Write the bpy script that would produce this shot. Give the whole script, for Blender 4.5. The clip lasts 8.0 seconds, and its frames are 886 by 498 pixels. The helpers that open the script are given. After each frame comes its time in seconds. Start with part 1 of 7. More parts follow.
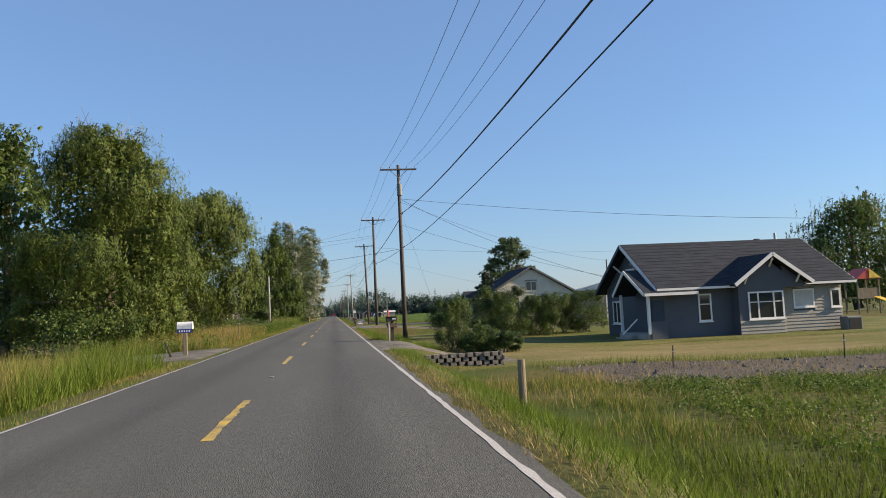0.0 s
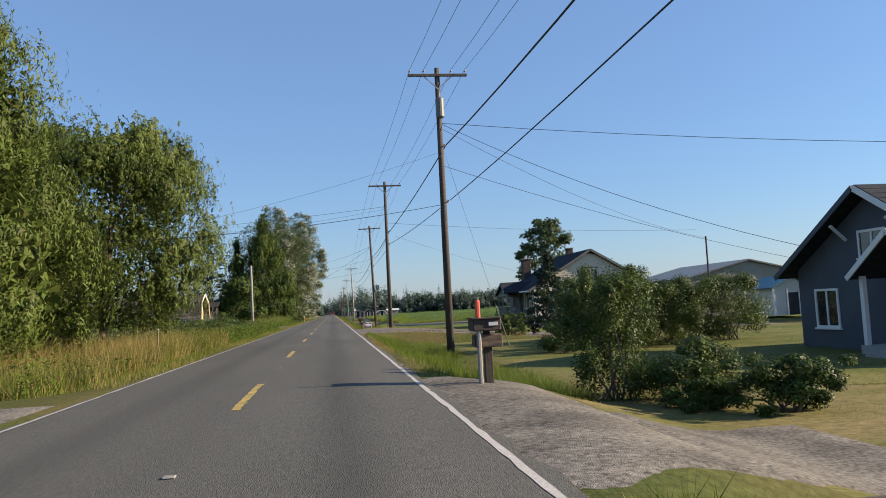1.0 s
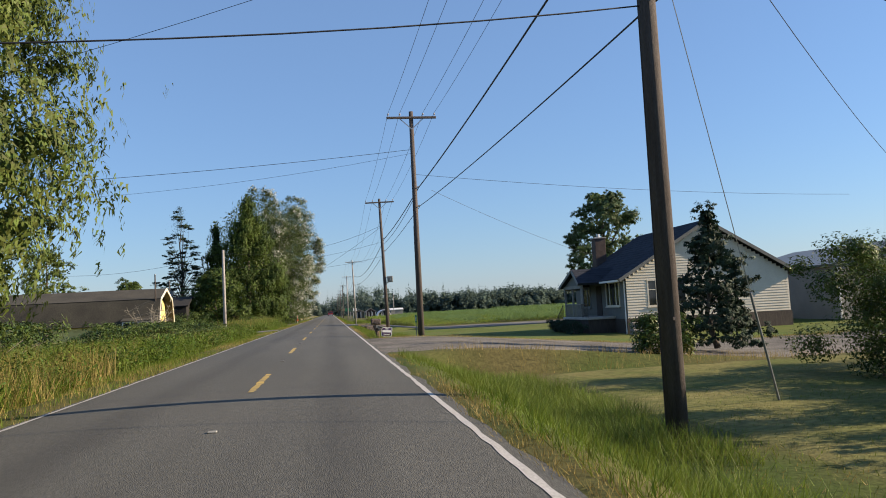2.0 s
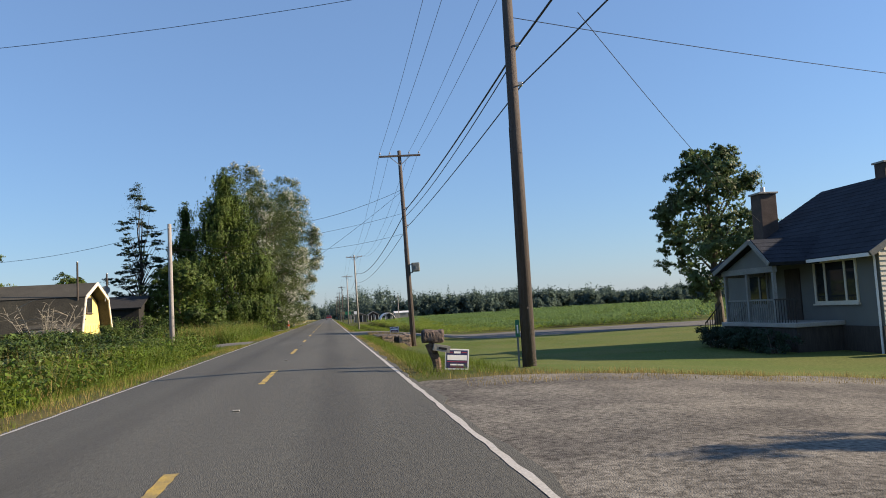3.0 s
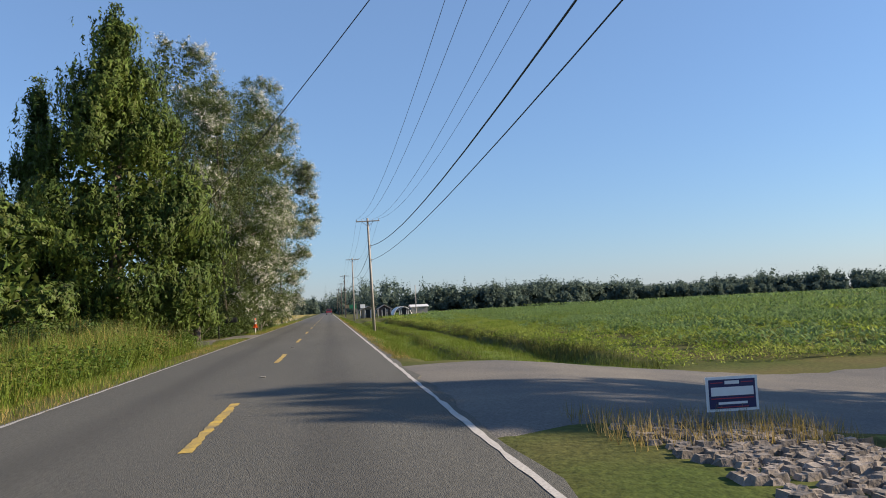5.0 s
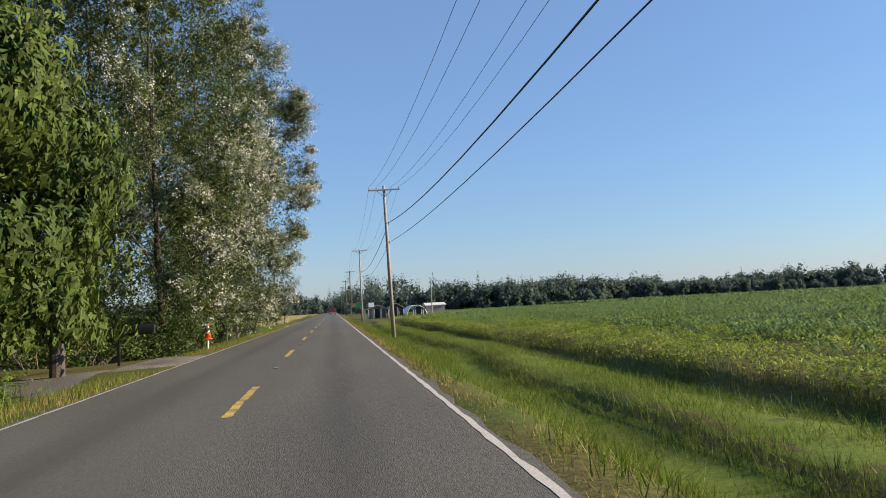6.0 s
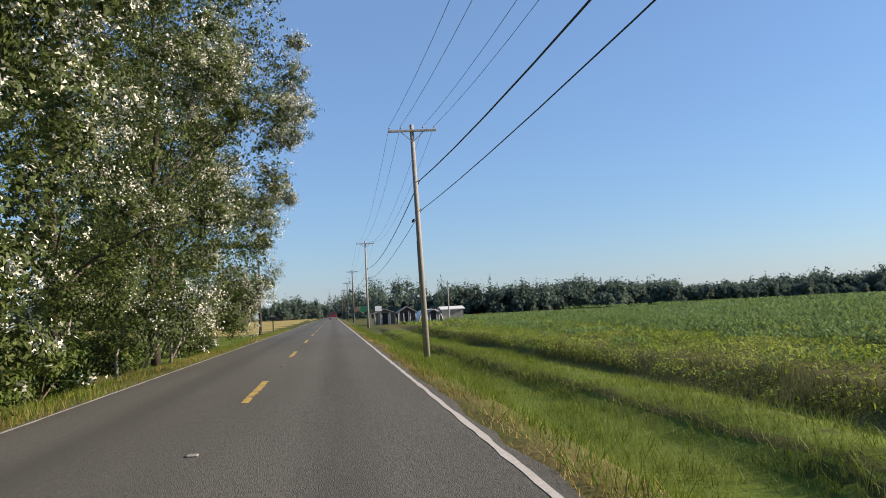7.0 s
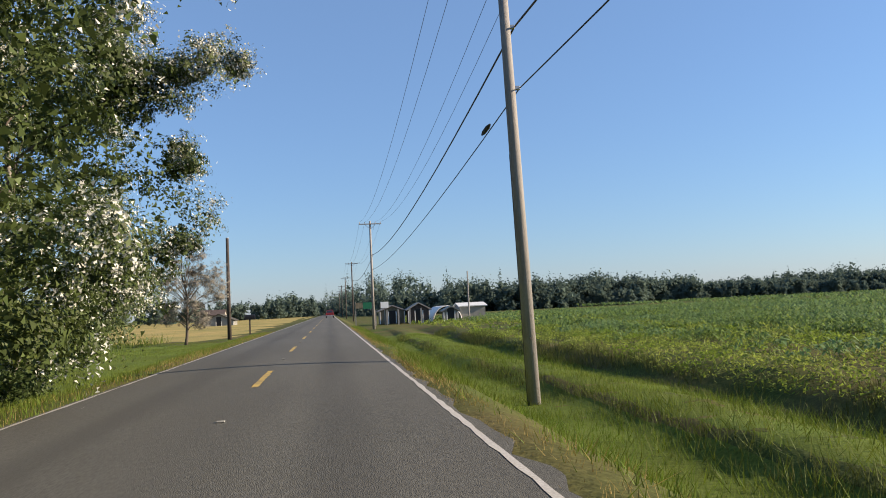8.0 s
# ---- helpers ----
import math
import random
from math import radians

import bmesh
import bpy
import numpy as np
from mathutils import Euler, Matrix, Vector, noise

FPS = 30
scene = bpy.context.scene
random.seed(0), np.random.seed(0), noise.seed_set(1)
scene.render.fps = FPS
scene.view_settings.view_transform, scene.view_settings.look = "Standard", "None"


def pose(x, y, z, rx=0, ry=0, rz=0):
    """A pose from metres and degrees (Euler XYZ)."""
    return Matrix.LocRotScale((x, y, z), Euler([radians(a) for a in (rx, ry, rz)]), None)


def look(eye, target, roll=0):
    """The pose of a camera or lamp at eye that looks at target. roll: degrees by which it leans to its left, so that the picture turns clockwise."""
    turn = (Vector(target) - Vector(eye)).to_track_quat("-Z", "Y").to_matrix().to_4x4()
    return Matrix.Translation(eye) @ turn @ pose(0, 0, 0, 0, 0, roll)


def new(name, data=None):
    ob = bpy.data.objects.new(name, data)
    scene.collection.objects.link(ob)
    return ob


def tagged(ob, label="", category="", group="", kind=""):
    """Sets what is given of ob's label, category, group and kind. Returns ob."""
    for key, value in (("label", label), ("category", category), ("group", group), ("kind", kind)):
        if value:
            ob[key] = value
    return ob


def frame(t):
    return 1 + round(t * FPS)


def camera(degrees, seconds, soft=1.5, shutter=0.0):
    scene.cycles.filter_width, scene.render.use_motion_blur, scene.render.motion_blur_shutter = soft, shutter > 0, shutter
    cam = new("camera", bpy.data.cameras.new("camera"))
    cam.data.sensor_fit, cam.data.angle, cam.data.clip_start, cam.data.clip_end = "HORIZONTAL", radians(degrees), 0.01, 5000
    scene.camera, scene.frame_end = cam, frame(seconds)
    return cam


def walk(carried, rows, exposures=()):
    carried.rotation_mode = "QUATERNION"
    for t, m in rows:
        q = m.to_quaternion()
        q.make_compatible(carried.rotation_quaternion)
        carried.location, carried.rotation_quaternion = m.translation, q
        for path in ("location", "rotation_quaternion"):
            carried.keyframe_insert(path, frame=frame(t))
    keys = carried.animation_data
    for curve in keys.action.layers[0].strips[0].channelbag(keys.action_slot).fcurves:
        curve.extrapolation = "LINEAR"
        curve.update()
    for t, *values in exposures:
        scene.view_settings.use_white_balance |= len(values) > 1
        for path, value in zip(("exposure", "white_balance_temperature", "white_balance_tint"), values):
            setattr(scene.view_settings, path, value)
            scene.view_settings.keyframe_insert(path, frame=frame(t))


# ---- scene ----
# Camera: rides along the right lane of a straight road that runs along +y.
cam = camera(60.33, 8.0, soft=0.95)
EYE_X, EYE_Z = 1.323, 1.216
ROWS = [  # seconds, y, pitch, roll, yaw
    (0.0, 0.000, 4.530, 2.760, -8.148),
    (0.5, 10.980, 4.383, 2.974, -8.299),
    (1.0, 21.960, 4.391, 2.915, -8.262),
    (1.5, 32.965, 4.292, 2.838, -8.343),
    (3.0, 66.180, 4.613, 3.104, -8.494),
    (3.5, 77.080, 4.416, 2.730, -8.644),
    (4.0, 88.100, 3.958, 3.200, -8.515),
    (4.5, 99.400, 4.260, 2.655, -8.546),
    (6.0, 132.690, 4.183, 2.957, -8.221),
    (6.5, 143.830, 4.329, 3.025, -8.103),
    (7.0, 155.060, 4.547, 2.772, -8.194),
    (7.5, 166.260, 4.438, 2.665, -8.278),
    (8.0, 177.420, 4.370, 2.720, -8.432),
]
walk(cam, [(t, pose(EYE_X, y, EYE_Z, 90 + pitch, roll, yaw)) for t, y, pitch, roll, yaw in ROWS], [(0.0, 1.2, 6330, 16), (8.0, 1.2, 6330, 16)])

# ---- world, sun, exposure ----
SUN_EL, SUN_AZ = radians(23), radians(97)  # azimuth clockwise from +y
world = bpy.data.worlds.new("world")
scene.world = world
world.use_nodes = True
wn = world.node_tree
sky = wn.nodes.new("ShaderNodeTexSky")
sky.sky_type, sky.sun_disc = "NISHITA", False
sky.sun_elevation, sky.sun_rotation = SUN_EL, SUN_AZ
sky.air_density, sky.dust_density, sky.ozone_density = 1.25, 0.25, 7.2
wn.nodes["Background"].inputs["Strength"].default_value = 0.077
haze = wn.nodes.new("ShaderNodeMixRGB")  # thin even summer haze over the clear sky
haze.inputs[0].default_value, haze.inputs[2].default_value = 0.4, (1.55, 2.35, 3.45, 1)
wn.links.new(sky.outputs[0], haze.inputs[1])
wn.links.new(haze.outputs[0], wn.nodes["Background"].inputs[0])
sun_lamp = bpy.data.lights.new("sun", "SUN")
sun_lamp.energy, sun_lamp.angle, sun_lamp.color = 4.6, radians(0.55), (1.0, 0.82, 0.56)
sun = new("sun", sun_lamp)
to_sun = Vector((math.sin(SUN_AZ) * math.cos(SUN_EL), math.cos(SUN_AZ) * math.cos(SUN_EL), math.sin(SUN_EL)))
sun.matrix_world = look(Vector((0, 0, 60)) + 40 * to_sun, (0, 0, 60))


# ---- materials ----
def material(name, colour, rough=0.8, metal=0.0, spread=0.25, scale=3.0, fine=40.0, bump=0.0, spec=0.5, second=None, island=0.0, through_light=0.0, stretch=(1, 1, 1), bump_scale=None, hue=0.0):
    """A node material: a base colour varied by a broad and a fine noise, by piece or leaf, and a bump."""
    m = bpy.data.materials.new(name)
    m.use_nodes = True
    nt, nodes = m.node_tree, m.node_tree.nodes
    bsdf = nodes["Principled BSDF"]
    co = nodes.new("ShaderNodeTexCoord")
    mp = nodes.new("ShaderNodeMapping")
    mp.inputs["Scale"].default_value = stretch
    nt.links.new(co.outputs["Object"], mp.inputs[0])
    broad, grain = nodes.new("ShaderNodeTexNoise"), nodes.new("ShaderNodeTexNoise")
    broad.inputs["Scale"].default_value, broad.inputs["Detail"].default_value = scale, 5
    grain.inputs["Scale"].default_value, grain.inputs["Detail"].default_value = fine, 3
    for n in (broad, grain):
        nt.links.new(mp.outputs[0], n.inputs["Vector"])
    ramp = nodes.new("ShaderNodeValToRGB")
    other = second or tuple(c * (1 - spread) for c in colour)
    ramp.color_ramp.elements[0].position, ramp.color_ramp.elements[1].position = 0.36, 0.64
    ramp.color_ramp.elements[0].color, ramp.color_ramp.elements[1].color = (*other, 1), (*colour, 1)
    nt.links.new(broad.outputs["Fac"], ramp.inputs[0])
    hsv = nodes.new("ShaderNodeHueSaturation")
    nt.links.new(ramp.outputs[0], hsv.inputs["Color"])
    val = nodes.new("ShaderNodeMapRange")
    val.inputs["From Min"].default_value, val.inputs["From Max"].default_value = 0.25, 0.75
    val.inputs["To Min"].default_value, val.inputs["To Max"].default_value = 1 - spread, 1 + spread
    nt.links.new(grain.outputs["Fac"], val.inputs[0])
    last = val.outputs[0]
    if island:
        geo = nodes.new("ShaderNodeNewGeometry")
        isl = nodes.new("ShaderNodeMapRange")
        isl.inputs["To Min"].default_value, isl.inputs["To Max"].default_value = 1 - island, 1 + island
        nt.links.new(geo.outputs["Random Per Island"], isl.inputs[0])
        mul = nodes.new("ShaderNodeMath")
        mul.operation = "MULTIPLY"
        nt.links.new(last, mul.inputs[0])
        nt.links.new(isl.outputs[0], mul.inputs[1])
        last = mul.outputs[0]
        if hue:
            hr = nodes.new("ShaderNodeMapRange")
            hr.inputs["To Min"].default_value, hr.inputs["To Max"].default_value = 0.5 - hue, 0.5 + hue
            nt.links.new(geo.outputs["Random Per Island"], hr.inputs[0])
            nt.links.new(hr.outputs[0], hsv.inputs["Hue"])
    nt.links.new(last, hsv.inputs["Value"])
    nt.links.new(hsv.outputs[0], bsdf.inputs["Base Color"])
    bsdf.inputs["Roughness"].default_value = rough
    bsdf.inputs["Metallic"].default_value = metal
    bsdf.inputs["Specular IOR Level"].default_value = spec
    if bump:
        bn = nodes.new("ShaderNodeBump")
        bn.inputs["Strength"].default_value, bn.inputs["Distance"].default_value = bump, 0.02
        src = grain
        if bump_scale:
            src = nodes.new("ShaderNodeTexNoise")
            src.inputs["Scale"].default_value = bump_scale
            nt.links.new(mp.outputs[0], src.inputs["Vector"])
        nt.links.new(src.outputs["Fac"], bn.inputs["Height"])
        nt.links.new(bn.outputs[0], bsdf.inputs["Normal"])
    if through_light:
        tr, mix = nodes.new("ShaderNodeBsdfTranslucent"), nodes.new("ShaderNodeMixShader")
        mix.inputs[0].default_value = through_light
        nt.links.new(hsv.outputs[0], tr.inputs[0])
        nt.links.new(bsdf.outputs[0], mix.inputs[1])
        nt.links.new(tr.outputs[0], mix.inputs[2])
        nt.links.new(mix.outputs[0], nodes["Material Output"].inputs[0])
    return m


def glass(name, tint, rough=0.03):
    m = bpy.data.materials.new(name)
    m.use_nodes = True
    b = m.node_tree.nodes["Principled BSDF"]
    b.inputs["Base Color"].default_value = (*tint, 1)
    b.inputs["Roughness"].default_value = rough
    b.inputs["Specular IOR Level"].default_value = 0.8
    return m


ASPHALT = material("asphalt", (0.088, 0.088, 0.078), 0.85, spread=0.34, scale=0.35, fine=42, bump=0.5, second=(0.072, 0.072, 0.064), stretch=(1.6, 0.25, 1), bump_scale=120, spec=0.3)


def lane_wear(m):
    """Darkens the middle of each lane, where oil drips, in long uneven streaks."""
    nt, nodes = m.node_tree, m.node_tree.nodes
    co, sep = nodes.new("ShaderNodeTexCoord"), nodes.new("ShaderNodeSeparateXYZ")
    nt.links.new(co.outputs["Object"], sep.inputs[0])
    value = sep.outputs["X"]
    for operation, k in (("ABSOLUTE", 0), ("SUBTRACT", 1.38), ("ABSOLUTE", 0)):
        n = nodes.new("ShaderNodeMath")
        n.operation = operation
        nt.links.new(value, n.inputs[0])
        n.inputs[1].default_value = k
        value = n.outputs[0]
    band = nodes.new("ShaderNodeMapRange")
    band.interpolation_type = "SMOOTHSTEP"
    for name, v in (("From Min", 0.05), ("From Max", 0.55), ("To Min", 1.0), ("To Max", 0.0)):
        band.inputs[name].default_value = v
    nt.links.new(value, band.inputs[0])
    mp, noise = nodes.new("ShaderNodeMapping"), nodes.new("ShaderNodeTexNoise")
    mp.inputs["Scale"].default_value = (2.5, 0.12, 1)
    noise.inputs["Scale"].default_value, noise.inputs["Detail"].default_value = 1.0, 4
    nt.links.new(co.outputs["Object"], mp.inputs[0])
    nt.links.new(mp.outputs[0], noise.inputs["Vector"])
    amount = nodes.new("ShaderNodeMath")
    amount.operation = "MULTIPLY"
    nt.links.new(band.outputs[0], amount.inputs[0])
    nt.links.new(noise.outputs["Fac"], amount.inputs[1])
    mix = nodes.new("ShaderNodeMixRGB")
    mix.inputs[2].default_value = (0.045, 0.045, 0.041, 1)
    bsdf = nodes["Principled BSDF"]
    nt.links.new(bsdf.inputs["Base Color"].links[0].from_socket, mix.inputs[1])
    nt.links.new(amount.outputs[0], mix.inputs[0])
    nt.links.new(mix.outputs[0], bsdf.inputs["Base Color"])


lane_wear(ASPHALT)
WHITE_LINE = material("white_line_paint", (0.36, 0.35, 0.32), 0.7, spread=0.3, scale=2.2, fine=45, second=(0.38, 0.37, 0.35))
YELLOW_LINE = material("yellow_line_paint", (0.48, 0.33, 0.05), 0.7, spread=0.3, scale=2.6, fine=50, second=(0.20, 0.16, 0.07))
EARTH = material("verge_ground", (0.055, 0.078, 0.018), 0.95, spread=0.3, scale=0.22, fine=9, bump=0.8, second=(0.10, 0.088, 0.034), bump_scale=14, spec=0.08)
LAWN = material("mown_lawn", (0.085, 0.12, 0.03), 0.95, spread=0.35, scale=0.28, fine=12, bump=0.7, second=(0.115, 0.128, 0.04), bump_scale=30, spec=0.08)
FRESH_LAWN = material("fresh_lawn", (0.1, 0.145, 0.026), 0.95, spread=0.28, scale=0.3, fine=12, bump=0.7, second=(0.08, 0.105, 0.018), bump_scale=30, spec=0.08)
DRY_LAWN = material("dry_lawn", (0.16, 0.148, 0.056), 0.95, spread=0.4, scale=0.45, fine=9, bump=0.9, second=(0.085, 0.105, 0.028), bump_scale=25, stretch=(0.6, 1.2, 1), spec=0.08)
TAN_LAWN = material("tan_lawn", (0.2, 0.162, 0.076), 0.95, spread=0.35, scale=0.4, fine=9, bump=0.8, second=(0.12, 0.118, 0.038), bump_scale=25, stretch=(0.5, 1.3, 1), spec=0.08)
GRAVEL = material("gravel", (0.18, 0.168, 0.145), 0.9, spread=0.65, scale=0.7, fine=16, bump=0.6, second=(0.10, 0.093, 0.083), bump_scale=70, spec=0.08)
TRACK = material("paved_drive", (0.16, 0.153, 0.138), 0.9, spread=0.25, scale=0.5, fine=26, bump=0.6, second=(0.12, 0.118, 0.115), bump_scale=40, spec=0.08)
CONCRETE = material("concrete", (0.36, 0.345, 0.31), 0.9, spread=0.2, scale=1.3, fine=35, bump=0.5)
SOIL = material("bare_soil", (0.095, 0.085, 0.076), 0.95, spread=0.45, scale=0.6, fine=22, bump=1.0, second=(0.08, 0.07, 0.06), bump_scale=24, spec=0.08)
STUBBLE = material("straw_field", (0.34, 0.265, 0.1), 0.95, spread=0.25, scale=0.1, fine=5, bump=0.8, second=(0.22, 0.2, 0.07), bump_scale=9, spec=0.08)
POLE_WOOD = material("weathered_pole_wood", (0.088, 0.075, 0.068), 0.9, spread=0.35, scale=2.0, fine=30, bump=0.7, second=(0.06, 0.047, 0.04), stretch=(6, 6, 0.5))
GREY_WOOD = material("grey_pole_wood", (0.29, 0.275, 0.26), 0.85, spread=0.22, scale=2.0, fine=28, bump=0.5, stretch=(6, 6, 0.5))
DARK_WOOD = material("dark_post_wood", (0.06, 0.048, 0.04), 0.9, spread=0.35, scale=3, fine=30, bump=0.6, stretch=(5, 5, 0.6))
RUSTIC = material("rustic_log_wood", (0.17, 0.115, 0.08), 0.9, spread=0.45, scale=5, fine=25, bump=1.0, second=(0.06, 0.045, 0.038), stretch=(1, 4, 4))
LOG_BARK = material("log_bark", (0.15, 0.115, 0.095), 0.95, spread=0.5, scale=4, fine=22, bump=1.0, second=(0.07, 0.052, 0.045), stretch=(5, 5, 1))
# Shed wood near black: the shade of the trees is put into its colour.
SHADED_WOOD = material("shaded_wood", (0.014, 0.013, 0.012), 0.9, spread=0.35, scale=3, fine=30, bump=0.6, stretch=(5, 5, 0.6))
POST_WOOD = material("fence_post_wood", (0.2, 0.17, 0.115), 0.9, spread=0.3, scale=3, fine=30, bump=0.6, stretch=(5, 5, 0.6))
BARK = material("bark", (0.14, 0.115, 0.09), 0.95, spread=0.4, scale=3, fine=18, bump=1.0, stretch=(4, 4, 0.8))
# Darker copy of the bark, with the crown's shade put into its colour.
SHADE_BARK = material("crown_shade_bark", (0.055, 0.047, 0.038), 0.95, spread=0.35, scale=3, fine=18, bump=1.0, stretch=(4, 4, 0.8))
PALE_BARK = material("pale_bark", (0.29, 0.27, 0.235), 0.9, spread=0.3, scale=3, fine=14, bump=0.7, stretch=(4, 4, 1.2))
CABLE = material("black_cable", (0.018, 0.018, 0.02), 0.6, fine=10)
STEEL = material("galvanised_steel", (0.42, 0.43, 0.44), 0.45, metal=0.8, spread=0.12, fine=14)
GREY_BOX = material("grey_enamel", (0.14, 0.155, 0.155), 0.5, spread=0.12, fine=12)
PORCELAIN = material("porcelain", (0.36, 0.33, 0.31), 0.3, fine=10)
SLATE_PAINT = material("slate_grey_paint", (0.08, 0.09, 0.108), 0.75, spread=0.12, scale=0.8, fine=20, bump=0.2)
PALE_SIDING = material("pale_painted_siding", (0.3, 0.285, 0.245), 0.75, spread=0.12, scale=0.9, fine=18, bump=0.2)
CREAM_SIDING = material("cream_siding", (0.62, 0.57, 0.46), 0.75, spread=0.1, scale=0.9, fine=18, bump=0.2)
# Plain grey paint; on the cream house's porch its darkness stands in for shade.
GREY_TRIM = material("grey_trim_paint", (0.24, 0.24, 0.22), 0.8, spread=0.2, scale=1.5, fine=20)
STUCCO = material("grey_green_stucco", (0.15, 0.155, 0.145), 0.9, spread=0.12, scale=1.0, fine=40, bump=0.6)
WHITE_PAINT = material("white_paint", (0.78, 0.76, 0.72), 0.6, spread=0.08, scale=1.5, fine=20)
SHINGLE = material("dark_shingles", (0.038, 0.044, 0.054), 0.95, spec=0.1, spread=0.3, scale=1.2, fine=16, bump=0.9, stretch=(1, 3, 3))
SHINGLE_BLUE = material("blue_grey_shingles", (0.035, 0.04, 0.052), 0.95, spec=0.1, spread=0.25, scale=1.2, fine=16, bump=0.9)
BARN_YELLOW = material("barn_yellow_paint", (0.78, 0.62, 0.21), 0.75, spread=0.1, scale=0.7, fine=15, bump=0.2)
BARN_ROOF = material("mossy_barn_roof", (0.055, 0.05, 0.036), 0.9, spread=0.35, scale=0.7, fine=12, bump=0.9)
BRICK = material("brick", (0.08, 0.058, 0.05), 0.9, spread=0.3, scale=3, fine=20, bump=0.6)
BLOCK = material("tan_wall_block", (0.32, 0.245, 0.185), 0.95, spread=0.3, scale=1.4, fine=22, bump=1.0, second=(0.22, 0.17, 0.13))
GREY_BLOCK = material("grey_wall_block", (0.21, 0.19, 0.165), 0.95, spread=0.3, scale=1.4, fine=22, bump=1.0, second=(0.17, 0.155, 0.135))
STONE = material("field_stone", (0.25, 0.24, 0.22), 0.9, spread=0.35, scale=2.5, fine=16, bump=1.0, island=0.35)
RIPRAP = material("rock", (0.20, 0.175, 0.155), 0.9, spread=0.3, scale=3, fine=16, bump=1.0, island=0.35)
DARK_GLASS = glass("window_glass", (0.02, 0.024, 0.028))
CURTAIN = material("curtain", (0.5, 0.5, 0.47), 0.9, spread=0.1, fine=12)
BLACK_METAL = material("black_metal", (0.015, 0.015, 0.016), 0.5, metal=0.3, fine=12)
MAIL_WHITE = material("white_enamel", (0.72, 0.72, 0.70), 0.4, spread=0.08, fine=12)
SIGN_BLUE = material("navy_print", (0.028, 0.027, 0.10), 0.5, spread=0.08, fine=8)
PLATE_BLUE = material("blue_print", (0.03, 0.05, 0.22), 0.5, spread=0.08, fine=8)
SIGN_WHITE = material("white_print", (0.80, 0.80, 0.80), 0.5, spread=0.05, fine=8)
SIGN_RED = material("red_print", (0.45, 0.05, 0.07), 0.5, spread=0.08, fine=8)
SIGN_GREEN = material("green_sign_sheet", (0.012, 0.15, 0.07), 0.45, spread=0.1, fine=8)
CONE_ORANGE = material("orange_plastic", (0.80, 0.14, 0.03), 0.55, spread=0.12, fine=10)
RED_PAINT = material("red_car_paint", (0.2, 0.018, 0.022), 0.3, spread=0.05, fine=6)
RED_MARK = material("red_stake_paint", (0.62, 0.10, 0.06), 0.6, spread=0.2, fine=20)
RUBBER = material("rubber", (0.02, 0.02, 0.02), 0.8, fine=20)
TEAL = material("teal_metal", (0.08, 0.22, 0.26), 0.5, fine=9)
PLASTIC = material("plastic_sheet", (0.62, 0.63, 0.62), 0.5, spread=0.1, fine=6)
RED_PLASTIC = material("red_plastic", (0.55, 0.06, 0.04), 0.5, fine=8)
YELLOW_PLASTIC = material("yellow_plastic", (0.70, 0.47, 0.04), 0.5, fine=8)
WILLOW_LEAF = material("willow_leaf", (0.115, 0.148, 0.03), 0.55, spread=0.25, scale=0.45, fine=2.5, island=0.35, through_light=0.3, second=(0.065, 0.092, 0.02), hue=0.02, spec=0.18)
GREEN_LEAF = material("broad_leaf", (0.1, 0.14, 0.03), 0.5, spread=0.25, scale=0.5, fine=2.5, island=0.4, through_light=0.34, second=(0.05, 0.08, 0.02), hue=0.02, spec=0.18)
PALE_LEAF = material("pale_broad_leaf", (0.11, 0.16, 0.07), 0.5, spread=0.25, scale=0.5, fine=2.5, island=0.4, through_light=0.4, second=(0.075, 0.105, 0.036), hue=0.02, spec=0.2)
SHRUB_LEAF = material("shrub_leaf", (0.09, 0.125, 0.027), 0.5, spread=0.25, scale=0.9, fine=4, island=0.4, through_light=0.2, second=(0.03, 0.055, 0.012), hue=0.02, spec=0.18)
CEDAR_LEAF = material("conifer_foliage", (0.08, 0.115, 0.02), 0.65, spread=0.3, scale=0.5, fine=3, island=0.4, through_light=0.2, second=(0.042, 0.07, 0.016), hue=0.015, spec=0.18)
SPRUCE_LEAF = material("spruce_needle", (0.028, 0.052, 0.03), 0.65, spread=0.3, scale=0.6, fine=3, island=0.35, through_light=0.1, spec=0.18)
# Paler, bluer leaf: the haze of distance is put into its colour.
HAZED_LEAF = material("hazed_woods_leaf", (0.11, 0.15, 0.122), 0.95, spread=0.2, scale=0.06, fine=0.5, island=0.1, second=(0.085, 0.12, 0.103), through_light=0.35, spec=0.03)
POPLAR_LEAF = material("poplar_leaf", (0.07, 0.095, 0.024), 0.5, spread=0.25, scale=0.5, fine=2.5, island=0.4, through_light=0.28, second=(0.055, 0.082, 0.026), spec=0.18)
POPLAR_SILVER = material("poplar_leaf_underside", (0.68, 0.69, 0.62), 0.6, spread=0.15, scale=0.8, fine=3, island=0.25, through_light=0.2, spec=0.18)
DEAD_TWIG = material("dead_twig", (0.2, 0.185, 0.15), 0.9, spread=0.25, fine=14)
GRASS_GREEN = material("green_grass_blade", (0.10, 0.15, 0.014), 0.6, spread=0.25, scale=0.35, fine=3, island=0.35, through_light=0.35, second=(0.11, 0.145, 0.02), hue=0.015, spec=0.18)
GRASS_FRESH = material("fresh_grass_blade", (0.135, 0.185, 0.036), 0.6, spread=0.25, scale=0.35, fine=3, island=0.35, through_light=0.35, second=(0.11, 0.15, 0.018), hue=0.012, spec=0.18)
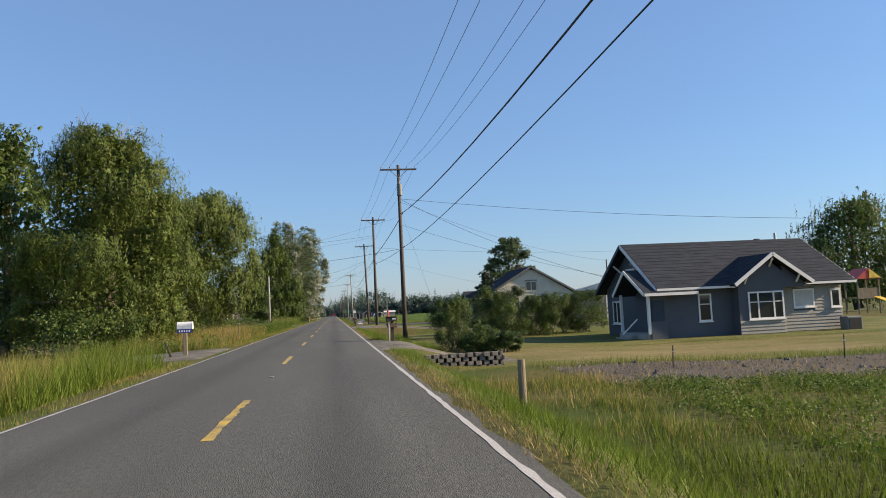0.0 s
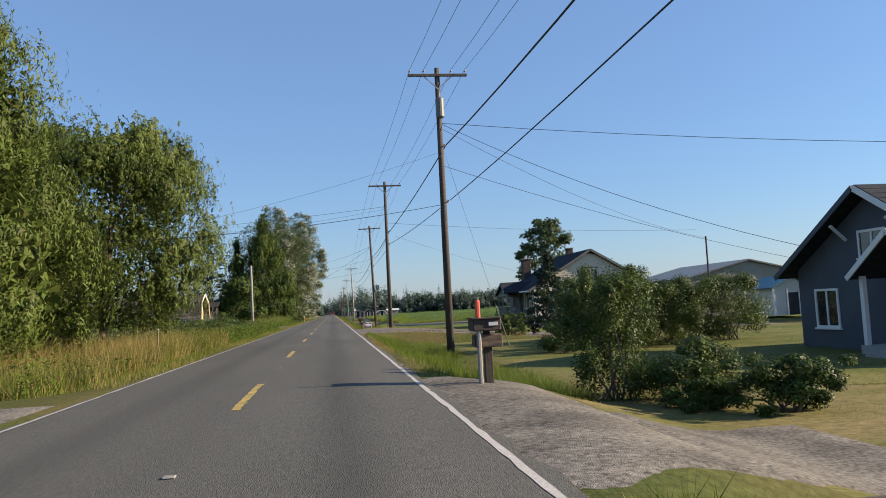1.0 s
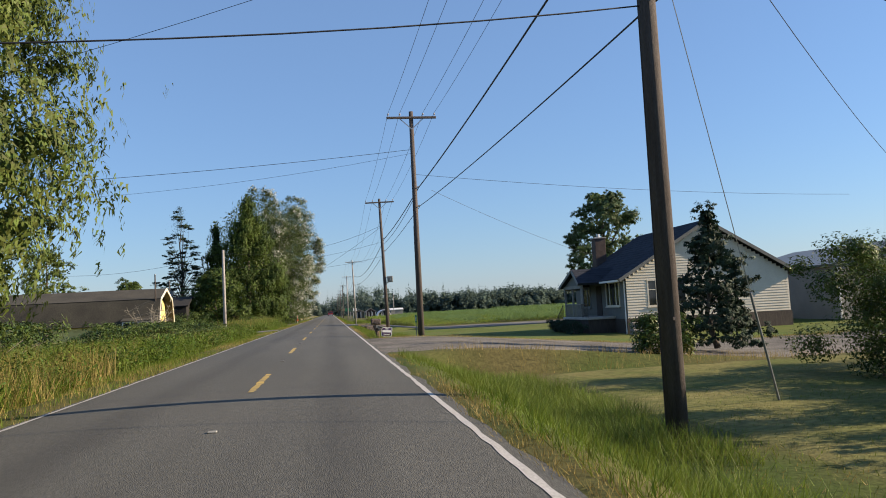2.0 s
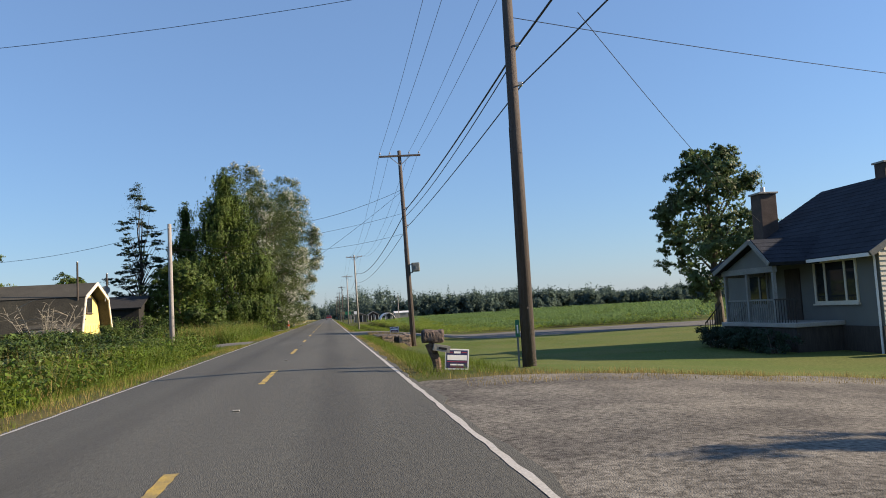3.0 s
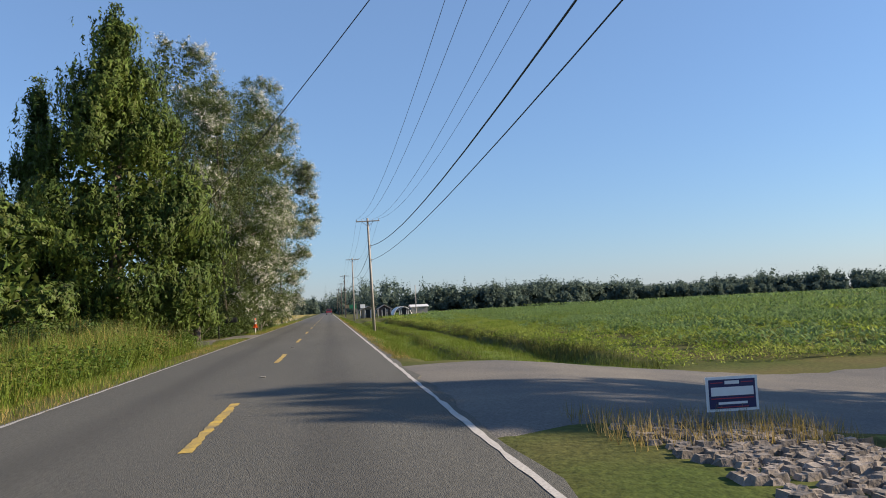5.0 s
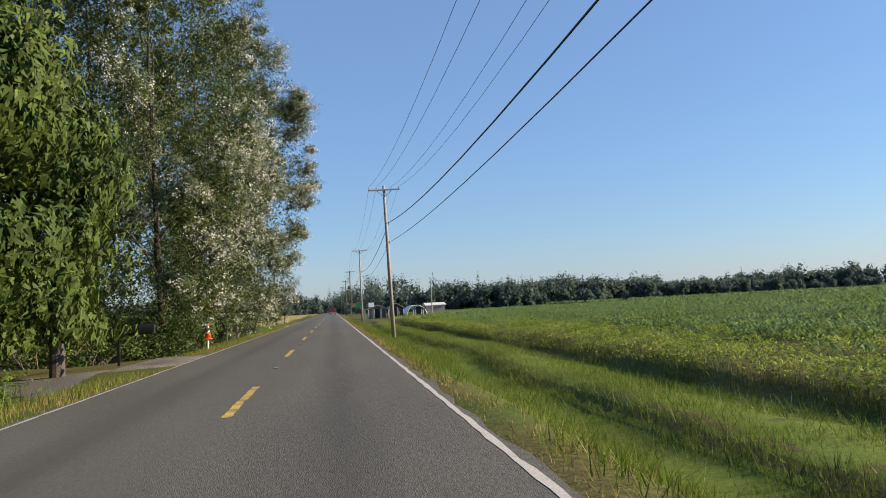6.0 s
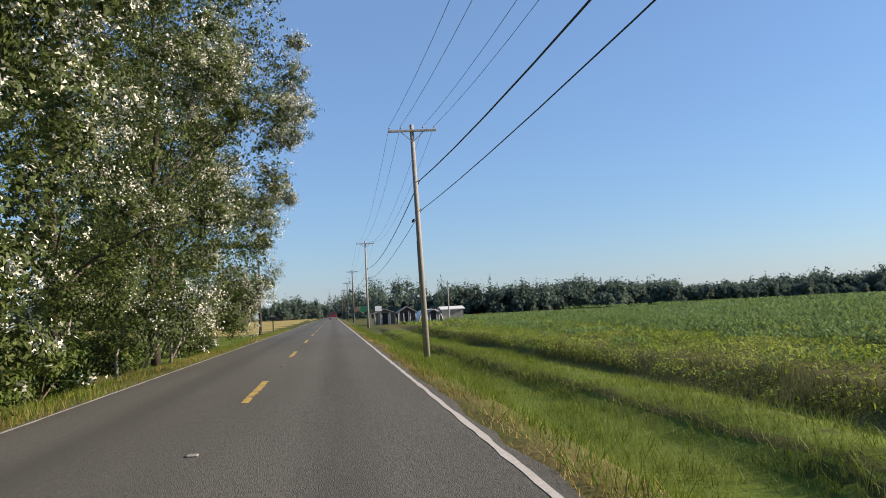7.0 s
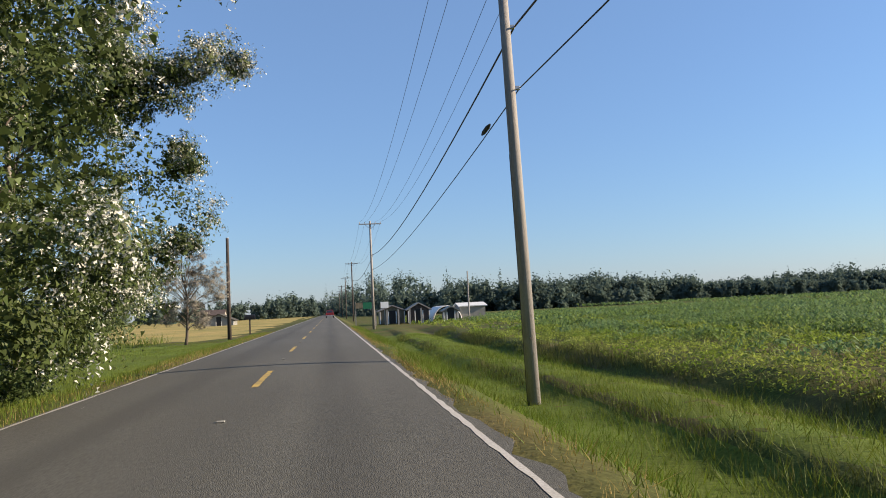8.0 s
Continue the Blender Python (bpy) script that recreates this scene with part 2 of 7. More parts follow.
GRASS_DRY = material("dry_grass_blade", (0.31, 0.24, 0.095), 0.7, spread=0.25, scale=0.4, fine=3, island=0.35, through_light=0.3, second=(0.22, 0.175, 0.05), spec=0.18)
RIDGE_GRASS = material("uncut_grass_blade", (0.08, 0.105, 0.026), 0.7, spread=0.3, scale=0.5, fine=3, island=0.4, through_light=0.2, second=(0.095, 0.105, 0.03), spec=0.1)
WEED_GREEN = material("roadside_weed_leaf", (0.10, 0.14, 0.016), 0.6, spread=0.25, scale=0.4, fine=3, island=0.4, through_light=0.3, second=(0.05, 0.095, 0.014), hue=0.015, spec=0.18)
WEED_LEAF = material("field_weed_leaf", (0.225, 0.275, 0.06), 0.6, spread=0.25, scale=0.3, fine=3, island=0.35, through_light=0.5, second=(0.13, 0.20, 0.022), spec=0.18)
CROP_LEAF = material("crop_leaf", (0.165, 0.255, 0.095), 0.55, spread=0.22, scale=0.12, fine=2, island=0.35, through_light=0.45, second=(0.14, 0.21, 0.045), spec=0.25)

# ---- building helpers ----
WORLD_OF = {}


def thing(name, at=(0, 0, 0), label="", category="", group="", kind=""):
    """An empty at a thing's base; its parts are modelled in world metres (or round the origin, for repeats)."""
    ob = new(name)
    ob.location = at
    ob.empty_display_size = 0.3
    WORLD_OF[ob] = Matrix.Translation(at)
    return tagged(ob, label, category, group, kind)


def part(name, bm, mat, parent=None, label="", smooth=False):
    """Links a bmesh, or (points, faces), as one mesh object under a thing or part."""
    me = bpy.data.meshes.new(name)
    if isinstance(bm, tuple):
        me.from_pydata(bm[0], [], bm[1])
    else:
        bm.to_mesh(me)
        bm.free()
    me.materials.append(mat)
    if smooth:
        me.shade_smooth()
    ob = new(name, me)
    WORLD_OF[ob] = Matrix.Identity(4)
    if parent is not None:
        ob.parent = parent
        ob.matrix_parent_inverse = WORLD_OF[parent].inverted()
    return tagged(ob, label)


def whole(name, bm, mat, label, category, group="", kind="", smooth=False):
    return tagged(part(name, bm, mat, None, label, smooth), label, category, group, kind)


def add_box(bm, x0, x1, y0, y1, z0, z1, bevel=0.0):
    r = bmesh.ops.create_cube(bm, size=1)
    vs = r["verts"]
    for v in vs:
        v.co = Vector(((x0 + x1) / 2 + v.co.x * (x1 - x0), (y0 + y1) / 2 + v.co.y * (y1 - y0), (z0 + z1) / 2 + v.co.z * (z1 - z0)))
    if bevel:
        es = list({e for v in vs for e in v.link_edges})
        bmesh.ops.bevel(bm, geom=es, offset=bevel, segments=1, affect="EDGES")
    return bm


def box(*a, bevel=0.0):
    return add_box(bmesh.new(), *a, bevel=bevel)


def add_beam(bm, a, b, w, h):
    """A square bar from a to b, w across and h high."""
    a, b = Vector(a), Vector(b)
    d = (b - a).normalized()
    side = d.cross(Vector((0, 0, 1)))
    side = side.normalized() if side.length > 1e-4 else Vector((1, 0, 0))
    up = side.cross(d)
    vs = [bm.verts.new(p + side * (i * w / 2) + up * (j * h / 2)) for p in (a, b) for i, j in ((-1, -1), (1, -1), (1, 1), (-1, 1))]
    for f in ((0, 1, 2, 3), (7, 6, 5, 4), (0, 4, 5, 1), (1, 5, 6, 2), (2, 6, 7, 3), (3, 7, 4, 0)):
        bm.faces.new([vs[i] for i in f])
    return bm


def beam(a, b, w, h):
    return add_beam(bmesh.new(), a, b, w, h)


def add_tube(bm, points, radii, sides=8):
    """A round, tapering tube along points."""
    rings = []
    for i, p in enumerate(points):
        p = Vector(p)
        d = (Vector(points[min(i + 1, len(points) - 1)]) - Vector(points[max(i - 1, 0)])).normalized()
        u = d.cross(Vector((0.31, 0.95, 0.05)))
        u = u.normalized() if u.length > 1e-3 else Vector((1, 0, 0))
        w = d.cross(u)
        r = radii[i] if isinstance(radii, (list, tuple)) else radii
        rings.append([bm.verts.new(p + u * (r * math.cos(k * math.tau / sides)) + w * (r * math.sin(k * math.tau / sides))) for k in range(sides)])
    for q, s in zip(rings, rings[1:]):
        for k in range(sides):
            bm.faces.new((q[k], q[(k + 1) % sides], s[(k + 1) % sides], s[k]))
    bm.faces.new(rings[0][::-1])
    bm.faces.new(rings[-1])
    return bm


def tube(points, radii, sides=8):
    return add_tube(bmesh.new(), points, radii, sides)


def add_prism(bm, outline, offset):
    """A flat outline of 3D points, thickened by the vector offset."""
    offset = Vector(offset)
    a = [bm.verts.new(Vector(p)) for p in outline]
    b = [bm.verts.new(Vector(p) + offset) for p in outline]
    bm.faces.new(a[::-1])
    bm.faces.new(b)
    n = len(a)
    for i in range(n):
        bm.faces.new((a[i], a[(i + 1) % n], b[(i + 1) % n], b[i]))
    bmesh.ops.recalc_face_normals(bm, faces=bm.faces)
    return bm


def prism(outline, offset):
    return add_prism(bmesh.new(), outline, offset)


def smooth_step(a, b, x):
    t = np.clip((np.asarray(x, float) - a) / (b - a), 0, 1)
    return t * t * (3 - 2 * t)


# ---- ground ----
DRIVES_RIGHT = ((27.1, 36.5), (67.0, 81.2), (113.4, 130.0))
DRIVES_LEFT = ((25.0, 38.0), (108.5, 116.5), (153.0, 160.5))


def inside(y, spans, soft=1.2):
    y = np.asarray(y, float)
    out = np.zeros_like(y)
    for a, b in spans:
        out = np.maximum(out, smooth_step(a - soft, a + soft * 0.2, y) * (1 - smooth_step(b - soft * 0.2, b + soft, y)))
    return out


def crown(x):
    """The road's camber: highest along the centre line."""
    return -0.0085 * np.minimum(np.abs(x), 3.1) ** 2


def ground_z(x, y):
    """The lie of the land: a flat road bed, ditches beside it that the drives cross, fields a little lower."""
    x, y = np.asarray(x, float), np.asarray(y, float)
    dr, dl = inside(y, DRIVES_RIGHT, 0.4), inside(y, DRIVES_LEFT)
    dr = np.where((x > 6.15) & (y > 110) & (y < 117.2), inside(y, ((117.2, 130.0),), 0.6), dr)  # the culvert wing stops short of the pole
    dr = np.maximum(dr, smooth_step(79, 81, y) * (1 - smooth_step(80.5, 98, y)))  # the lawn starts level with the drive
    field = smooth_step(128, 140, y) * (1 - smooth_step(248, 276, y))
    bank = 0.85 * smooth_step(3.0, 6.3, x) + (1 - dr) * 0.28 * np.exp(-((x - 4.9) / 0.8) ** 2)
    bank = bank * (1 - dr) + dr * (0.05 + 0.8 * np.where(y < 50, smooth_step(3.6, 7.2, x), np.where(y < 108, 1.38 * smooth_step(3.0, 20.0, x), smooth_step(3.0, 13.0, x))))
    xw = x - 0.4 * np.sin(y * 0.075 + 1.0) - 0.18 * np.sin(y * 0.23)
    bank = bank + field * (0.42 * smooth_step(3.6, 6.0, x) - 0.3 * smooth_step(6.9, 7.6, xw) + 0.22 * smooth_step(8.6, 10.0, xw) - 0.5 * smooth_step(10.3, 11.5, xw) - 0.1 * smooth_step(12, 16, x))
    bank = bank + 0.2 * smooth_step(10, 17, x) * (1 - smooth_step(58, 66, y))
    left = 0.5 * smooth_step(3.0, 7.5, -x) + (1 - dl) * 0.2 * np.exp(-((x + 5.3) / 1.0) ** 2)
    z = -0.03 - np.where(x > 0, bank, left * (1 - 0.6 * dl))
    rough = 0.05 * np.sin(x * 1.7 + 0.4 * y) * np.sin(y * 0.9 - x * 0.6) + 0.03 * np.sin(2.9 * y + x)
    away = smooth_step(3.3, 5, np.abs(x)) * (1 - 0.8 * np.where(x > 0, dr, dl))
    z = z - 0.055 * (1 - smooth_step(3.0, 5.5, np.abs(x)))
    return np.where(np.abs(x) < 2.72, -0.16, z + rough * away * (1 - smooth_step(11, 16, np.abs(x))) * (1 - 0.9 * smooth_step(5.0, 6.2, x) * (1 - field)))


def sheet(xs, ys, lift=0.0):
    X, Y = np.meshgrid(xs, ys)
    P = np.stack([X, Y, ground_z(X, Y) + lift], -1).reshape(-1, 3)
    n, k = len(xs), len(ys)
    i = (np.arange(k - 1)[:, None] * n + np.arange(n - 1)[None]).reshape(-1)
    return P.tolist(), np.stack([i, i + 1, i + n + 1, i + n], 1).tolist()


far = np.array([18, 25, 35, 50, 80, 130, 220, 400, 800, 1600, 2800.0])
near_x = np.concatenate([np.arange(2.7, 11, 0.35), np.arange(11, 17, 1.0)])
xs = np.concatenate([-far[::-1], -near_x[::-1], near_x, far])
ys = np.concatenate([[-900, -300, -100, -40], np.arange(-20, 235, 0.9), np.arange(236, 330, 4), [345, 380, 450, 600, 900, 1500, 2900]])
whole("ground", sheet(xs, ys), EARTH, "rough green and straw-coloured roadside ground with shallow ditches", "ground", kind="structure", smooth=True)


GRID_Z = ground_z(*np.meshgrid(xs, ys))


def lie(x, y):
    """The height of the ground sheet itself."""
    i = np.clip(np.searchsorted(xs, x) - 1, 0, len(xs) - 2)
    j = np.clip(np.searchsorted(ys, y) - 1, 0, len(ys) - 2)
    u, v = (x - xs[i]) / (xs[i + 1] - xs[i]), (y - ys[j]) / (ys[j + 1] - ys[j])
    return GRID_Z[j, i] * (1 - u) * (1 - v) + GRID_Z[j, i + 1] * u * (1 - v) + GRID_Z[j + 1, i] * (1 - u) * v + GRID_Z[j + 1, i + 1] * u * v


def drape(name, x0, x1, y0, y1, mat, label, category, lift=0.02, step=0.5, wobble=0.35, seed=1):
    """A sheet of another surface laid on the land, with an uneven outline."""
    rng = np.random.default_rng(seed)
    xs_ = np.arange(x0, x1 + step * 0.5, step)
    ys_ = np.linspace(y0, y1, max(4, int((y1 - y0) / step)))
    X, Y = np.meshgrid(xs_, ys_)
    soft = np.ones(7) / 7
    e0, e1 = (np.convolve(rng.normal(0, wobble * 2.2, X.shape[1] + 6), soft, "valid") for _ in range(2))
    f = (Y - y0) / (y1 - y0)
    Y = Y + e0 * (1 - f) + e1 * f
    rim = np.ones(X.shape)
    rim[0] = rim[-1] = rim[:, -1] = 0
    if x0 > 3 or x1 < -3:
        rim[:, 0] = 0
    lift = np.where(rim > 0, lift, -0.03)
    P = np.stack([X, Y, lie(X, Y) + lift], -1).reshape(-1, 3)
    n, k = len(xs_), len(ys_)
    i = (np.arange(k - 1)[:, None] * n + np.arange(n - 1)[None]).reshape(-1)
    return whole(name, (P.tolist(), np.stack([i, i + 1, i + n + 1, i + n], 1).tolist()), mat, label, category, kind="structure", smooth=True)


drape("lawn", 7.0, 46, 37.6, 66.0, DRY_LAWN, "half-dry mown lawn round the dark house", "lawn", lift=0.03, step=0.45)
drape("lawn", 5.3, 60, 25.6, 37.4, TAN_LAWN, "dry tan mown grass before the dark house", "lawn", lift=0.025, step=0.5, seed=2)
drape("bare_soil", 7.9, 44, 18.0, 25.0, SOIL, "stony grey-brown bare soil with few weeds", "soil", lift=0.03, step=0.5, wobble=0.5, seed=13)
drape("lawn", 5.6, 48, 81.4, 112.6, LAWN, "smooth green mown lawn beside the cream house", "lawn", lift=0.03, step=0.45)
drape("lawn", 6.5, 48, 112.2, 117.9, LAWN, "green mown grass along the drive", "lawn", lift=0.022, step=0.45, seed=14)
drape("driveway", 2.8, 5.4, 27.6, 36.6, GRAVEL, "grey gravel driveway with dry grassy edges", "driveway", lift=0.035, step=0.35, seed=3)
drape("gravel_apron", 5.0, 8.6, 28.0, 33.2, GRAVEL, "grey gravel apron behind the low block wall", "driveway", lift=0.05, step=0.35, seed=33)
drape("driveway", 2.8, 34, 68.5, 80.8, GRAVEL, "wide grey gravel driveway beside the cream house", "driveway", lift=0.035, step=0.35, seed=4)
drape("driveway", 2.8, 70, 118.2, 128.5, TRACK, "pale grey driveway along the edge of the crop field", "driveway", lift=0.035, step=0.35, seed=5)
drape("green_bank", 4.2, 10.4, 131.5, 250, FRESH_LAWN, "fresh green grassy bank beside the crop field", "bank", lift=0.012, step=0.45, seed=21)
drape("driveway", -16, -2.8, 110.0, 115.5, TRACK, "pale cracked concrete driveway", "driveway", lift=0.03, seed=6, wobble=0.15)
drape("gravel_shoulder", -8, -2.8, 27, 36.5, GRAVEL, "grey gravel pull-in beside the mailbox", "shoulder", lift=0.03, seed=7)
drape("driveway", -16, -4.6, 151.8, 155.6, TRACK, "pale concrete drive under the trees", "driveway", lift=0.03, seed=31, wobble=0.15)
drape("gravel_shoulder", -4.6, -2.8, 154.5, 160.0, GRAVEL, "grey gravel shoulder beside the hedge", "shoulder", lift=0.03, seed=8)
drape("lawn", -16, -3.6, 188, 232, FRESH_LAWN, "bright green mown verge", "lawn", lift=0.03, step=0.7, seed=9)
drape("straw_field", -150, -7.5, 238, 600, STUBBLE, "golden field of dry straw", "field", lift=0.06, step=4.0, seed=10)
drape("straw_field", -60, -16.5, 205, 237, STUBBLE, "golden field of dry straw", "field", lift=0.06, step=3.0, seed=11)


# ---- road ----
def road():
    rng = np.random.default_rng(5)
    ys_ = np.concatenate([np.arange(-40, 250, 0.7), np.arange(250, 420, 6), [450, 500, 600, 800, 1200, 2000]])
    cols = [-3.0, -2.75, -2.1, -1.4, -0.7, 0.0, 0.7, 1.4, 2.1, 2.7, 2.94]
    P = []
    for y in ys_:
        j = rng.normal(0, 0.05, 2) if y < 250 else (0, 0)
        for k, x in enumerate(cols):
            x = x - 0.06 + j[0] if k == 0 else x + j[1] if k == len(cols) - 1 else x
            P.append((x, y, float(crown(x)) - (0.0 if 0 < k < 10 else 0.012)))
    for y in ys_:
        P.append((-3.1, y, -0.22))
        P.append((3.0, y, -0.22))
    n = len(cols)
    F = [(r * n + c, r * n + c + 1, (r + 1) * n + c + 1, (r + 1) * n + c) for r in range(len(ys_) - 1) for c in range(n - 1)]
    o = n * len(ys_)
    for r in range(len(ys_) - 1):
        F.append((o + 2 * r, r * n, (r + 1) * n, o + 2 * r + 2))
        F.append((r * n + n - 1, o + 2 * r + 1, o + 2 * r + 3, (r + 1) * n + n - 1))
    whole("road", (P, F), ASPHALT, "worn grey asphalt country road", "road", kind="structure")


road()


def strip(name, x, width, y0, y1, mat, label, seed, worn=0.25, step=0.35):
    """A painted stripe 4 mm over the road with ragged edges and worn gaps."""
    rng = np.random.default_rng(seed)
    ys_ = np.arange(y0, y1 + 1e-6, step)
    if len(ys_) < 2:
        ys_ = np.array([y0, y1])
    P, F = [], []
    for y in ys_:
        a, b = rng.normal(0, 0.008, 2)
        if rng.random() < worn * 0.3:
            b += rng.uniform(-0.35, 0) * width
        P += [(x - width / 2 + a, y, float(crown(x - width / 2 + a)) + 0.004), (x + width / 2 + b, y, float(crown(x + width / 2 + b)) + 0.004)]
    for i in range(len(ys_) - 1):
        F.append((2 * i, 2 * i + 1, 2 * i + 3, 2 * i + 2))
    return whole(name, (P, F), mat, label, "road marking", kind="structure")


strip("edge_line", 2.76, 0.08, -40, 250, WHITE_LINE, "worn white painted edge line", 1)
strip("edge_line", -2.87, 0.07, -40, 250, WHITE_LINE, "worn white painted edge line", 2)
strip("edge_line", 2.76, 0.13, 250, 700, WHITE_LINE, "worn white painted edge line", 3, step=10)
strip("edge_line", -2.87, 0.11, 250, 700, WHITE_LINE, "worn white painted edge line", 4, step=10)
DASH_Y0, DASH_STEP, DASH_LEN = 20.312, 12.19, 3.75
for i in range(-4, 28):
    d = strip("centre_dash", 0.0, 0.12, DASH_Y0 + i * DASH_STEP, DASH_Y0 + i * DASH_STEP + DASH_LEN, YELLOW_LINE, "worn yellow painted centre dash", 20 + i, worn=0.6, step=0.15)
    d["group"] = "dashes along the centre line"
    m = bmesh.new()
    add_box(m, -0.05, 0.05, -0.045, 0.045, 0.0, 0.018, bevel=0.008)
    mk = whole("road_stud", m, GREY_TRIM, "small raised reflective road stud", "road stud", group="studs along the centre line")
    mk.location = (0.02, DASH_Y0 + i * DASH_STEP + DASH_LEN + 4.2, 0.0)


# ---- foliage ----
def leaves(centres, normals, size, rng, slim=0.5, hang=0.0):
    """Pointed leaves at centres, facing roughly along normals; hang turns their tips down."""
    n = len(centres)
    nrm = normals + rng.normal(0, 0.38, (n, 3))
    nrm /= np.linalg.norm(nrm, axis=1, keepdims=True) + 1e-9
    tip = rng.normal(0, 1, (n, 3))
    tip[:, 2] -= hang
    tip -= nrm * np.sum(tip * nrm, axis=1, keepdims=True)
    tip /= np.linalg.norm(tip, axis=1, keepdims=True) + 1e-9
    side = np.cross(nrm, tip)
    s = size * rng.uniform(0.6, 1.3, (n, 1))
    a = centres + tip * s * 0.6
    c, d = centres + (side * slim * 0.5 - tip * 0.4) * s, centres - (side * slim * 0.5 + tip * 0.4 * rng.uniform(0.2, 1.2, (n, 1))) * s
    return np.stack([a, c, d], 1)


def pieces(points, name, mat, parent=None, label=""):
    k, v = points.shape[:2]
    me = bpy.data.meshes.new(name)
    me.vertices.add(v * k)
    me.vertices.foreach_set("co", points.astype(np.float32).ravel())
    me.loops.add(v * k)
    me.loops.foreach_set("vertex_index", np.arange(v * k, dtype=np.int32))
    me.polygons.add(k)
    me.polygons.foreach_set("loop_start", np.arange(0, v * k, v, dtype=np.int32))
    me.polygons.foreach_set("loop_total", np.full(k, v, dtype=np.int32))
    me.update(calc_edges=True)
    me.materials.append(mat)
    ob = new(name, me)
    WORLD_OF[ob] = Matrix.Identity(4)
    if parent is not None:
        ob.parent = parent
        ob.matrix_parent_inverse = WORLD_OF[parent].inverted()
    return tagged(ob, label)


def clump_centres(base, height, profile, lean, count, rng, inner=0.35, boughs=0):
    """Centres of leaf clumps inside a crown: profile gives (height fraction, radius) from its foot to its top; boughs gathers them in masses."""
    hs, rs = zip(*profile)

    def spread(n, inner):
        out = []
        while len(out) < n:
            h = rng.uniform(hs[0], hs[-1])
            r = np.interp(h, hs, rs)
            if rng.random() > (r / max(rs)) ** 1.2 + 0.08:
                continue
            q = r * (inner + (1 - inner) * rng.random() ** 0.6)
            a = rng.uniform(0, math.tau)
            out.append((base[0] + lean[0] * h + q * math.cos(a), base[1] + lean[1] * h + q * math.sin(a), base[2] + h * height))
        return np.array(out)

    if not boughs:
        return spread(count, inner)
    heart = spread(boughs, 0.6)
    size = 0.13 * max(rs) * rng.uniform(0.7, 1.3, (boughs, 1))
    i = rng.integers(0, boughs, count)
    u = rng.normal(0, 1, (count, 3))
    out = heart[i] + u * size[i] * np.array([1, 1, 0.6]) + np.array([0, 0, 0.25]) * size[i]
    out[:, 2] = np.clip(out[:, 2], base[2] + hs[0] * height, base[2] + height * 0.99)
    f = (out[:, 2] - base[2]) / height
    axis = np.stack([base[0] + lean[0] * f, base[1] + lean[1] * f], 1)
    away = out[:, :2] - axis
    far = np.linalg.norm(away, axis=1) + 1e-6
    out[:, :2] = axis + away * np.minimum(1, 0.93 * np.interp(f, hs, rs) / far)[:, None]
    return out


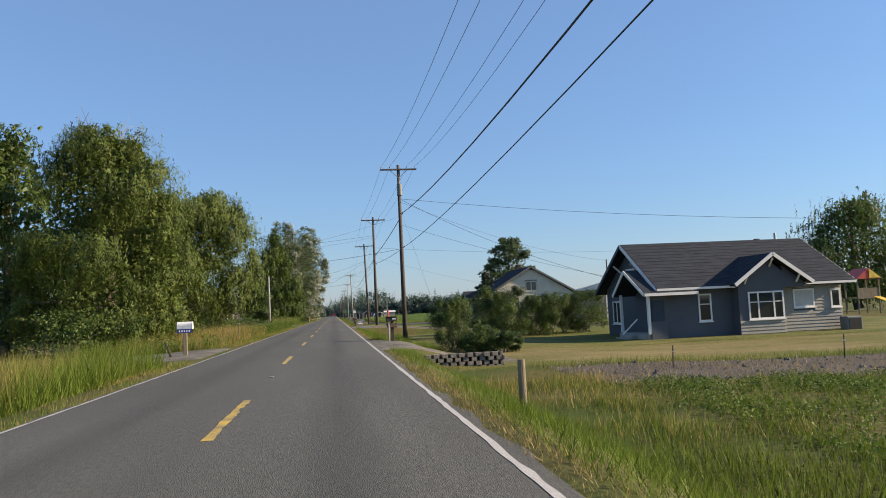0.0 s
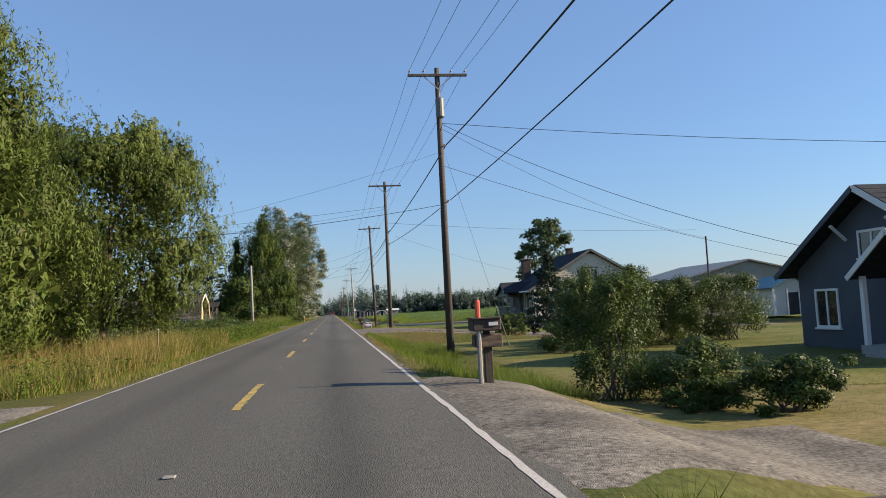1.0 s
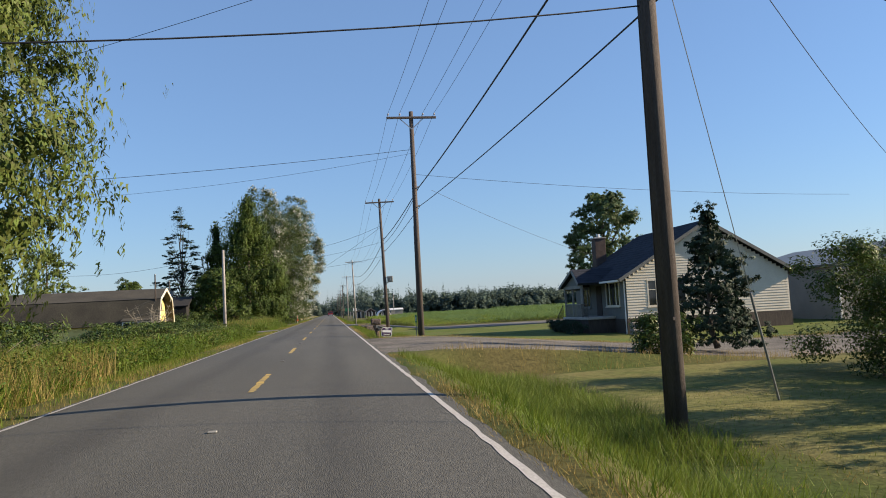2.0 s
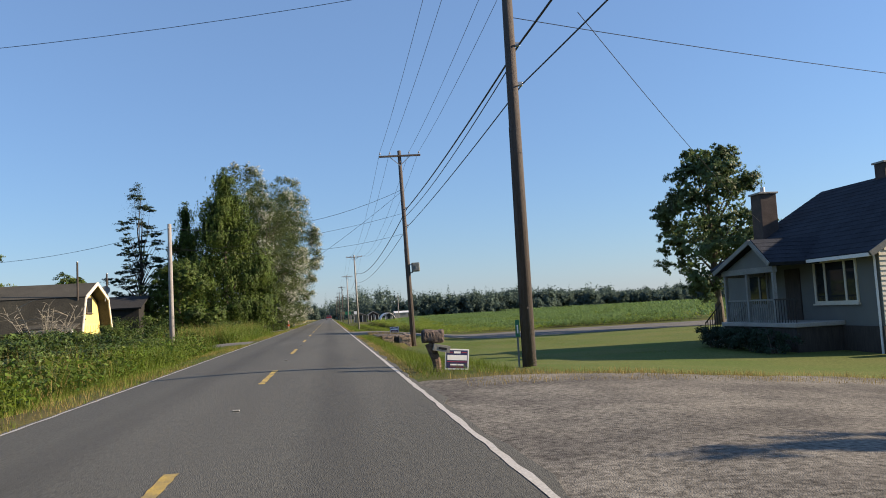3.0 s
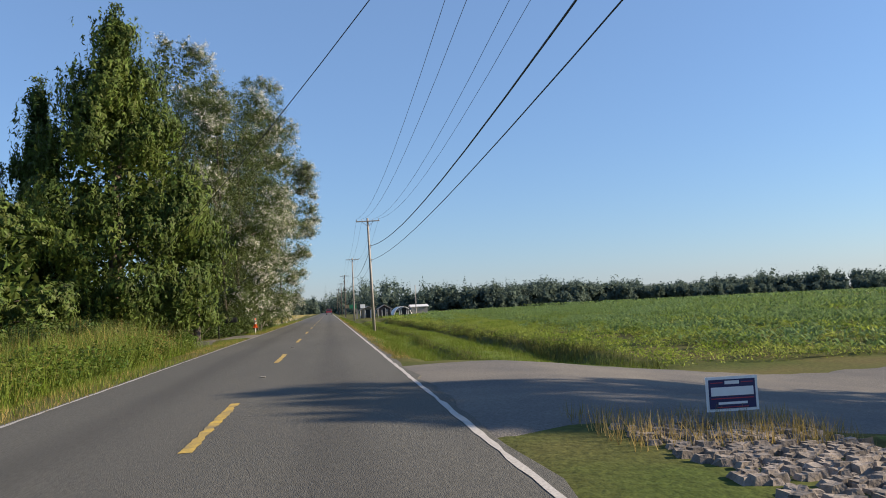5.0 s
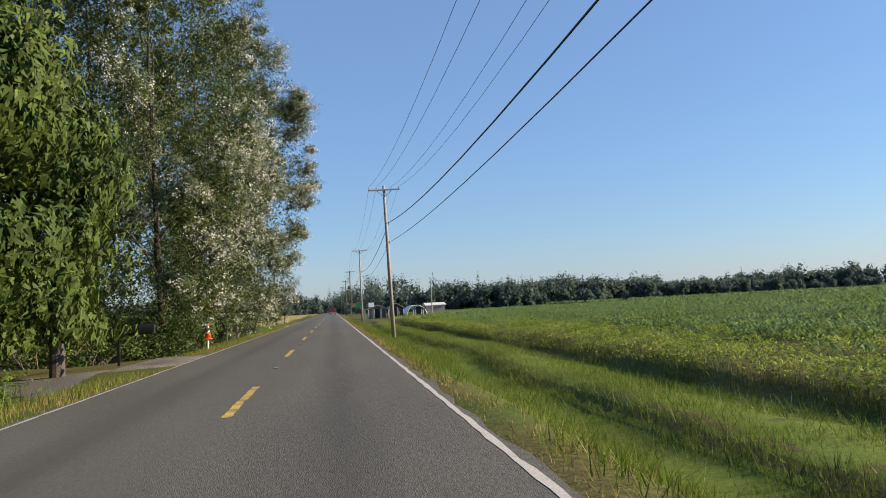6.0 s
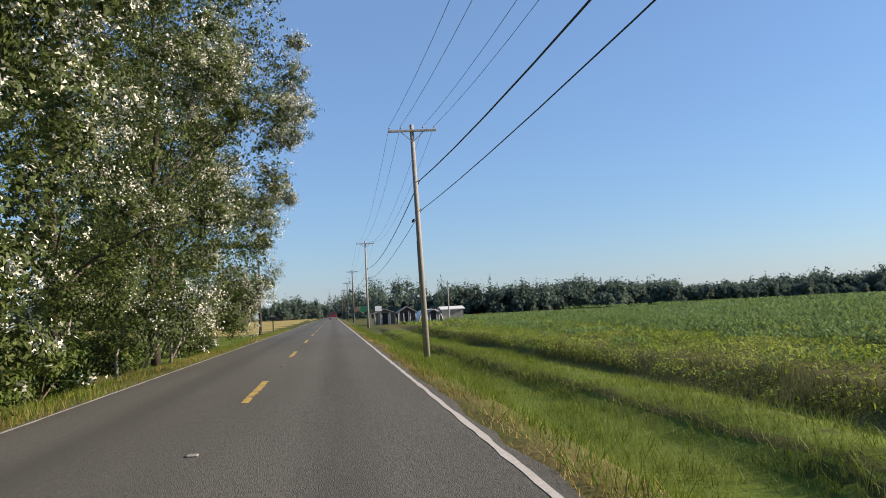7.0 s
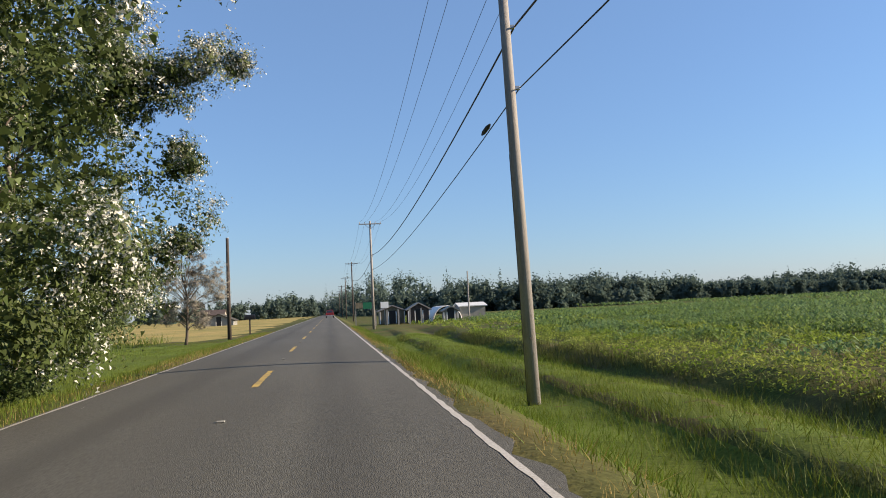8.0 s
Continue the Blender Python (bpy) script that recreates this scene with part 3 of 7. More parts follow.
def tree(name, base, height, profile, mat, label, leaf=0.16, clumps=90, per=260, clump_r=0.9, radius=0.3, limbs=12, lean=(0, 0), weep=0.0, seed=1, bark=BARK, limb_bark=None, slim=0.5, flat=0.75, tufts=0, category="tree", crown_label="", inner=0.3, bare=0, core=3000, core_leaf=0.4, stems=0, boughs=0, core_r=0.68, reach=(), leader=0):
    """A tapering trunk, limbs that reach into the crown, and a crown of many leaf clumps round a dense core."""
    rng = np.random.default_rng(seed)
    ob = thing(name, base, label, category)
    cs = clump_centres(base, height, profile, lean, clumps, rng, inner, boughs)
    for tip in reach:
        # a single bough that reaches out of the crown
        f = rng.uniform(0.45, 1.0, (9, 1))
        side = np.array([base[0] + lean[0], base[1] + lean[1], tip[2] - 0.8])
        cs = np.concatenate([cs, side + (np.array(tip) - side) * f + rng.normal(0, 0.3, (9, 3))])
    hs, rs = zip(*profile)
    foot, top = Vector(base), Vector((base[0] + lean[0], base[1] + lean[1], base[2] + height * 0.93))
    steps = (0, 0.08, 0.25, 0.5, 0.75, 1)
    line = [foot.lerp(top, f) + Vector((rng.normal(0, 0.12), rng.normal(0, 0.12), 0)) * (1 if f else 0) for f in steps]
    part("trunk", tube(line, [radius * k for k in (1.25, 1, 0.85, 0.62, 0.36, 0.08)], 8), bark, ob, smooth=True)
    for i in rng.choice(len(cs), min(limbs, len(cs)), replace=False):
        t = Vector(cs[i])
        f = min(0.9, max(0.12, (t.z - foot.z) / (top.z - foot.z) * 0.62))
        s = Vector([float(np.interp(f, steps, [p[k] for p in line])) for k in range(3)])
        mid = s.lerp(t, 0.5) + Vector((rng.normal(0, 0.15), rng.normal(0, 0.15), 0.12 * (t - s).length))
        r = radius * 0.34 * (1 - 0.6 * f)
        part("limb", tube([s, s.lerp(mid, 0.5) + Vector((0, 0, 0.1)), mid, t], [r, r * 0.8, r * 0.6, r * 0.18], 6), limb_bark or bark, ob, smooth=True)
    for _ in range(stems):
        s = foot + Vector((rng.uniform(-0.9, 1.6), rng.uniform(-1.6, 1.6), 0))
        e = s + Vector((rng.uniform(0.2, 1.2), rng.uniform(-0.6, 0.6), rng.uniform(1.9, 2.9)))
        part("stem", tube([s, s.lerp(e, 0.45) + Vector((rng.normal(0, 0.1), 0, 0)), e], [0.065, 0.052, 0.025], 6), PALE_BARK, ob, "pale slanting sucker stem", smooth=True)
    axis_at = lambda v: np.stack([np.full(len(v), base[0] + lean[0] * 0.5), np.full(len(v), base[1] + lean[1] * 0.5), v[:, 2] - 0.6], 1)
    sets = []
    for c in cs:
        k = int(per * rng.uniform(0.6, 1.3))
        size = leaf
        if tufts:
            # the far side carries fewer, larger leaves
            near = c[1] < base[1] + 0.5 or c[0] > base[0] + 2.5
            k, size = (int(k * 1.45), leaf * 0.78) if near else (int(k * 0.6), leaf)
        u = rng.normal(0, 1, (k, 3))
        u /= np.linalg.norm(u, axis=1, keepdims=True)
        r = clump_r * rng.uniform(0.6, 1.4)
        # leaves stand in sprays round the ends of twigs
        m = max(4, k // 22)
        ends = rng.normal(0, 1, (m, 3))
        ends *= (r * rng.random((m, 1)) ** 0.4) / (np.linalg.norm(ends, axis=1, keepdims=True) + 1e-9)
        i = rng.integers(0, m, k)
        back = rng.random((k, 1)) ** 1.5
        p = c + (ends[i] * (1 - 0.45 * back) + u * rng.random((k, 1)) ** 0.5 * r * 0.2) * np.array([1, 1, flat])
        out = ends[i] / r + u * 0.35 + np.array([0, 0, 0.3]) + (p - axis_at(p)) / max(rs) * 0.8
        if weep:
            m = k // 12 + 1
            start = c + rng.normal(0, r * 0.62, (m, 3))
            drop = rng.uniform(0.3, 1.0, (m, 1)) * weep
            f = rng.random((m, 10, 1))
            q = start[:, None] - np.concatenate([rng.normal(0, 0.05, (m, 10, 2)), f * drop[:, None]], 2)
            q = q.reshape(-1, 3)
            q = q[(q[:, 2] > base[2] + hs[0] * height * 0.8 + 0.25) & (q[:, 2] < base[2] + height)]
            p, out = np.concatenate([p[: k // 3], q]), np.concatenate([out[: k // 3], (q - c) / r + (q - axis_at(q)) / max(rs) * 1.3 + rng.normal(0, 0.4, (len(q), 3))])
        sets.append(leaves(p, out, size, rng, slim, hang=1.6 if weep else 0.3))
    for j in range(leader):
        # the slim tip of a conifer
        f = 0.8 + 0.2 * (j + 1) / leader
        p = np.array([base[0] + lean[0], base[1] + lean[1], base[2] + f * height]) + rng.normal(0, 1, (90, 3)) * np.array([1, 1, 0.6]) * (0.18 + 2.6 * (1 - f))
        sets.append(leaves(p, rng.normal(0, 1, p.shape) + np.array([0.4, -0.4, 0.3]), leaf * 0.8, rng, slim, 0.8))
    if core:
        h = rng.uniform(hs[0] + 0.03, hs[-1] * 0.95, core)
        q = np.interp(h, hs, rs) * core_r * rng.random(core) ** 0.5
        a = rng.uniform(0, math.tau, core)
        p = np.stack([base[0] + lean[0] * h + q * np.cos(a), base[1] + lean[1] * h + q * np.sin(a), base[2] + h * height], 1)
        sets.append(leaves(p, rng.normal(0, 1, p.shape), core_leaf, rng, 0.7, 0.3))
    pts = np.concatenate(sets)
    if tufts:
        # wind-turned leaf tufts on the outside of the crown, most of them low down
        mid = pts[: len(pts) - core, 0]
        pick = mid[rng.choice(len(mid), tufts * 9, replace=False)]
        reach = np.interp((pick[:, 2] - base[2]) / height, hs, rs)
        away = np.hypot(pick[:, 0] - base[0], pick[:, 1] - base[1]) / (reach + 0.3)
        score = away + 0.18 * (pick[:, 0] - base[0]) / (reach + 0.3) + rng.normal(0, 0.3, len(pick)) - 0.008 * np.abs(pick[:, 2] - 8) - 0.01 * np.maximum(0, pick[:, 2] - 12) - 0.3 * (pick[:, 2] < 1.5) + 0.2 * np.sin(pick[:, 1] * 1.7 + pick[:, 2] * 1.4)
        pick = pick[np.argsort(-score)[:tufts]]
        p = (pick[:, None] + rng.normal(0, 0.1, (len(pick), 18, 3)) * rng.uniform(0.4, 1.4, (len(pick), 1, 1))).reshape(-1, 3)
        pieces(leaves(p, rng.normal(0, 1, p.shape) + np.array([0.6, -0.4, 0.6]), 0.062, rng, 0.8), "silver_leaves", POPLAR_SILVER, ob, "pale silvery undersides of wind-turned leaves")
    pieces(pts, "crown", mat, ob, crown_label)
    if bare:
        bm = bmesh.new()
        for _ in range(bare):
            s = Vector((base[0] + lean[0] + rng.normal(0, rs[-1] * 0.5 + 0.5), base[1] + lean[1] + rng.normal(0, 0.6), base[2] + height * rng.uniform(0.86, 0.97)))
            e = s + Vector((rng.normal(0, 0.7), rng.normal(0, 0.7), rng.uniform(0.6, 1.9)))
            add_tube(bm, [s, s.lerp(e, 0.5) + Vector((rng.normal(0, 0.12), 0, 0)), e], [0.035, 0.022, 0.008], 4)
        tagged(part("bare_twigs", bm, DEAD_TWIG, ob), "dry leafless twigs in the top", kind="stuff")
    return ob


def shrub(base, rx, ry, h, mat, label, n=5200, leaf=0.11, seed=1, stems=9, foot=0.12, name="shrub"):
    """A many-stemmed shrub with a rough rounded crown."""
    rng = np.random.default_rng(seed)
    ob = thing(name, base, label, "shrub")
    k = 26
    cs = np.stack([rng.uniform(-1, 1, k), rng.uniform(-1, 1, k), rng.uniform(foot, 0.92, k)], 1)
    cs[:, :2] *= np.sqrt(np.clip(1 - (np.abs(cs[:, 2:] - 0.45) / 0.62) ** 2, 0.1, 1)) * 0.82
    grow = np.full(k, 1.0)
    shoots = np.stack([rng.normal(0, 0.42, 12), rng.normal(0, 0.42, 12), rng.uniform(0.8, 0.98, 12)], 1)
    cs, grow = np.concatenate([cs, shoots]), np.concatenate([grow, rng.uniform(0.35, 0.65, 12)])
    cs = cs * np.array([rx, ry, h]) + np.array(base)
    bm = bmesh.new()
    for i in range(stems):
        t = Vector(cs[i % k])
        s = Vector(base) + Vector((rng.normal(0, 0.14 * rx), rng.normal(0, 0.14 * ry), 0))
        add_tube(bm, [s, s.lerp(t, 0.5) + Vector((0, 0, 0.1)), t], [0.028, 0.02, 0.008], 5)
    tagged(part("branchwork", bm, BARK, ob), kind="stuff")
    sets = []
    for c, g in zip(cs, grow):
        m = int(n / k * rng.uniform(0.6, 1.4) * min(1, g * 0.8))
        u = rng.normal(0, 1, (m, 3))
        u /= np.linalg.norm(u, axis=1, keepdims=True)
        p = c + u * rng.random((m, 1)) ** 0.45 * np.array([rx, ry, h * 0.55]) * 0.36 * g * rng.uniform(0.6, 1.3)
        p = p[p[:, 2] > base[2] + 0.04]
        sets.append(leaves(p, u[: len(p)] + np.array([0, 0, 0.6]), leaf, rng, 0.55, 0.2))
    pieces(np.concatenate(sets), "crown", mat, ob)
    return ob


def blades(x, y, height, width, rng, lean=0.35, base_z=None):
    """Grass blades: one slim pointed blade each."""
    n = len(x)
    z = lie(x, y) if base_z is None else base_z
    h = height * rng.uniform(0.55, 1.2, n)
    a = rng.uniform(0, math.tau, n)
    w = width * rng.uniform(0.6, 1.3, n)
    lx, ly = rng.normal(0, lean, n) * h, rng.normal(0, lean, n) * h
    p0 = np.stack([x - np.cos(a) * w, y - np.sin(a) * w, z - 0.03], 1)
    p1 = np.stack([x + np.cos(a) * w, y + np.sin(a) * w, z - 0.03], 1)
    p3 = np.stack([x + lx, y + ly, z + h], 1)
    return np.stack([p0, p1, p3], 1)


def grass(name, x0, x1, y0, y1, n, height, width, mat, label, seed, keep=None, lean=0.3, patch=1.0):
    rng = np.random.default_rng(seed)
    x, y = rng.uniform(x0, x1, n), rng.uniform(y0, y1, n)
    f = np.sin(x * 1.9 + y * 0.7) * np.sin(y * 1.1 - x * 0.8) + np.sin(y * 0.31 + seed)
    ok = rng.random(n) < np.clip(0.75 + 0.4 * patch * f, 0.05, 1)
    if keep is not None:
        ok &= keep(x, y)
    x, y, f = x[ok], y[ok], f[ok]
    ob = pieces(blades(x, y, height * (1 + 0.2 * f), width, rng, lean), name, mat)
    return tagged(ob, label, "grass", kind="stuff")


off_left = lambda x, y: inside(y, DRIVES_LEFT, 0.6) < 0.3
off_right = lambda x, y: (inside(y, DRIVES_RIGHT, 0.6) < 0.3) & ~((y > 20.5) & (y < 27) & (x > 4.3) & (x < 8.6))
# left verge: low grass by the asphalt, tall grass and straw behind it
grass("verge_grass", -4.6, -2.95, 4, 240, 45000, 0.15, 0.0066, GRASS_GREEN, "short green verge grass along the asphalt", 31, off_left)
grass("dry_verge_grass", -4.1, -2.84, 4, 240, 34000, 0.11, 0.0055, GRASS_DRY, "dry straw-coloured grass along the asphalt", 32, off_left)
grass("tall_grass", -9.5, -3.8, 6, 27, 26000, 0.8, 0.0088, GRASS_GREEN, "tall green roadside grass", 33, off_left)
grass("tall_dry_grass", -9.5, -4.6, 6, 26, 13500, 0.95, 0.0066, GRASS_DRY, "tall ripe straw-coloured grass", 34, off_left)
grass("tall_grass", -11.5, -4.5, 38, 108, 72000, 0.85, 0.0085, GRASS_GREEN, "tall green roadside grass", 35, off_left)
grass("tall_dry_grass", -10.0, -4.4, 38, 66, 25000, 1.1, 0.0077, GRASS_DRY, "tall ripe straw-coloured grass", 36, off_left)
grass("tall_dry_grass", -9.0, -4.8, 66, 108, 5000, 0.95, 0.0077, GRASS_DRY, "tall ripe straw-coloured grass", 37, off_left)
grass("tall_grass", -16.0, -4.4, 104, 150, 26000, 0.6, 0.0099, GRASS_GREEN, "tall green roadside grass", 38, off_left, patch=1.8)
grass("tall_dry_grass", -9.0, -4.8, 117, 146, 2500, 1.0, 0.0077, GRASS_DRY, "tall ripe straw-coloured grass", 39, off_left)
grass("verge_grass", -14.0, -3.6, 186, 236, 60000, 0.12, 0.008, GRASS_FRESH, "bright green mown verge grass", 40)
grass("tall_grass", -40.0, -11.0, 200, 240, 13500, 0.7, 0.0165, GRASS_GREEN, "green weedy strip before the straw field", 41)
grass("seed_grass", -8.8, -5.4, 117, 146, 7500, 1.3, 0.009, GRASS_DRY, "tall grass with dry yellow seed heads", 59, off_left, patch=1.4)
grass("reed_grass", -8.5, -4.9, 116.8, 140, 11000, 1.25, 0.017, GRASS_FRESH, "tall green reedy grass in the ditch", 53, off_left, patch=1.5)
grass("dry_verge_grass", 3.9, 6.6, 117.0, 119.2, 1600, 0.22, 0.006, GRASS_DRY, "dry grass round the loose rocks", 67)
grass("low_grass", 4.0, 9.0, 19, 26.8, 9000, 0.09, 0.007, GRASS_GREEN, "thin low grass before the block wall", 54)
# right verge
grass("dry_verge_grass", 2.9, 3.4, 4, 240, 34000, 0.075, 0.0070, GRASS_DRY, "dry straw-coloured grass along the asphalt", 42, off_right, lean=0.7)
grass("verge_grass", 3.2, 5.2, 4, 128, 62000, 0.2, 0.0062, GRASS_GREEN, "green roadside ditch grass", 43, off_right, lean=0.55)
grass("tall_grass", 8.2, 24, 6, 18.5, 26000, 0.13, 0.01, GRASS_GREEN, "green weedy grass in the field", 60, lean=0.55, patch=1.6)
grass("tall_grass", 4.6, 8.3, 6, 25, 22000, 0.2, 0.0088, GRASS_GREEN, "green grass in the ditch", 44, off_right)
grass("tall_dry_grass", 8.0, 34, 24.6, 26.4, 5000, 0.2, 0.007, GRASS_GREEN, "thin weedy strip along the bare soil", 57)
grass("sparse_weeds", 8.0, 34, 17, 25, 4500, 0.2, 0.007, GRASS_DRY, "sparse dry weeds on the bare soil", 58)
grass("tall_dry_grass", 5.0, 8.6, 10, 27, 4500, 0.34, 0.0077, GRASS_DRY, "dry seeding grass in the field", 45, off_right)
grass("ditch_grass", 4.2, 6.6, 37, 66, 34000, 0.3, 0.007, GRASS_FRESH, "green clump grass in the ditch", 46, off_right, lean=0.55, patch=1.5)
grass("verge_grass", 3.4, 10.6, 130, 245, 130000, 0.12, 0.008, GRASS_FRESH, "fresh green bank grass beside the crop field", 47, off_right)
wander = lambda x, y: x - 0.4 * np.sin(y * 0.075 + 1.0) - 0.18 * np.sin(y * 0.23)
grass("ridge_grass", 9.6, 12.8, 131, 245, 52000, 0.34, 0.01, RIDGE_GRASS, "taller uncut dark grass on the step below the crop", 70, lambda x, y: np.abs(wander(x, y) - 11.0) < 0.55 + 0.25 * np.sin(y * 0.37), patch=1.3)
grass("ridge_grass", 6.0, 8.4, 131, 245, 24000, 0.26, 0.009, RIDGE_GRASS, "taller uncut dark grass along the rut", 71, lambda x, y: np.abs(wander(x, y) - 7.15) < 0.3, patch=1.7)
grass("verge_tufts", 3.0, 4.6, 131, 245, 4500, 0.13, 0.007, GRASS_DRY, "pale dry tufts beside the asphalt", 72, lean=0.7, patch=2.0)
grass("verge_tufts", 3.1, 5.2, 131, 245, 42000, 0.2, 0.0075, GRASS_GREEN, "green tussocks on the slope", 73, lean=0.6, patch=2.0)
grass("verge_tufts", 4.6, 10.2, 131, 215, 30000, 0.27, 0.008, GRASS_GREEN, "uneven green tussocks on the bank", 75, lean=0.6, patch=2.2)
grass("lawn_grass", 5.6, 30, 26, 41, 30000, 0.055, 0.009, GRASS_DRY, "short dry lawn grass before the dark house", 65, lambda x, y: (x > 8.7) | (y > 33.4), lean=0.6)
grass("lawn_grass", 5.6, 24, 37, 64, 36000, 0.065, 0.009, GRASS_GREEN, "short green lawn grass round the dark house", 66, lean=0.7, patch=1.6)
grass("lawn_grass", 5.6, 22, 37, 60, 18000, 0.06, 0.008, GRASS_DRY, "short dry lawn grass round the dark house", 74, lean=0.7, patch=1.6)
grass("lawn_grass", 6.3, 15, 94, 112.5, 30000, 0.06, 0.006, GRASS_GREEN, "short mown lawn grass", 55)
grass("dry_verge_grass", 3.6, 34, 78.9, 81.9, 16000, 0.13, 0.007, GRASS_DRY, "strip of dry grass along the gravel drive", 56, patch=0.4)
grass("dry_verge_grass", 4.5, 34, 66, 68.5, 3750, 0.3, 0.0066, GRASS_DRY, "dry grass on the drive's edge", 48)


def weeds(name, x0, x1, y0, y1, plants, per, height, leaf, mat, label, seed, keep=None, spread=0.16):
    """Leafy weeds: many small leaves up the stalks of scattered plants."""
    rng = np.random.default_rng(seed)
    x, y = rng.uniform(x0, x1, plants), rng.uniform(y0, y1, plants)
    f = np.sin(x * 1.3 + y * 0.5) * np.sin(y * 0.8 - x * 0.6)
    ok = rng.random(plants) < np.clip(0.6 + 0.6 * f, 0.05, 1)
    if keep is not None:
        ok &= keep(x, y)
    x, y, f = x[ok], y[ok], f[ok]
    n = len(x)
    h = height * (1 + 0.3 * f) * rng.uniform(0.5, 1.15, n)
    t = rng.random((n, per)) ** 0.7
    z = lie(x, y)[:, None] + h[:, None] * t
    px = x[:, None] + rng.normal(0, spread, (n, per)) * (0.5 + 0.5 * t)
    py = y[:, None] + rng.normal(0, spread, (n, per)) * (0.5 + 0.5 * t)
    p = np.stack([px, py, z], -1).reshape(-1, 3)
    ob = pieces(leaves(p, rng.normal(0, 0.6, p.shape) + np.array([0.1, -0.1, 0.9]), leaf, rng, 0.42, -0.2), name, mat)
    return tagged(ob, label, "weeds", kind="stuff")


def crop_plants(x, y, height, per, leaf, slim, rng, droop=0.5):
    """Arching leaves round the stalks of single plants."""
    n = len(x)
    t = rng.uniform(0.15, 1.0, (n, per))
    a = rng.uniform(0, math.tau, (n, per))
    l = leaf * rng.uniform(0.6, 1.2, (n, per)) * (1.15 - 0.5 * t)
    out = np.stack([np.cos(a), np.sin(a), np.zeros((n, per))], -1)
    side = np.stack([-np.sin(a), np.cos(a), np.zeros((n, per))], -1) * (l * slim * 0.5)[..., None]
    foot = np.stack([np.broadcast_to(x[:, None], t.shape), np.broadcast_to(y[:, None], t.shape), lie(x, y)[:, None] + height[:, None] * t * 0.85], -1) + rng.normal(0, 0.04, (n, per, 3))
    mid = foot + out * (l * 0.5)[..., None] + np.array([0, 0, 1.0]) * (l * 0.42)[..., None]
    tip = foot + out * l[..., None] + np.array([0, 0, 1.0]) * (l * (0.45 - droop * rng.random((n, per))))[..., None]
    lower = np.stack([foot, mid + side, mid - side], 2)
    upper = np.stack([tip, mid - side, mid + side], 2)
    return np.concatenate([lower.reshape(-1, 3, 3), upper.reshape(-1, 3, 3)])


def crop_field():
    """Leafy crop plants in rows, with a weedy low belt towards the verge."""
    rng = np.random.default_rng(77)
    swell = lambda x, y: np.sin(x * 0.5 + y * 0.23) * np.sin(y * 0.31 - x * 0.2) + 0.6 * np.sin(x * 1.3 + 2 * np.sin(y * 0.4)) * np.sin(y * 0.9)
    crop, low = [], []
    for x0, x1, y0, y1, n, h, per, leaf in ((11.5, 34, 131, 238, 12500, 0.66, 8, 0.54), (34, 80, 131, 300, 7500, 0.78, 6, 0.85), (12, 80, 236, 330, 3500, 0.75, 5, 0.95), (80, 330, 131, 420, 6000, 0.85, 4, 1.9)):
        x, y = rng.uniform(x0, x1, n), rng.uniform(y0, y1, n)
        if x0 < 80:
            x = np.round(x / 0.76) * 0.76 + rng.normal(0, 0.09, n)
        f = swell(x, y)
        ok = rng.random(n) < smooth_step(13.5, 24, x + 3.5 * f) * np.clip(0.85 + 0.35 * f, 0.3, 1)
        x, y, f = x[ok], y[ok], f[ok]
        tall = h * (0.55 + 0.45 * smooth_step(14, 30, x)) * (0.9 + 0.25 * f) * rng.uniform(0.75, 1.2, len(x))
        crop.append(crop_plants(x, y, tall, per, leaf, 0.2, rng))
    for x0, x1, y0, y1, n, h, size in ((10.9, 20, 131, 232, 130000, 0.34, 0.125), (19, 34, 131, 236, 50000, 0.42, 0.22), (30, 80, 131, 300, 60000, 0.5, 0.3), (12, 80, 232, 330, 30000, 0.5, 0.36)):
        x, y = rng.uniform(x0, x1, n), rng.uniform(y0, y1, n)
        f = swell(x * 1.7, y * 1.7) + 0.7 * np.sin(x * 3.1 + y * 1.3) * np.sin(y * 2.7 - x)
        ok = rng.random(n) < np.clip(0.6 + 0.55 * f, 0.02, 1)
        x, y, f = x[ok], y[ok], f[ok]
        m = len(x)
        p = np.stack([x, y, lie(x, y) + np.maximum(0.02, h * (0.75 + 0.35 * f) * rng.random(m) ** 0.6)], 1)
        low.append(leaves(p, rng.normal(0, 0.6, p.shape) + np.array([0, 0, 0.9]), size, rng, 0.4, -0.6))
    tagged(pieces(np.concatenate(crop), "crop_plants", CROP_LEAF), "green leafy crop growing in close rows", "crop", kind="stuff")
    tagged(pieces(np.concatenate(low), "field_weeds", WEED_LEAF), "yellow-green weeds among the crop and along its edge", "weeds", kind="stuff")


weeds("field_edge_weeds", 7.5, 24, 6, 18.5, 5200, 12, 0.2, 0.08, WEED_GREEN, "low leafy green weeds in the field", 68)
weeds("roadside_weeds", -10.5, -4.5, 38, 66, 2300, 26, 0.75, 0.115, WEED_GREEN, "leafy green weeds among the tall grass", 61, off_left)
weeds("roadside_weeds", -11.0, -4.5, 64, 110, 5200, 21, 0.85, 0.15, WEED_GREEN, "lush leafy green weeds in front of the barn", 62, off_left)
weeds("roadside_weeds", -11.0, -4.7, 115.8, 150, 3300, 29, 1.0, 0.13, WEED_GREEN, "lush leafy green weeds along the ditch", 63, off_left)
crop_field()

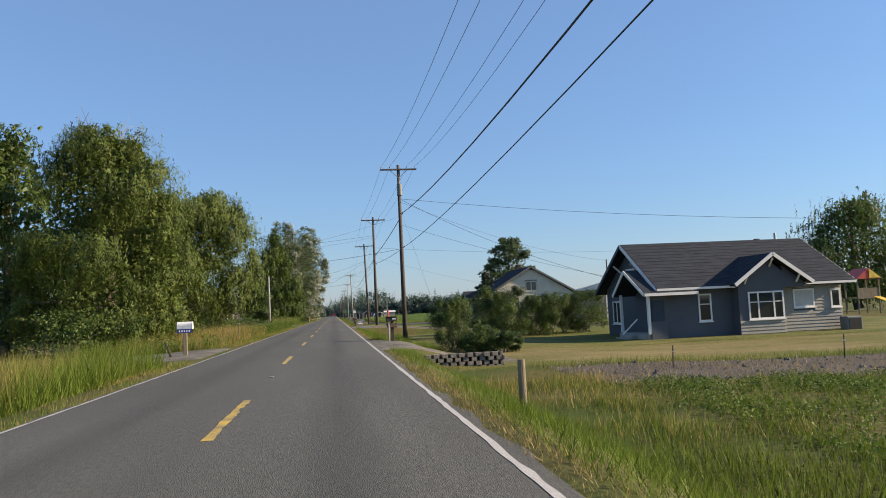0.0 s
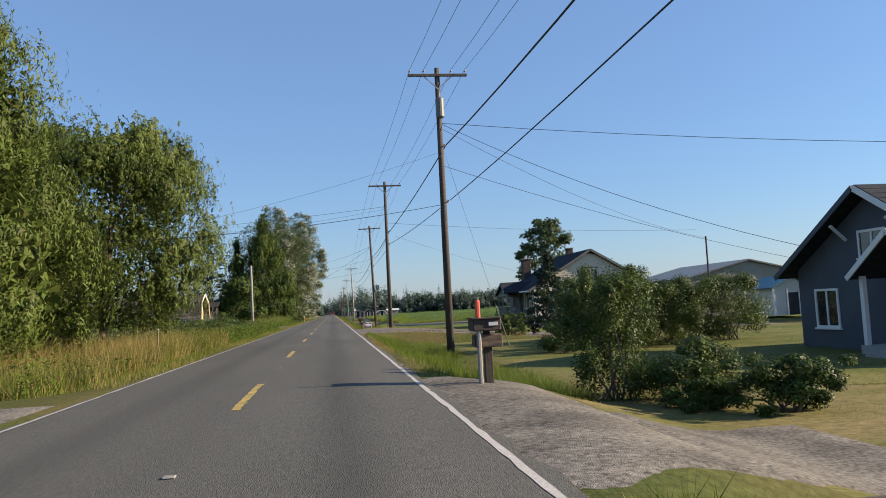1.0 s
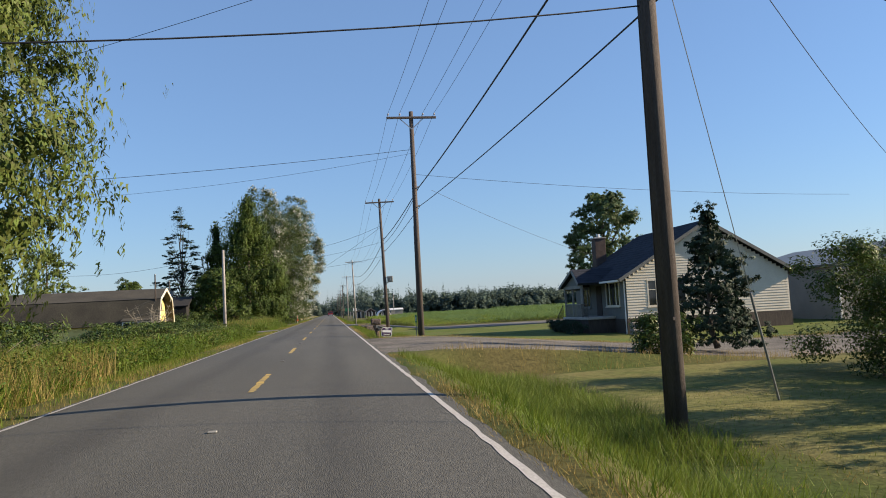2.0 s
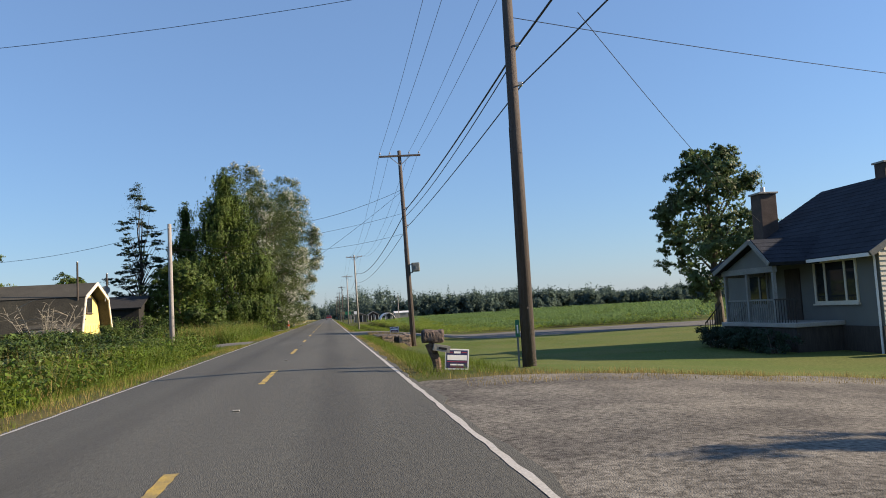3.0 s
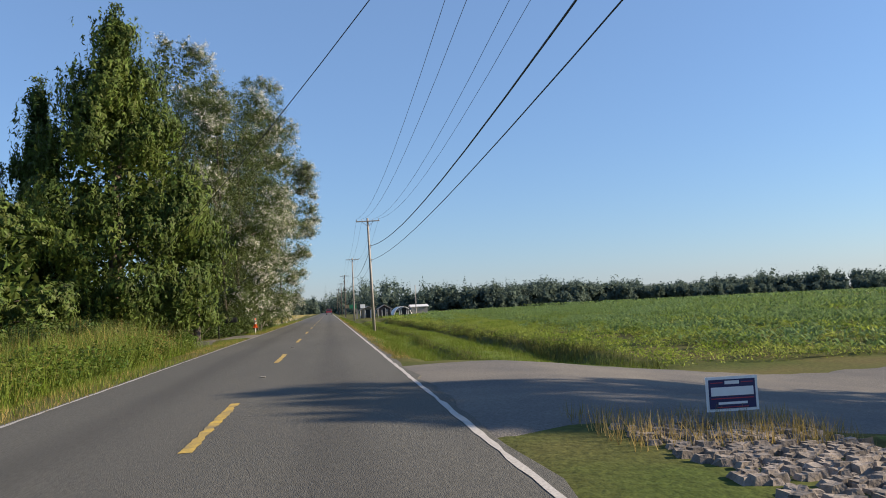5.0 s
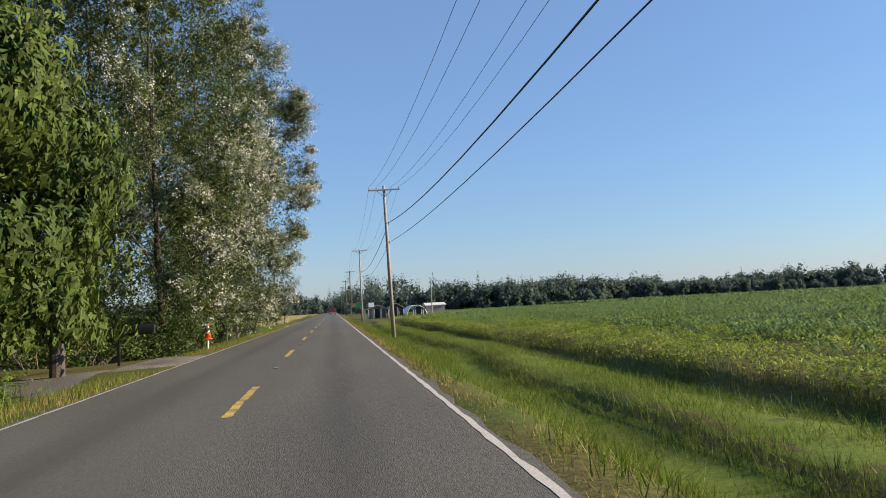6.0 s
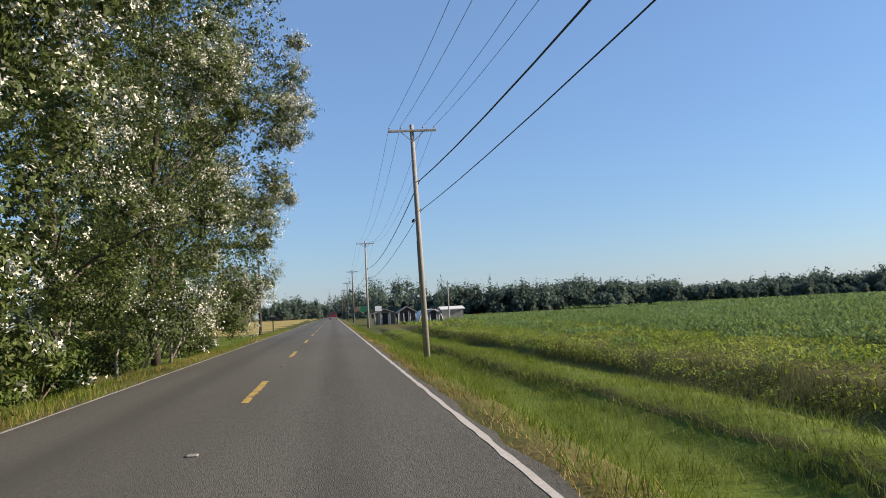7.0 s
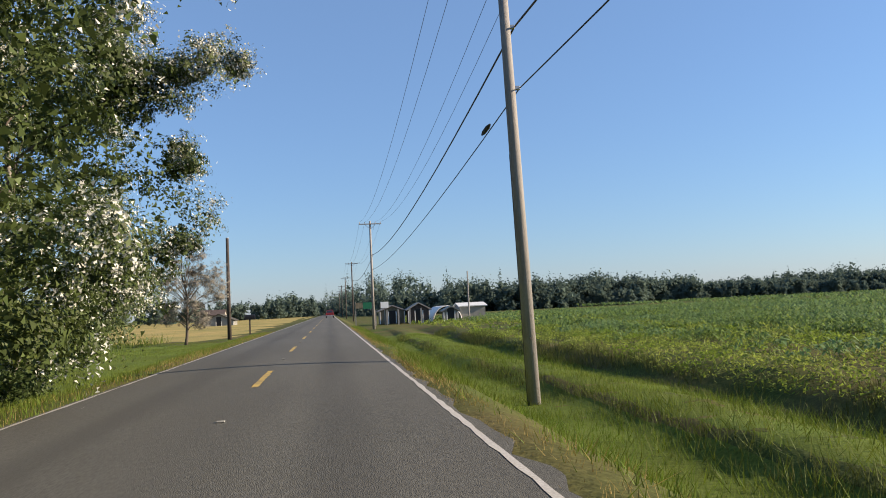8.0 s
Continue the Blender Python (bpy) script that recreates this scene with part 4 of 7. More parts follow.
# ---- trees beside the road ----
gz = lambda x, y: float(ground_z(x, y))
LEFT = -0.5
tree("willow_tree", (-11.7, 48, LEFT), 13.5, [(0.03, 5.2), (0.2, 5.9), (0.45, 5.4), (0.64, 4.6), (0.82, 3.5), (0.95, 2.3), (1.0, 1.2)], WILLOW_LEAF, "large weeping willow with dead twigs in its top", leaf=0.2, clumps=240, per=500, clump_r=0.85, radius=0.4, limbs=14, weep=1.9, seed=2, slim=0.34, bare=34, core=7000, boughs=84, core_r=0.7)
tree("willow_tree", (-20.0, 54, LEFT), 15.0, [(0.04, 4.0), (0.3, 4.4), (0.6, 4.0), (0.85, 2.9), (1.0, 1.2)], GREEN_LEAF, "dark green tree behind the roadside willow", leaf=0.3, clumps=110, per=260, clump_r=1.1, radius=0.4, limbs=8, weep=0.6, seed=3, slim=0.4, core=4000, boughs=40)
tree("willow_tree", (-10.2, 63, LEFT), 11.9, [(0.1, 3.2), (0.24, 4.6), (0.5, 5.8), (0.76, 5.2), (0.92, 3.7), (1.0, 1.9)], WILLOW_LEAF, "tall rounded willow with many bare inner stems", leaf=0.19, clumps=240, per=500, clump_r=0.95, radius=0.2, limbs=34, weep=0.7, seed=4, slim=0.42, lean=(0.6, 0), inner=0.4, core=5000, core_leaf=0.28, boughs=84, core_r=0.62)
tree("spruce_tree", (-18.6, 152, LEFT), 17.1, [(0.2, 4.0), (0.4, 3.4), (0.65, 2.2), (0.85, 1.2), (1.0, 0.25)], SPRUCE_LEAF, "dark spruce with open drooping branches", leaf=0.22, clumps=120, per=300, clump_r=0.85, radius=0.2, limbs=70, seed=5, slim=0.3, flat=0.28, inner=0.2, bark=SHADE_BARK, core=0, leader=10)
tree("round_tree", (-12.6, 142.5, LEFT), 7.5, [(0.04, 3.0), (0.4, 3.9), (0.75, 3.1), (1.0, 1.0)], GREEN_LEAF, "rounded dark green broadleaf tree", leaf=0.2, clumps=90, per=520, clump_r=0.85, radius=0.2, seed=6, core=3000, boughs=22)
tree("cypress_tree", (-9.7, 153.4, LEFT), 18.9, [(0.06, 4.8), (0.22, 5.7), (0.42, 5.2), (0.58, 4.0), (0.72, 2.5), (0.86, 0.95), (1.0, 0.15)], CEDAR_LEAF, "tall drooping dark green cypress", leaf=0.27, clumps=260, per=330, clump_r=0.85, radius=0.4, limbs=10, weep=1.5, seed=7, slim=0.42, leader=9, core=6000, core_leaf=0.42, boughs=90, core_r=0.66)
tree("cypress_tree", (-14.3, 155.4, LEFT), 15.4, [(0.05, 2.8), (0.35, 2.6), (0.6, 1.7), (0.85, 0.6), (1.0, 0.15)], CEDAR_LEAF, "slim dark green cypress", leaf=0.28, clumps=110, per=240, clump_r=0.8, radius=0.25, limbs=6, weep=1.2, seed=8, slim=0.4, leader=7, core=3000, boughs=40)
POPLARS = ((-6.2, 167.5, 18.6, 5.4), (-6.0, 177, 22.0, 5.7), (-5.7, 187, 21.5, 5.7), (-6.9, 197, 18.5, 5.0), (-9.8, 206, 15.5, 4.5), (-13.5, 181, 21.0, 5.5), (-9.6, 169.5, 22.4, 4.6))
for i, (px, py, ph, pr) in enumerate(POPLARS):
    low = (0.62, 0.62, 0.7, 0.86, 0.9, 0.5, 0.5)[i]
    wide = (1.05, 1.12, 1.12, 0.8, 0.85, 1.0, 1.05)[i]
    shape = [((0.06, 0.06, 0.05, 0.035, 0.03, 0.06, 0.1)[i], pr * low * 0.9), (0.16, pr * (low + 0.12)), (0.26, pr * (low + 0.3)), (0.42, pr * wide), (0.64, pr * wide), (0.82, pr * (0.88 if i != 2 else 1.02)), (0.94, pr * (0.58 if i not in (1, 2) else 0.8)), (1.0, pr * 0.3)]
    tree("white_poplar", (px, py, LEFT), ph, shape, POPLAR_LEAF, "white poplar whose leaves show silvery undersides", leaf=(0.115, 0.105, 0.125, 0.115, 0.11, 0.16, 0.14)[i], clumps=(210, 210, 230, 270, 220, 200, 200)[i], per=(500, 600, 520, 540, 480, 90, 190)[i], clump_r=0.95, inner=0.3, radius=0.17, limbs=16, bark=PALE_BARK if i in (3, 4) else SHADE_BARK, limb_bark=BARK, seed=20 + i, slim=0.68, tufts=(1700, 1400, 1400, 1700, 1200, 100, 800)[i], core=(26000, 30000, 26000, 22000, 12000, 6000, 8000)[i], core_leaf=(0.13, 0.11, 0.15, 0.14, 0.14, 0.24, 0.2)[i], core_r=(0.78, 0.78, 0.88, 0.86, 0.8, 0.7, 0.75)[i], reach=((), (), ((0.3, 190.5, 10.4),), ((-0.9, 197.2, 7.7), (-1.5, 197.0, 7.2)), (), (), ())[i], stems=(0, 2, 5, 6, 3, 0, 0)[i], boughs=(80, 90, 90, 80, 60, 0, 50)[i])
tree("round_tree", (-35.0, 150, LEFT), 12.4, [(0.1, 3.2), (0.4, 4.4), (0.75, 3.6), (1.0, 1.2)], WILLOW_LEAF, "pale green rounded tree beyond the barn", leaf=0.3, clumps=60, per=200, clump_r=1.2, radius=0.25, limbs=6, seed=14, core=1500)
tree("round_tree", (-24.5, 149, LEFT), 7.4, [(0.04, 3.2), (0.4, 3.9), (0.75, 3.0), (1.0, 1.0)], GREEN_LEAF, "dark rounded tree behind the low shed", leaf=0.26, clumps=60, per=230, clump_r=1.0, radius=0.2, limbs=5, seed=16, core=2500)
tree("bare_tree", (-8.3, 231, LEFT), 6.9, [(0.2, 1.7), (0.5, 2.9), (0.8, 2.2), (1.0, 0.6)], DEAD_TWIG, "small thin tree with sparse greyish twigs", leaf=0.14, clumps=110, per=420, clump_r=0.65, radius=0.1, limbs=60, seed=30, slim=0.18, core=0)
tree("round_tree", (29.2, 118, -0.9), 13.4, [(0.16, 1.9), (0.3, 3.8), (0.5, 4.3), (0.75, 3.5), (0.92, 2.0), (1.0, 0.7)], PALE_LEAF, "tall rounded pale green tree on the lawn", leaf=0.25, clumps=160, per=300, clump_r=0.85, radius=0.3, limbs=20, seed=9, core=2500, boughs=60)
tree("willow_tree", (58, 76, -0.9), 12.5, [(0.05, 6), (0.4, 7), (0.75, 5), (1.0, 1.5)], GREEN_LEAF, "broad dark willow behind the dark house", leaf=0.4, clumps=110, per=240, clump_r=1.6, radius=0.45, weep=2.5, seed=10, slim=0.35)
tree("spruce_tree", (15.6, 71, -0.8), 5.4, [(0.02, 2.0), (0.3, 1.7), (0.7, 0.9), (1.0, 0.1)], SPRUCE_LEAF, "small dark spruce beside the drive", leaf=0.17, clumps=80, per=260, clump_r=0.55, radius=0.1, limbs=10, seed=11, slim=0.35, flat=0.5, core=800, core_leaf=0.25)
# shrubs in front of the dark house and along its garden
for args in ((7.1, 37.4, 1.2, 1.15, 2.55, 41), (8.4, 36.3, 0.95, 0.85, 1.2, 42), (8.95, 34.3, 0.85, 0.8, 0.95, 43), (8.0, 35.2, 0.7, 0.6, 0.6, 45), (10.6, 52.0, 1.0, 1.0, 1.25, 44)):
    x_, y_, rx_, ry_, h_, s_ = args
    shrub((x_, y_, gz(x_, y_)), rx_, ry_, h_, SHRUB_LEAF, "leafy green shrub with bare stems below" if h_ > 2 else "low rounded green shrub", n=26000 if h_ > 2 else 13000, leaf=0.068, seed=s_)
for i, (x_, y_, r_, h_) in enumerate(((13.3, 54.5, 2.0, 3.5), (16.4, 57.5, 2.0, 2.8), (19.2, 58.5, 1.9, 2.5), (15.0, 60.5, 2.2, 3.1), (18.5, 61.5, 2.4, 2.6), (17.0, 55.0, 1.8, 2.9), (20.6, 57.0, 2.1, 3.1))):
    shrub((x_, y_, gz(x_, y_) - 0.02), r_, r_, h_ + 0.15, SHRUB_LEAF, "tall overgrown garden hedge shrub", n=25000, leaf=0.088, seed=60 + i, name="hedge_shrub")
for y_ in (91.2, 92.6, 94.0, 95.4):
    shrub((16.75, y_, gz(16.75, y_)), 0.6, 0.85, 0.85, SPRUCE_LEAF, "low dark shrub before the porch", n=3000, leaf=0.09, seed=int(y_ * 10))
shrub((12.4, 68.6, -0.85), 1.1, 1.1, 1.45, SHRUB_LEAF, "rounded shrub beside the cream house", n=4200, leaf=0.13, seed=70)
shrub((-11.0, 112, -0.5), 0.8, 0.8, 1.9, GREEN_LEAF, "dark leafy bush beside the barn", n=6000, leaf=0.1, seed=91)


def dead_shrub(base, height, seed):
    """A leafless grey shrub: forking branches that end in thin twigs."""
    rng = np.random.default_rng(seed)
    ob = thing("dead_shrub", base, "leafless grey shrub with a tangle of twigs", "shrub")
    b = Vector(base)
    twigs = bmesh.new()
    for _ in range(22):
        a, out = rng.uniform(0, math.tau), rng.uniform(0.5, 1.9)
        e = b + Vector((math.cos(a) * out, math.sin(a) * out, height * rng.uniform(0.55, 1.0)))
        mid = b.lerp(e, 0.5) + Vector((rng.normal(0, 0.15), rng.normal(0, 0.15), 0.2))
        part("branch", tube([b + Vector((rng.normal(0, 0.15), rng.normal(0, 0.15), 0)), mid, e], [0.045, 0.028, 0.01], 5), DEAD_TWIG, ob)
        for _ in range(12):
            s = mid.lerp(e, rng.uniform(0, 1))
            d = Vector((rng.normal(0, 0.4), rng.normal(0, 0.4), rng.uniform(-0.1, 0.5)))
            add_tube(twigs, [s, s + d * 0.6, s + d + Vector((0, 0, -0.08))], [0.014, 0.01, 0.004], 3)
    tagged(part("twigs", twigs, DEAD_TWIG, ob), kind="stuff")


dead_shrub((-12.5, 106.2, -0.55), 3.3, 5)
# hedge and brambles along the left
for i, (x_, y_, r_, h_) in enumerate(((-9, 160, 2.2, 2.2), (-7.6, 164, 2.0, 2.0), (-7.2, 168, 2.0, 1.7), (-7.0, 172, 1.9, 1.8), (-7.0, 176, 1.9, 1.7), (-7.2, 180, 1.9, 1.5), (-10, 150, 2.2, 2.0), (-12, 146, 2.2, 2.0), (-14, 134, 2.4, 1.7), (-9.6, 135, 1.6, 1.3), (-12, 104, 2.2, 1.7), (-13, 97, 2.5, 1.8), (-11, 90, 2.0, 1.4), (-14, 80, 2.5, 2.0), (-8.2, 161.5, 1.7, 1.9), (-6.3, 166.0, 1.6, 1.6), (-5.9, 170, 1.6, 1.5), (-5.9, 174.5, 1.6, 1.4), (-6.1, 179, 1.5, 1.3), (-6.8, 184, 1.5, 1.1), (-7.4, 88, 1.5, 1.0), (-7.2, 92, 1.5, 1.1), (-7.6, 96, 1.6, 1.1), (-7.0, 100, 1.5, 1.0), (-7.4, 104, 1.6, 1.1), (-9.4, 93, 1.8, 1.5), (-9.2, 98.5, 1.8, 1.6), (-9.6, 104, 1.8, 1.5), (-9.0, 109, 1.5, 1.3), (-12, 110, 1.8, 1.5), (-14.5, 113, 1.8, 1.6), (-13, 117, 1.7, 1.3), (-10.8, 113.5, 1.5, 1.1), (-8.5, 120, 1.6, 1.2), (-9, 126, 1.6, 1.3), (-8.2, 138, 1.6, 1.7), (-8.6, 142.5, 1.6, 1.7), (-8.4, 147, 1.4, 1.6), (-13.5, 159, 2.6, 3.4), (-11, 163, 2.4, 3.0), (-17, 157, 3.0, 3.6), (-20, 150, 3.2, 3.4), (-16, 147, 2.4, 2.6), (-13.5, 65, 2.4, 2.4), (-11.5, 75, 2.2, 2.0), (-14, 86, 2.2, 2.0), (-15, 58, 2.4, 2.4), (-14.2, 136.5, 1.9, 2.6), (-17.2, 136, 2.0, 2.5), (-20.5, 136, 2.2, 2.6), (-10.0, 43.5, 1.8, 2.1), (-12.0, 40.8, 2.2, 2.5))):
    shrub((x_, y_, -0.5), r_, r_ * 1.2, h_, SHRUB_LEAF, "dense green bramble and hedge growth", n=5000 if x_ > -10.5 else 2700, leaf=0.125 if x_ > -10.5 else 0.16, seed=80 + i, name="bramble_shrub")


# ---- distant woods ----
def woods(name, points, spread, height, n_trees, label, seed, conifer=0.0, leaf=1.1, per=160):
    """A far belt of trees: joined leaf clumps of many crowns along a line of points."""
    rng = np.random.default_rng(seed)
    pts = np.array(points, float)
    seg = np.linalg.norm(np.diff(pts, axis=0), axis=1)
    acc = np.concatenate([[0], np.cumsum(seg)])
    sets = []
    for _ in range(n_trees):
        d = rng.uniform(0, acc[-1])
        c = np.array([np.interp(d, acc, pts[:, 0]), np.interp(d, acc, pts[:, 1])]) + rng.normal(0, spread, 2)
        h = height * rng.uniform(0.72, 1.12) * (1 + 0.22 * math.sin(d * 0.05 + seed) + 0.12 * math.sin(d * 0.21))
        pointed = rng.random() < conifer
        r = h * (0.19 if pointed else 0.36) * rng.uniform(0.8, 1.2)
        u = rng.normal(0, 1, (per, 3))
        u /= np.linalg.norm(u, axis=1, keepdims=True)
        if pointed:
            t = 0.96 - 0.96 * np.sqrt(rng.random(per))
            tier = 1.0 - 0.45 * ((t * 9 + rng.random()) % 1.0)
            q = r * 1.3 * (1.02 - t) * tier * rng.random(per) ** 0.35
            a = rng.uniform(0, math.tau, per)
            p = np.stack([c[0] + np.cos(a) * q, c[1] + np.sin(a) * q, -0.8 + h * 1.1 * t], 1)
            out = np.stack([np.cos(a), np.sin(a), np.full(per, 0.5)], 1)
            sets.append(leaves(p, out, leaf * 0.8, rng, 0.6, 0.6))
            sets.append(leaves(p[: per // 4] * np.array([1, 1, 0.75]) + np.array([0, 0, -0.3]), u[: per // 4], leaf * 2.4, rng, 0.8))
        else:
            k = 10
            blobs = np.stack([rng.normal(0, r * 0.5, k), rng.normal(0, r * 0.5, k), rng.uniform(0.12, 0.82, k) * h], 1)
            br = r * rng.uniform(0.35, 0.7, k)
            i = rng.integers(0, k, per)
            p = blobs[i] + u * (br[i] * rng.random(per) ** 0.3)[:, None] + np.array([c[0], c[1], -0.8])
            p[:, 2] = np.maximum(p[:, 2], -0.7)
            sets.append(leaves(p, u + np.array([0, 0, 0.3]), leaf, rng, 0.9))
            m = per // 3
            q = blobs[i[:m]] * np.array([0.8, 0.8, 0.85]) + u[:m] * (br[i[:m]] * 0.6)[:, None] + np.array([c[0], c[1], -0.8])
            sets.append(leaves(q, u[:m], leaf * 2.4, rng, 1.0))
    ob = pieces(np.concatenate(sets), name, HAZED_LEAF)
    return tagged(ob, label, "woods", kind="stuff")


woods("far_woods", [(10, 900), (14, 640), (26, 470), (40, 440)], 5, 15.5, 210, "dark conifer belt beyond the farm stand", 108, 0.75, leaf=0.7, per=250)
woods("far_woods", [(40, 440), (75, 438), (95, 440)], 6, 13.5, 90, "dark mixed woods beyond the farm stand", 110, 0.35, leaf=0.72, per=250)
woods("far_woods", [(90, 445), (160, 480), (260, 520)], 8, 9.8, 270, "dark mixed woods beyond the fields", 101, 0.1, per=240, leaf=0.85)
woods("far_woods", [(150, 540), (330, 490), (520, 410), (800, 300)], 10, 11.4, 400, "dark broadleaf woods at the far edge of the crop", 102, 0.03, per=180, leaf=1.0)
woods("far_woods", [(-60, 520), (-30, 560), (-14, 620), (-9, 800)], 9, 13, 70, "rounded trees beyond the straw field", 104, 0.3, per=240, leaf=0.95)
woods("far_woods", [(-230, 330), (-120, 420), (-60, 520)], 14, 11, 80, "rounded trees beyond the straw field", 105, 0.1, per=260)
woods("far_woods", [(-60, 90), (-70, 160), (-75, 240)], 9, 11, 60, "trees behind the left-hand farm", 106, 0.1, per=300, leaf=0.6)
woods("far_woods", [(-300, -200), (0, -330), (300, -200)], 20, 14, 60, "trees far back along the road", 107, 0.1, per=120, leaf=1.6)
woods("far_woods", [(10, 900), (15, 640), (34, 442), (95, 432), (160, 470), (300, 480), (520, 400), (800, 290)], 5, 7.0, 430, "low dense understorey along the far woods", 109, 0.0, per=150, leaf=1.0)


# ---- utility poles and wires ----
def utility_pole(height, mat, label, arm=True, lamp_box=False, transformer=False, radius=0.17, clamps=()):
    ob = thing("utility_pole", (0, 0, 0), label, "utility pole", "poles along the road")
    bm = tube([(0, 0, -0.3), (0, 0, height * 0.5), (0, 0, height)], [radius, radius * 0.84, radius * 0.66], 14)
    part("shaft", bm, mat, ob, smooth=True)
    if arm:
        za = height - 0.36
        part("crossarm", box(-1.33, 1.33, -0.19, -0.09, za - 0.06, za + 0.06, bevel=0.012), GREY_WOOD if mat is GREY_WOOD else POLE_WOOD, ob)
        for s in (-1, 1):
            part("brace", beam((s * 0.62, -0.14, za - 0.06), (0, -0.13, za - 0.62), 0.02, 0.05), STEEL, ob)
        for x in (-1.24, -0.62, 0.62, 1.24):
            p = part("insulator", tube([(x, -0.14, za + 0.06), (x, -0.14, za + 0.14), (x, -0.14, za + 0.17), (x, -0.14, za + 0.24)], [0.012, 0.014, 0.055, 0.035], 8), PORCELAIN, ob)
    for z, x in zip(clamps, (0.24, 0.26)):
        part("cable_clamp", box(-0.05, x, -0.05, 0.05, z - 0.05, z + 0.05, bevel=0.01), STEEL, ob)
    if transformer:
        t = part("transformer", tube([(0.0, -0.36, height - 2.35), (0.0, -0.36, height - 2.3), (0.0, -0.36, height - 1.5), (0.0, -0.36, height - 1.42)], [0.15, 0.19, 0.19, 0.1], 14), GREY_BOX, ob, "grey can transformer", smooth=False)
        part("bushing", tube([(0, -0.36, height - 1.42), (0, -0.36, height - 1.2)], [0.04, 0.02], 8), PORCELAIN, t)
    if lamp_box:
        b = part("equipment_box", box(0.24, 0.72, -0.28, 0.16, 4.84, 5.4, bevel=0.03), GREY_BOX, ob, "grey metal equipment box")
        part("door", box(0.29, 0.67, -0.305, -0.28, 4.89, 5.35, bevel=0.01), GREY_BOX, b)
        part("latch", box(0.46, 0.5, -0.325, -0.305, 5.02, 5.22), STEEL, b)
        for z in (4.8, 5.3):
            part("bracket", box(0.1, 0.3, -0.05, 0.05, z - 0.03, z + 0.03), STEEL, b)
        part("conduit", tube([(0.0, -0.19, 0), (0.0, -0.17, 4.6), (0.24, -0.1, 4.86)], 0.02, 8), POLE_WOOD, ob)
    part("ground_wire", tube([(-radius, 0, 0), (-radius * 0.86, 0, height * 0.5)], 0.008, 5), DARK_WOOD, ob)
    part("number_tag", box(-0.025, 0.025, -radius - 0.008, -radius - 0.002, 1.75, 1.8), POLE_WOOD, ob)
    return ob


# x, y, base z, top z, lean in degrees, kind
POLES = [(6.2, -24.0, -0.85, 12.0, 0.0, "brown"), (6.38, 55.0, -0.9, 11.9, 0.0, "transformer"), (6.0, 84.0, -0.6, 11.75, 0.0, "brown"), (6.5, 113.9, -1.1, 11.5, -1.5, "box"), (6.25, 196.0, -1.42, 11.4, -1.3, "grey"), (6.4, 267.5, -0.8, 11.8, 0, "grey"), (6.3, 342, -0.8, 11.8, 0, "brown"), (6.4, 415, -0.8, 12.0, 0, "brown"), (6.4, 490, -0.8, 12.0, 0, "brown"), (6.4, 570, -0.8, 12.0, 0, "brown")]
TOPS = []
CABLE_Z = [(8.3, 7.6), (8.4, 5.9), (7.65, 6.65), (7.8, 6.7), (8.3, 6.7), (7.8, 6.1), (7.9, 6.2), (7.9, 6.2), (7.9, 6.2), (7.9, 6.2)]
for px, py, z0, z1, lean_, sort in POLES:
    h = z1 - z0
    p = utility_pole(h, GREY_WOOD if sort == "grey" else POLE_WOOD, {"grey": "pale weathered wooden utility pole with a crossarm", "box": "brown utility pole carrying a grey equipment box", "transformer": "brown utility pole with a small transformer"}.get(sort, "brown wooden utility pole with a crossarm"), lamp_box=sort == "box", transformer=sort == "transformer", clamps=[c - z0 for c in CABLE_Z[len(TOPS)]])
    p.matrix_basis = pose(px, py, z0, 0, lean_, 0)
    TOPS.append((px, py, z0, h, math.tan(radians(lean_))))


def span(a, b, sag, k=14):
    a, b = Vector(a), Vector(b)
    return [a.lerp(b, i / k) - Vector((0, 0, sag * 4 * (i / k) * (1 - i / k))) for i in range(k + 1)]


def wire(name, ends, r, label, sag=0.7, mat=CABLE, drop=None):
    pts = []
    for a, b in zip(ends, ends[1:]):
        s = span(a, b, sag * ((Vector(b) - Vector(a)).length / 75) ** 2 if drop is None else drop)
        pts += s if not pts else s[1:]
    return whole(name, tube(pts, r, 5), mat, label, "wire", "wires between the poles")


for x in (-1.24, -0.62, 0.62, 1.24):
    wire("power_line", [(px + x + lean_ * h, py - 0.14, z0 + h - 0.11) for px, py, z0, h, lean_ in TOPS], 0.009, "thin bare overhead power line", 1.9)
wire("overhead_cable", [(t[0] + 0.24 + t[4] * (c[0] - t[2]), t[1], c[0]) for t, c in zip(TOPS, CABLE_Z)], 0.028, "thick black overhead cable", 1.15)
wire("overhead_cable", [(t[0] + 0.26 + t[4] * (c[1] - t[2]), t[1], c[1]) for t, c in zip(TOPS, CABLE_Z)], 0.018, "black overhead telephone cable", 0.8)
whole("cable_splice", tube([(6.26, 199.4, 6.6), (6.26, 199.7, 6.59), (6.26, 200.3, 6.57), (6.26, 200.6, 6.56)], [0.03, 0.07, 0.07, 0.03], 8), RUBBER, "black splice case hanging on the telephone cable", "splice case")
A, B, C, D = (Vector((t[0], t[1], t[2])) for t in TOPS[1:5])
up = lambda v, z: (v.x, v.y, z)
wire("service_drop", [up(A, 9.4), (58, 37.6, 5.2)], 0.012, "service wire running over the garden", drop=1.2)
wire("service_drop", [up(A, 9.4), (19.3, 48.6, 2.8)], 0.011, "service wire running to the dark house", drop=0.5)
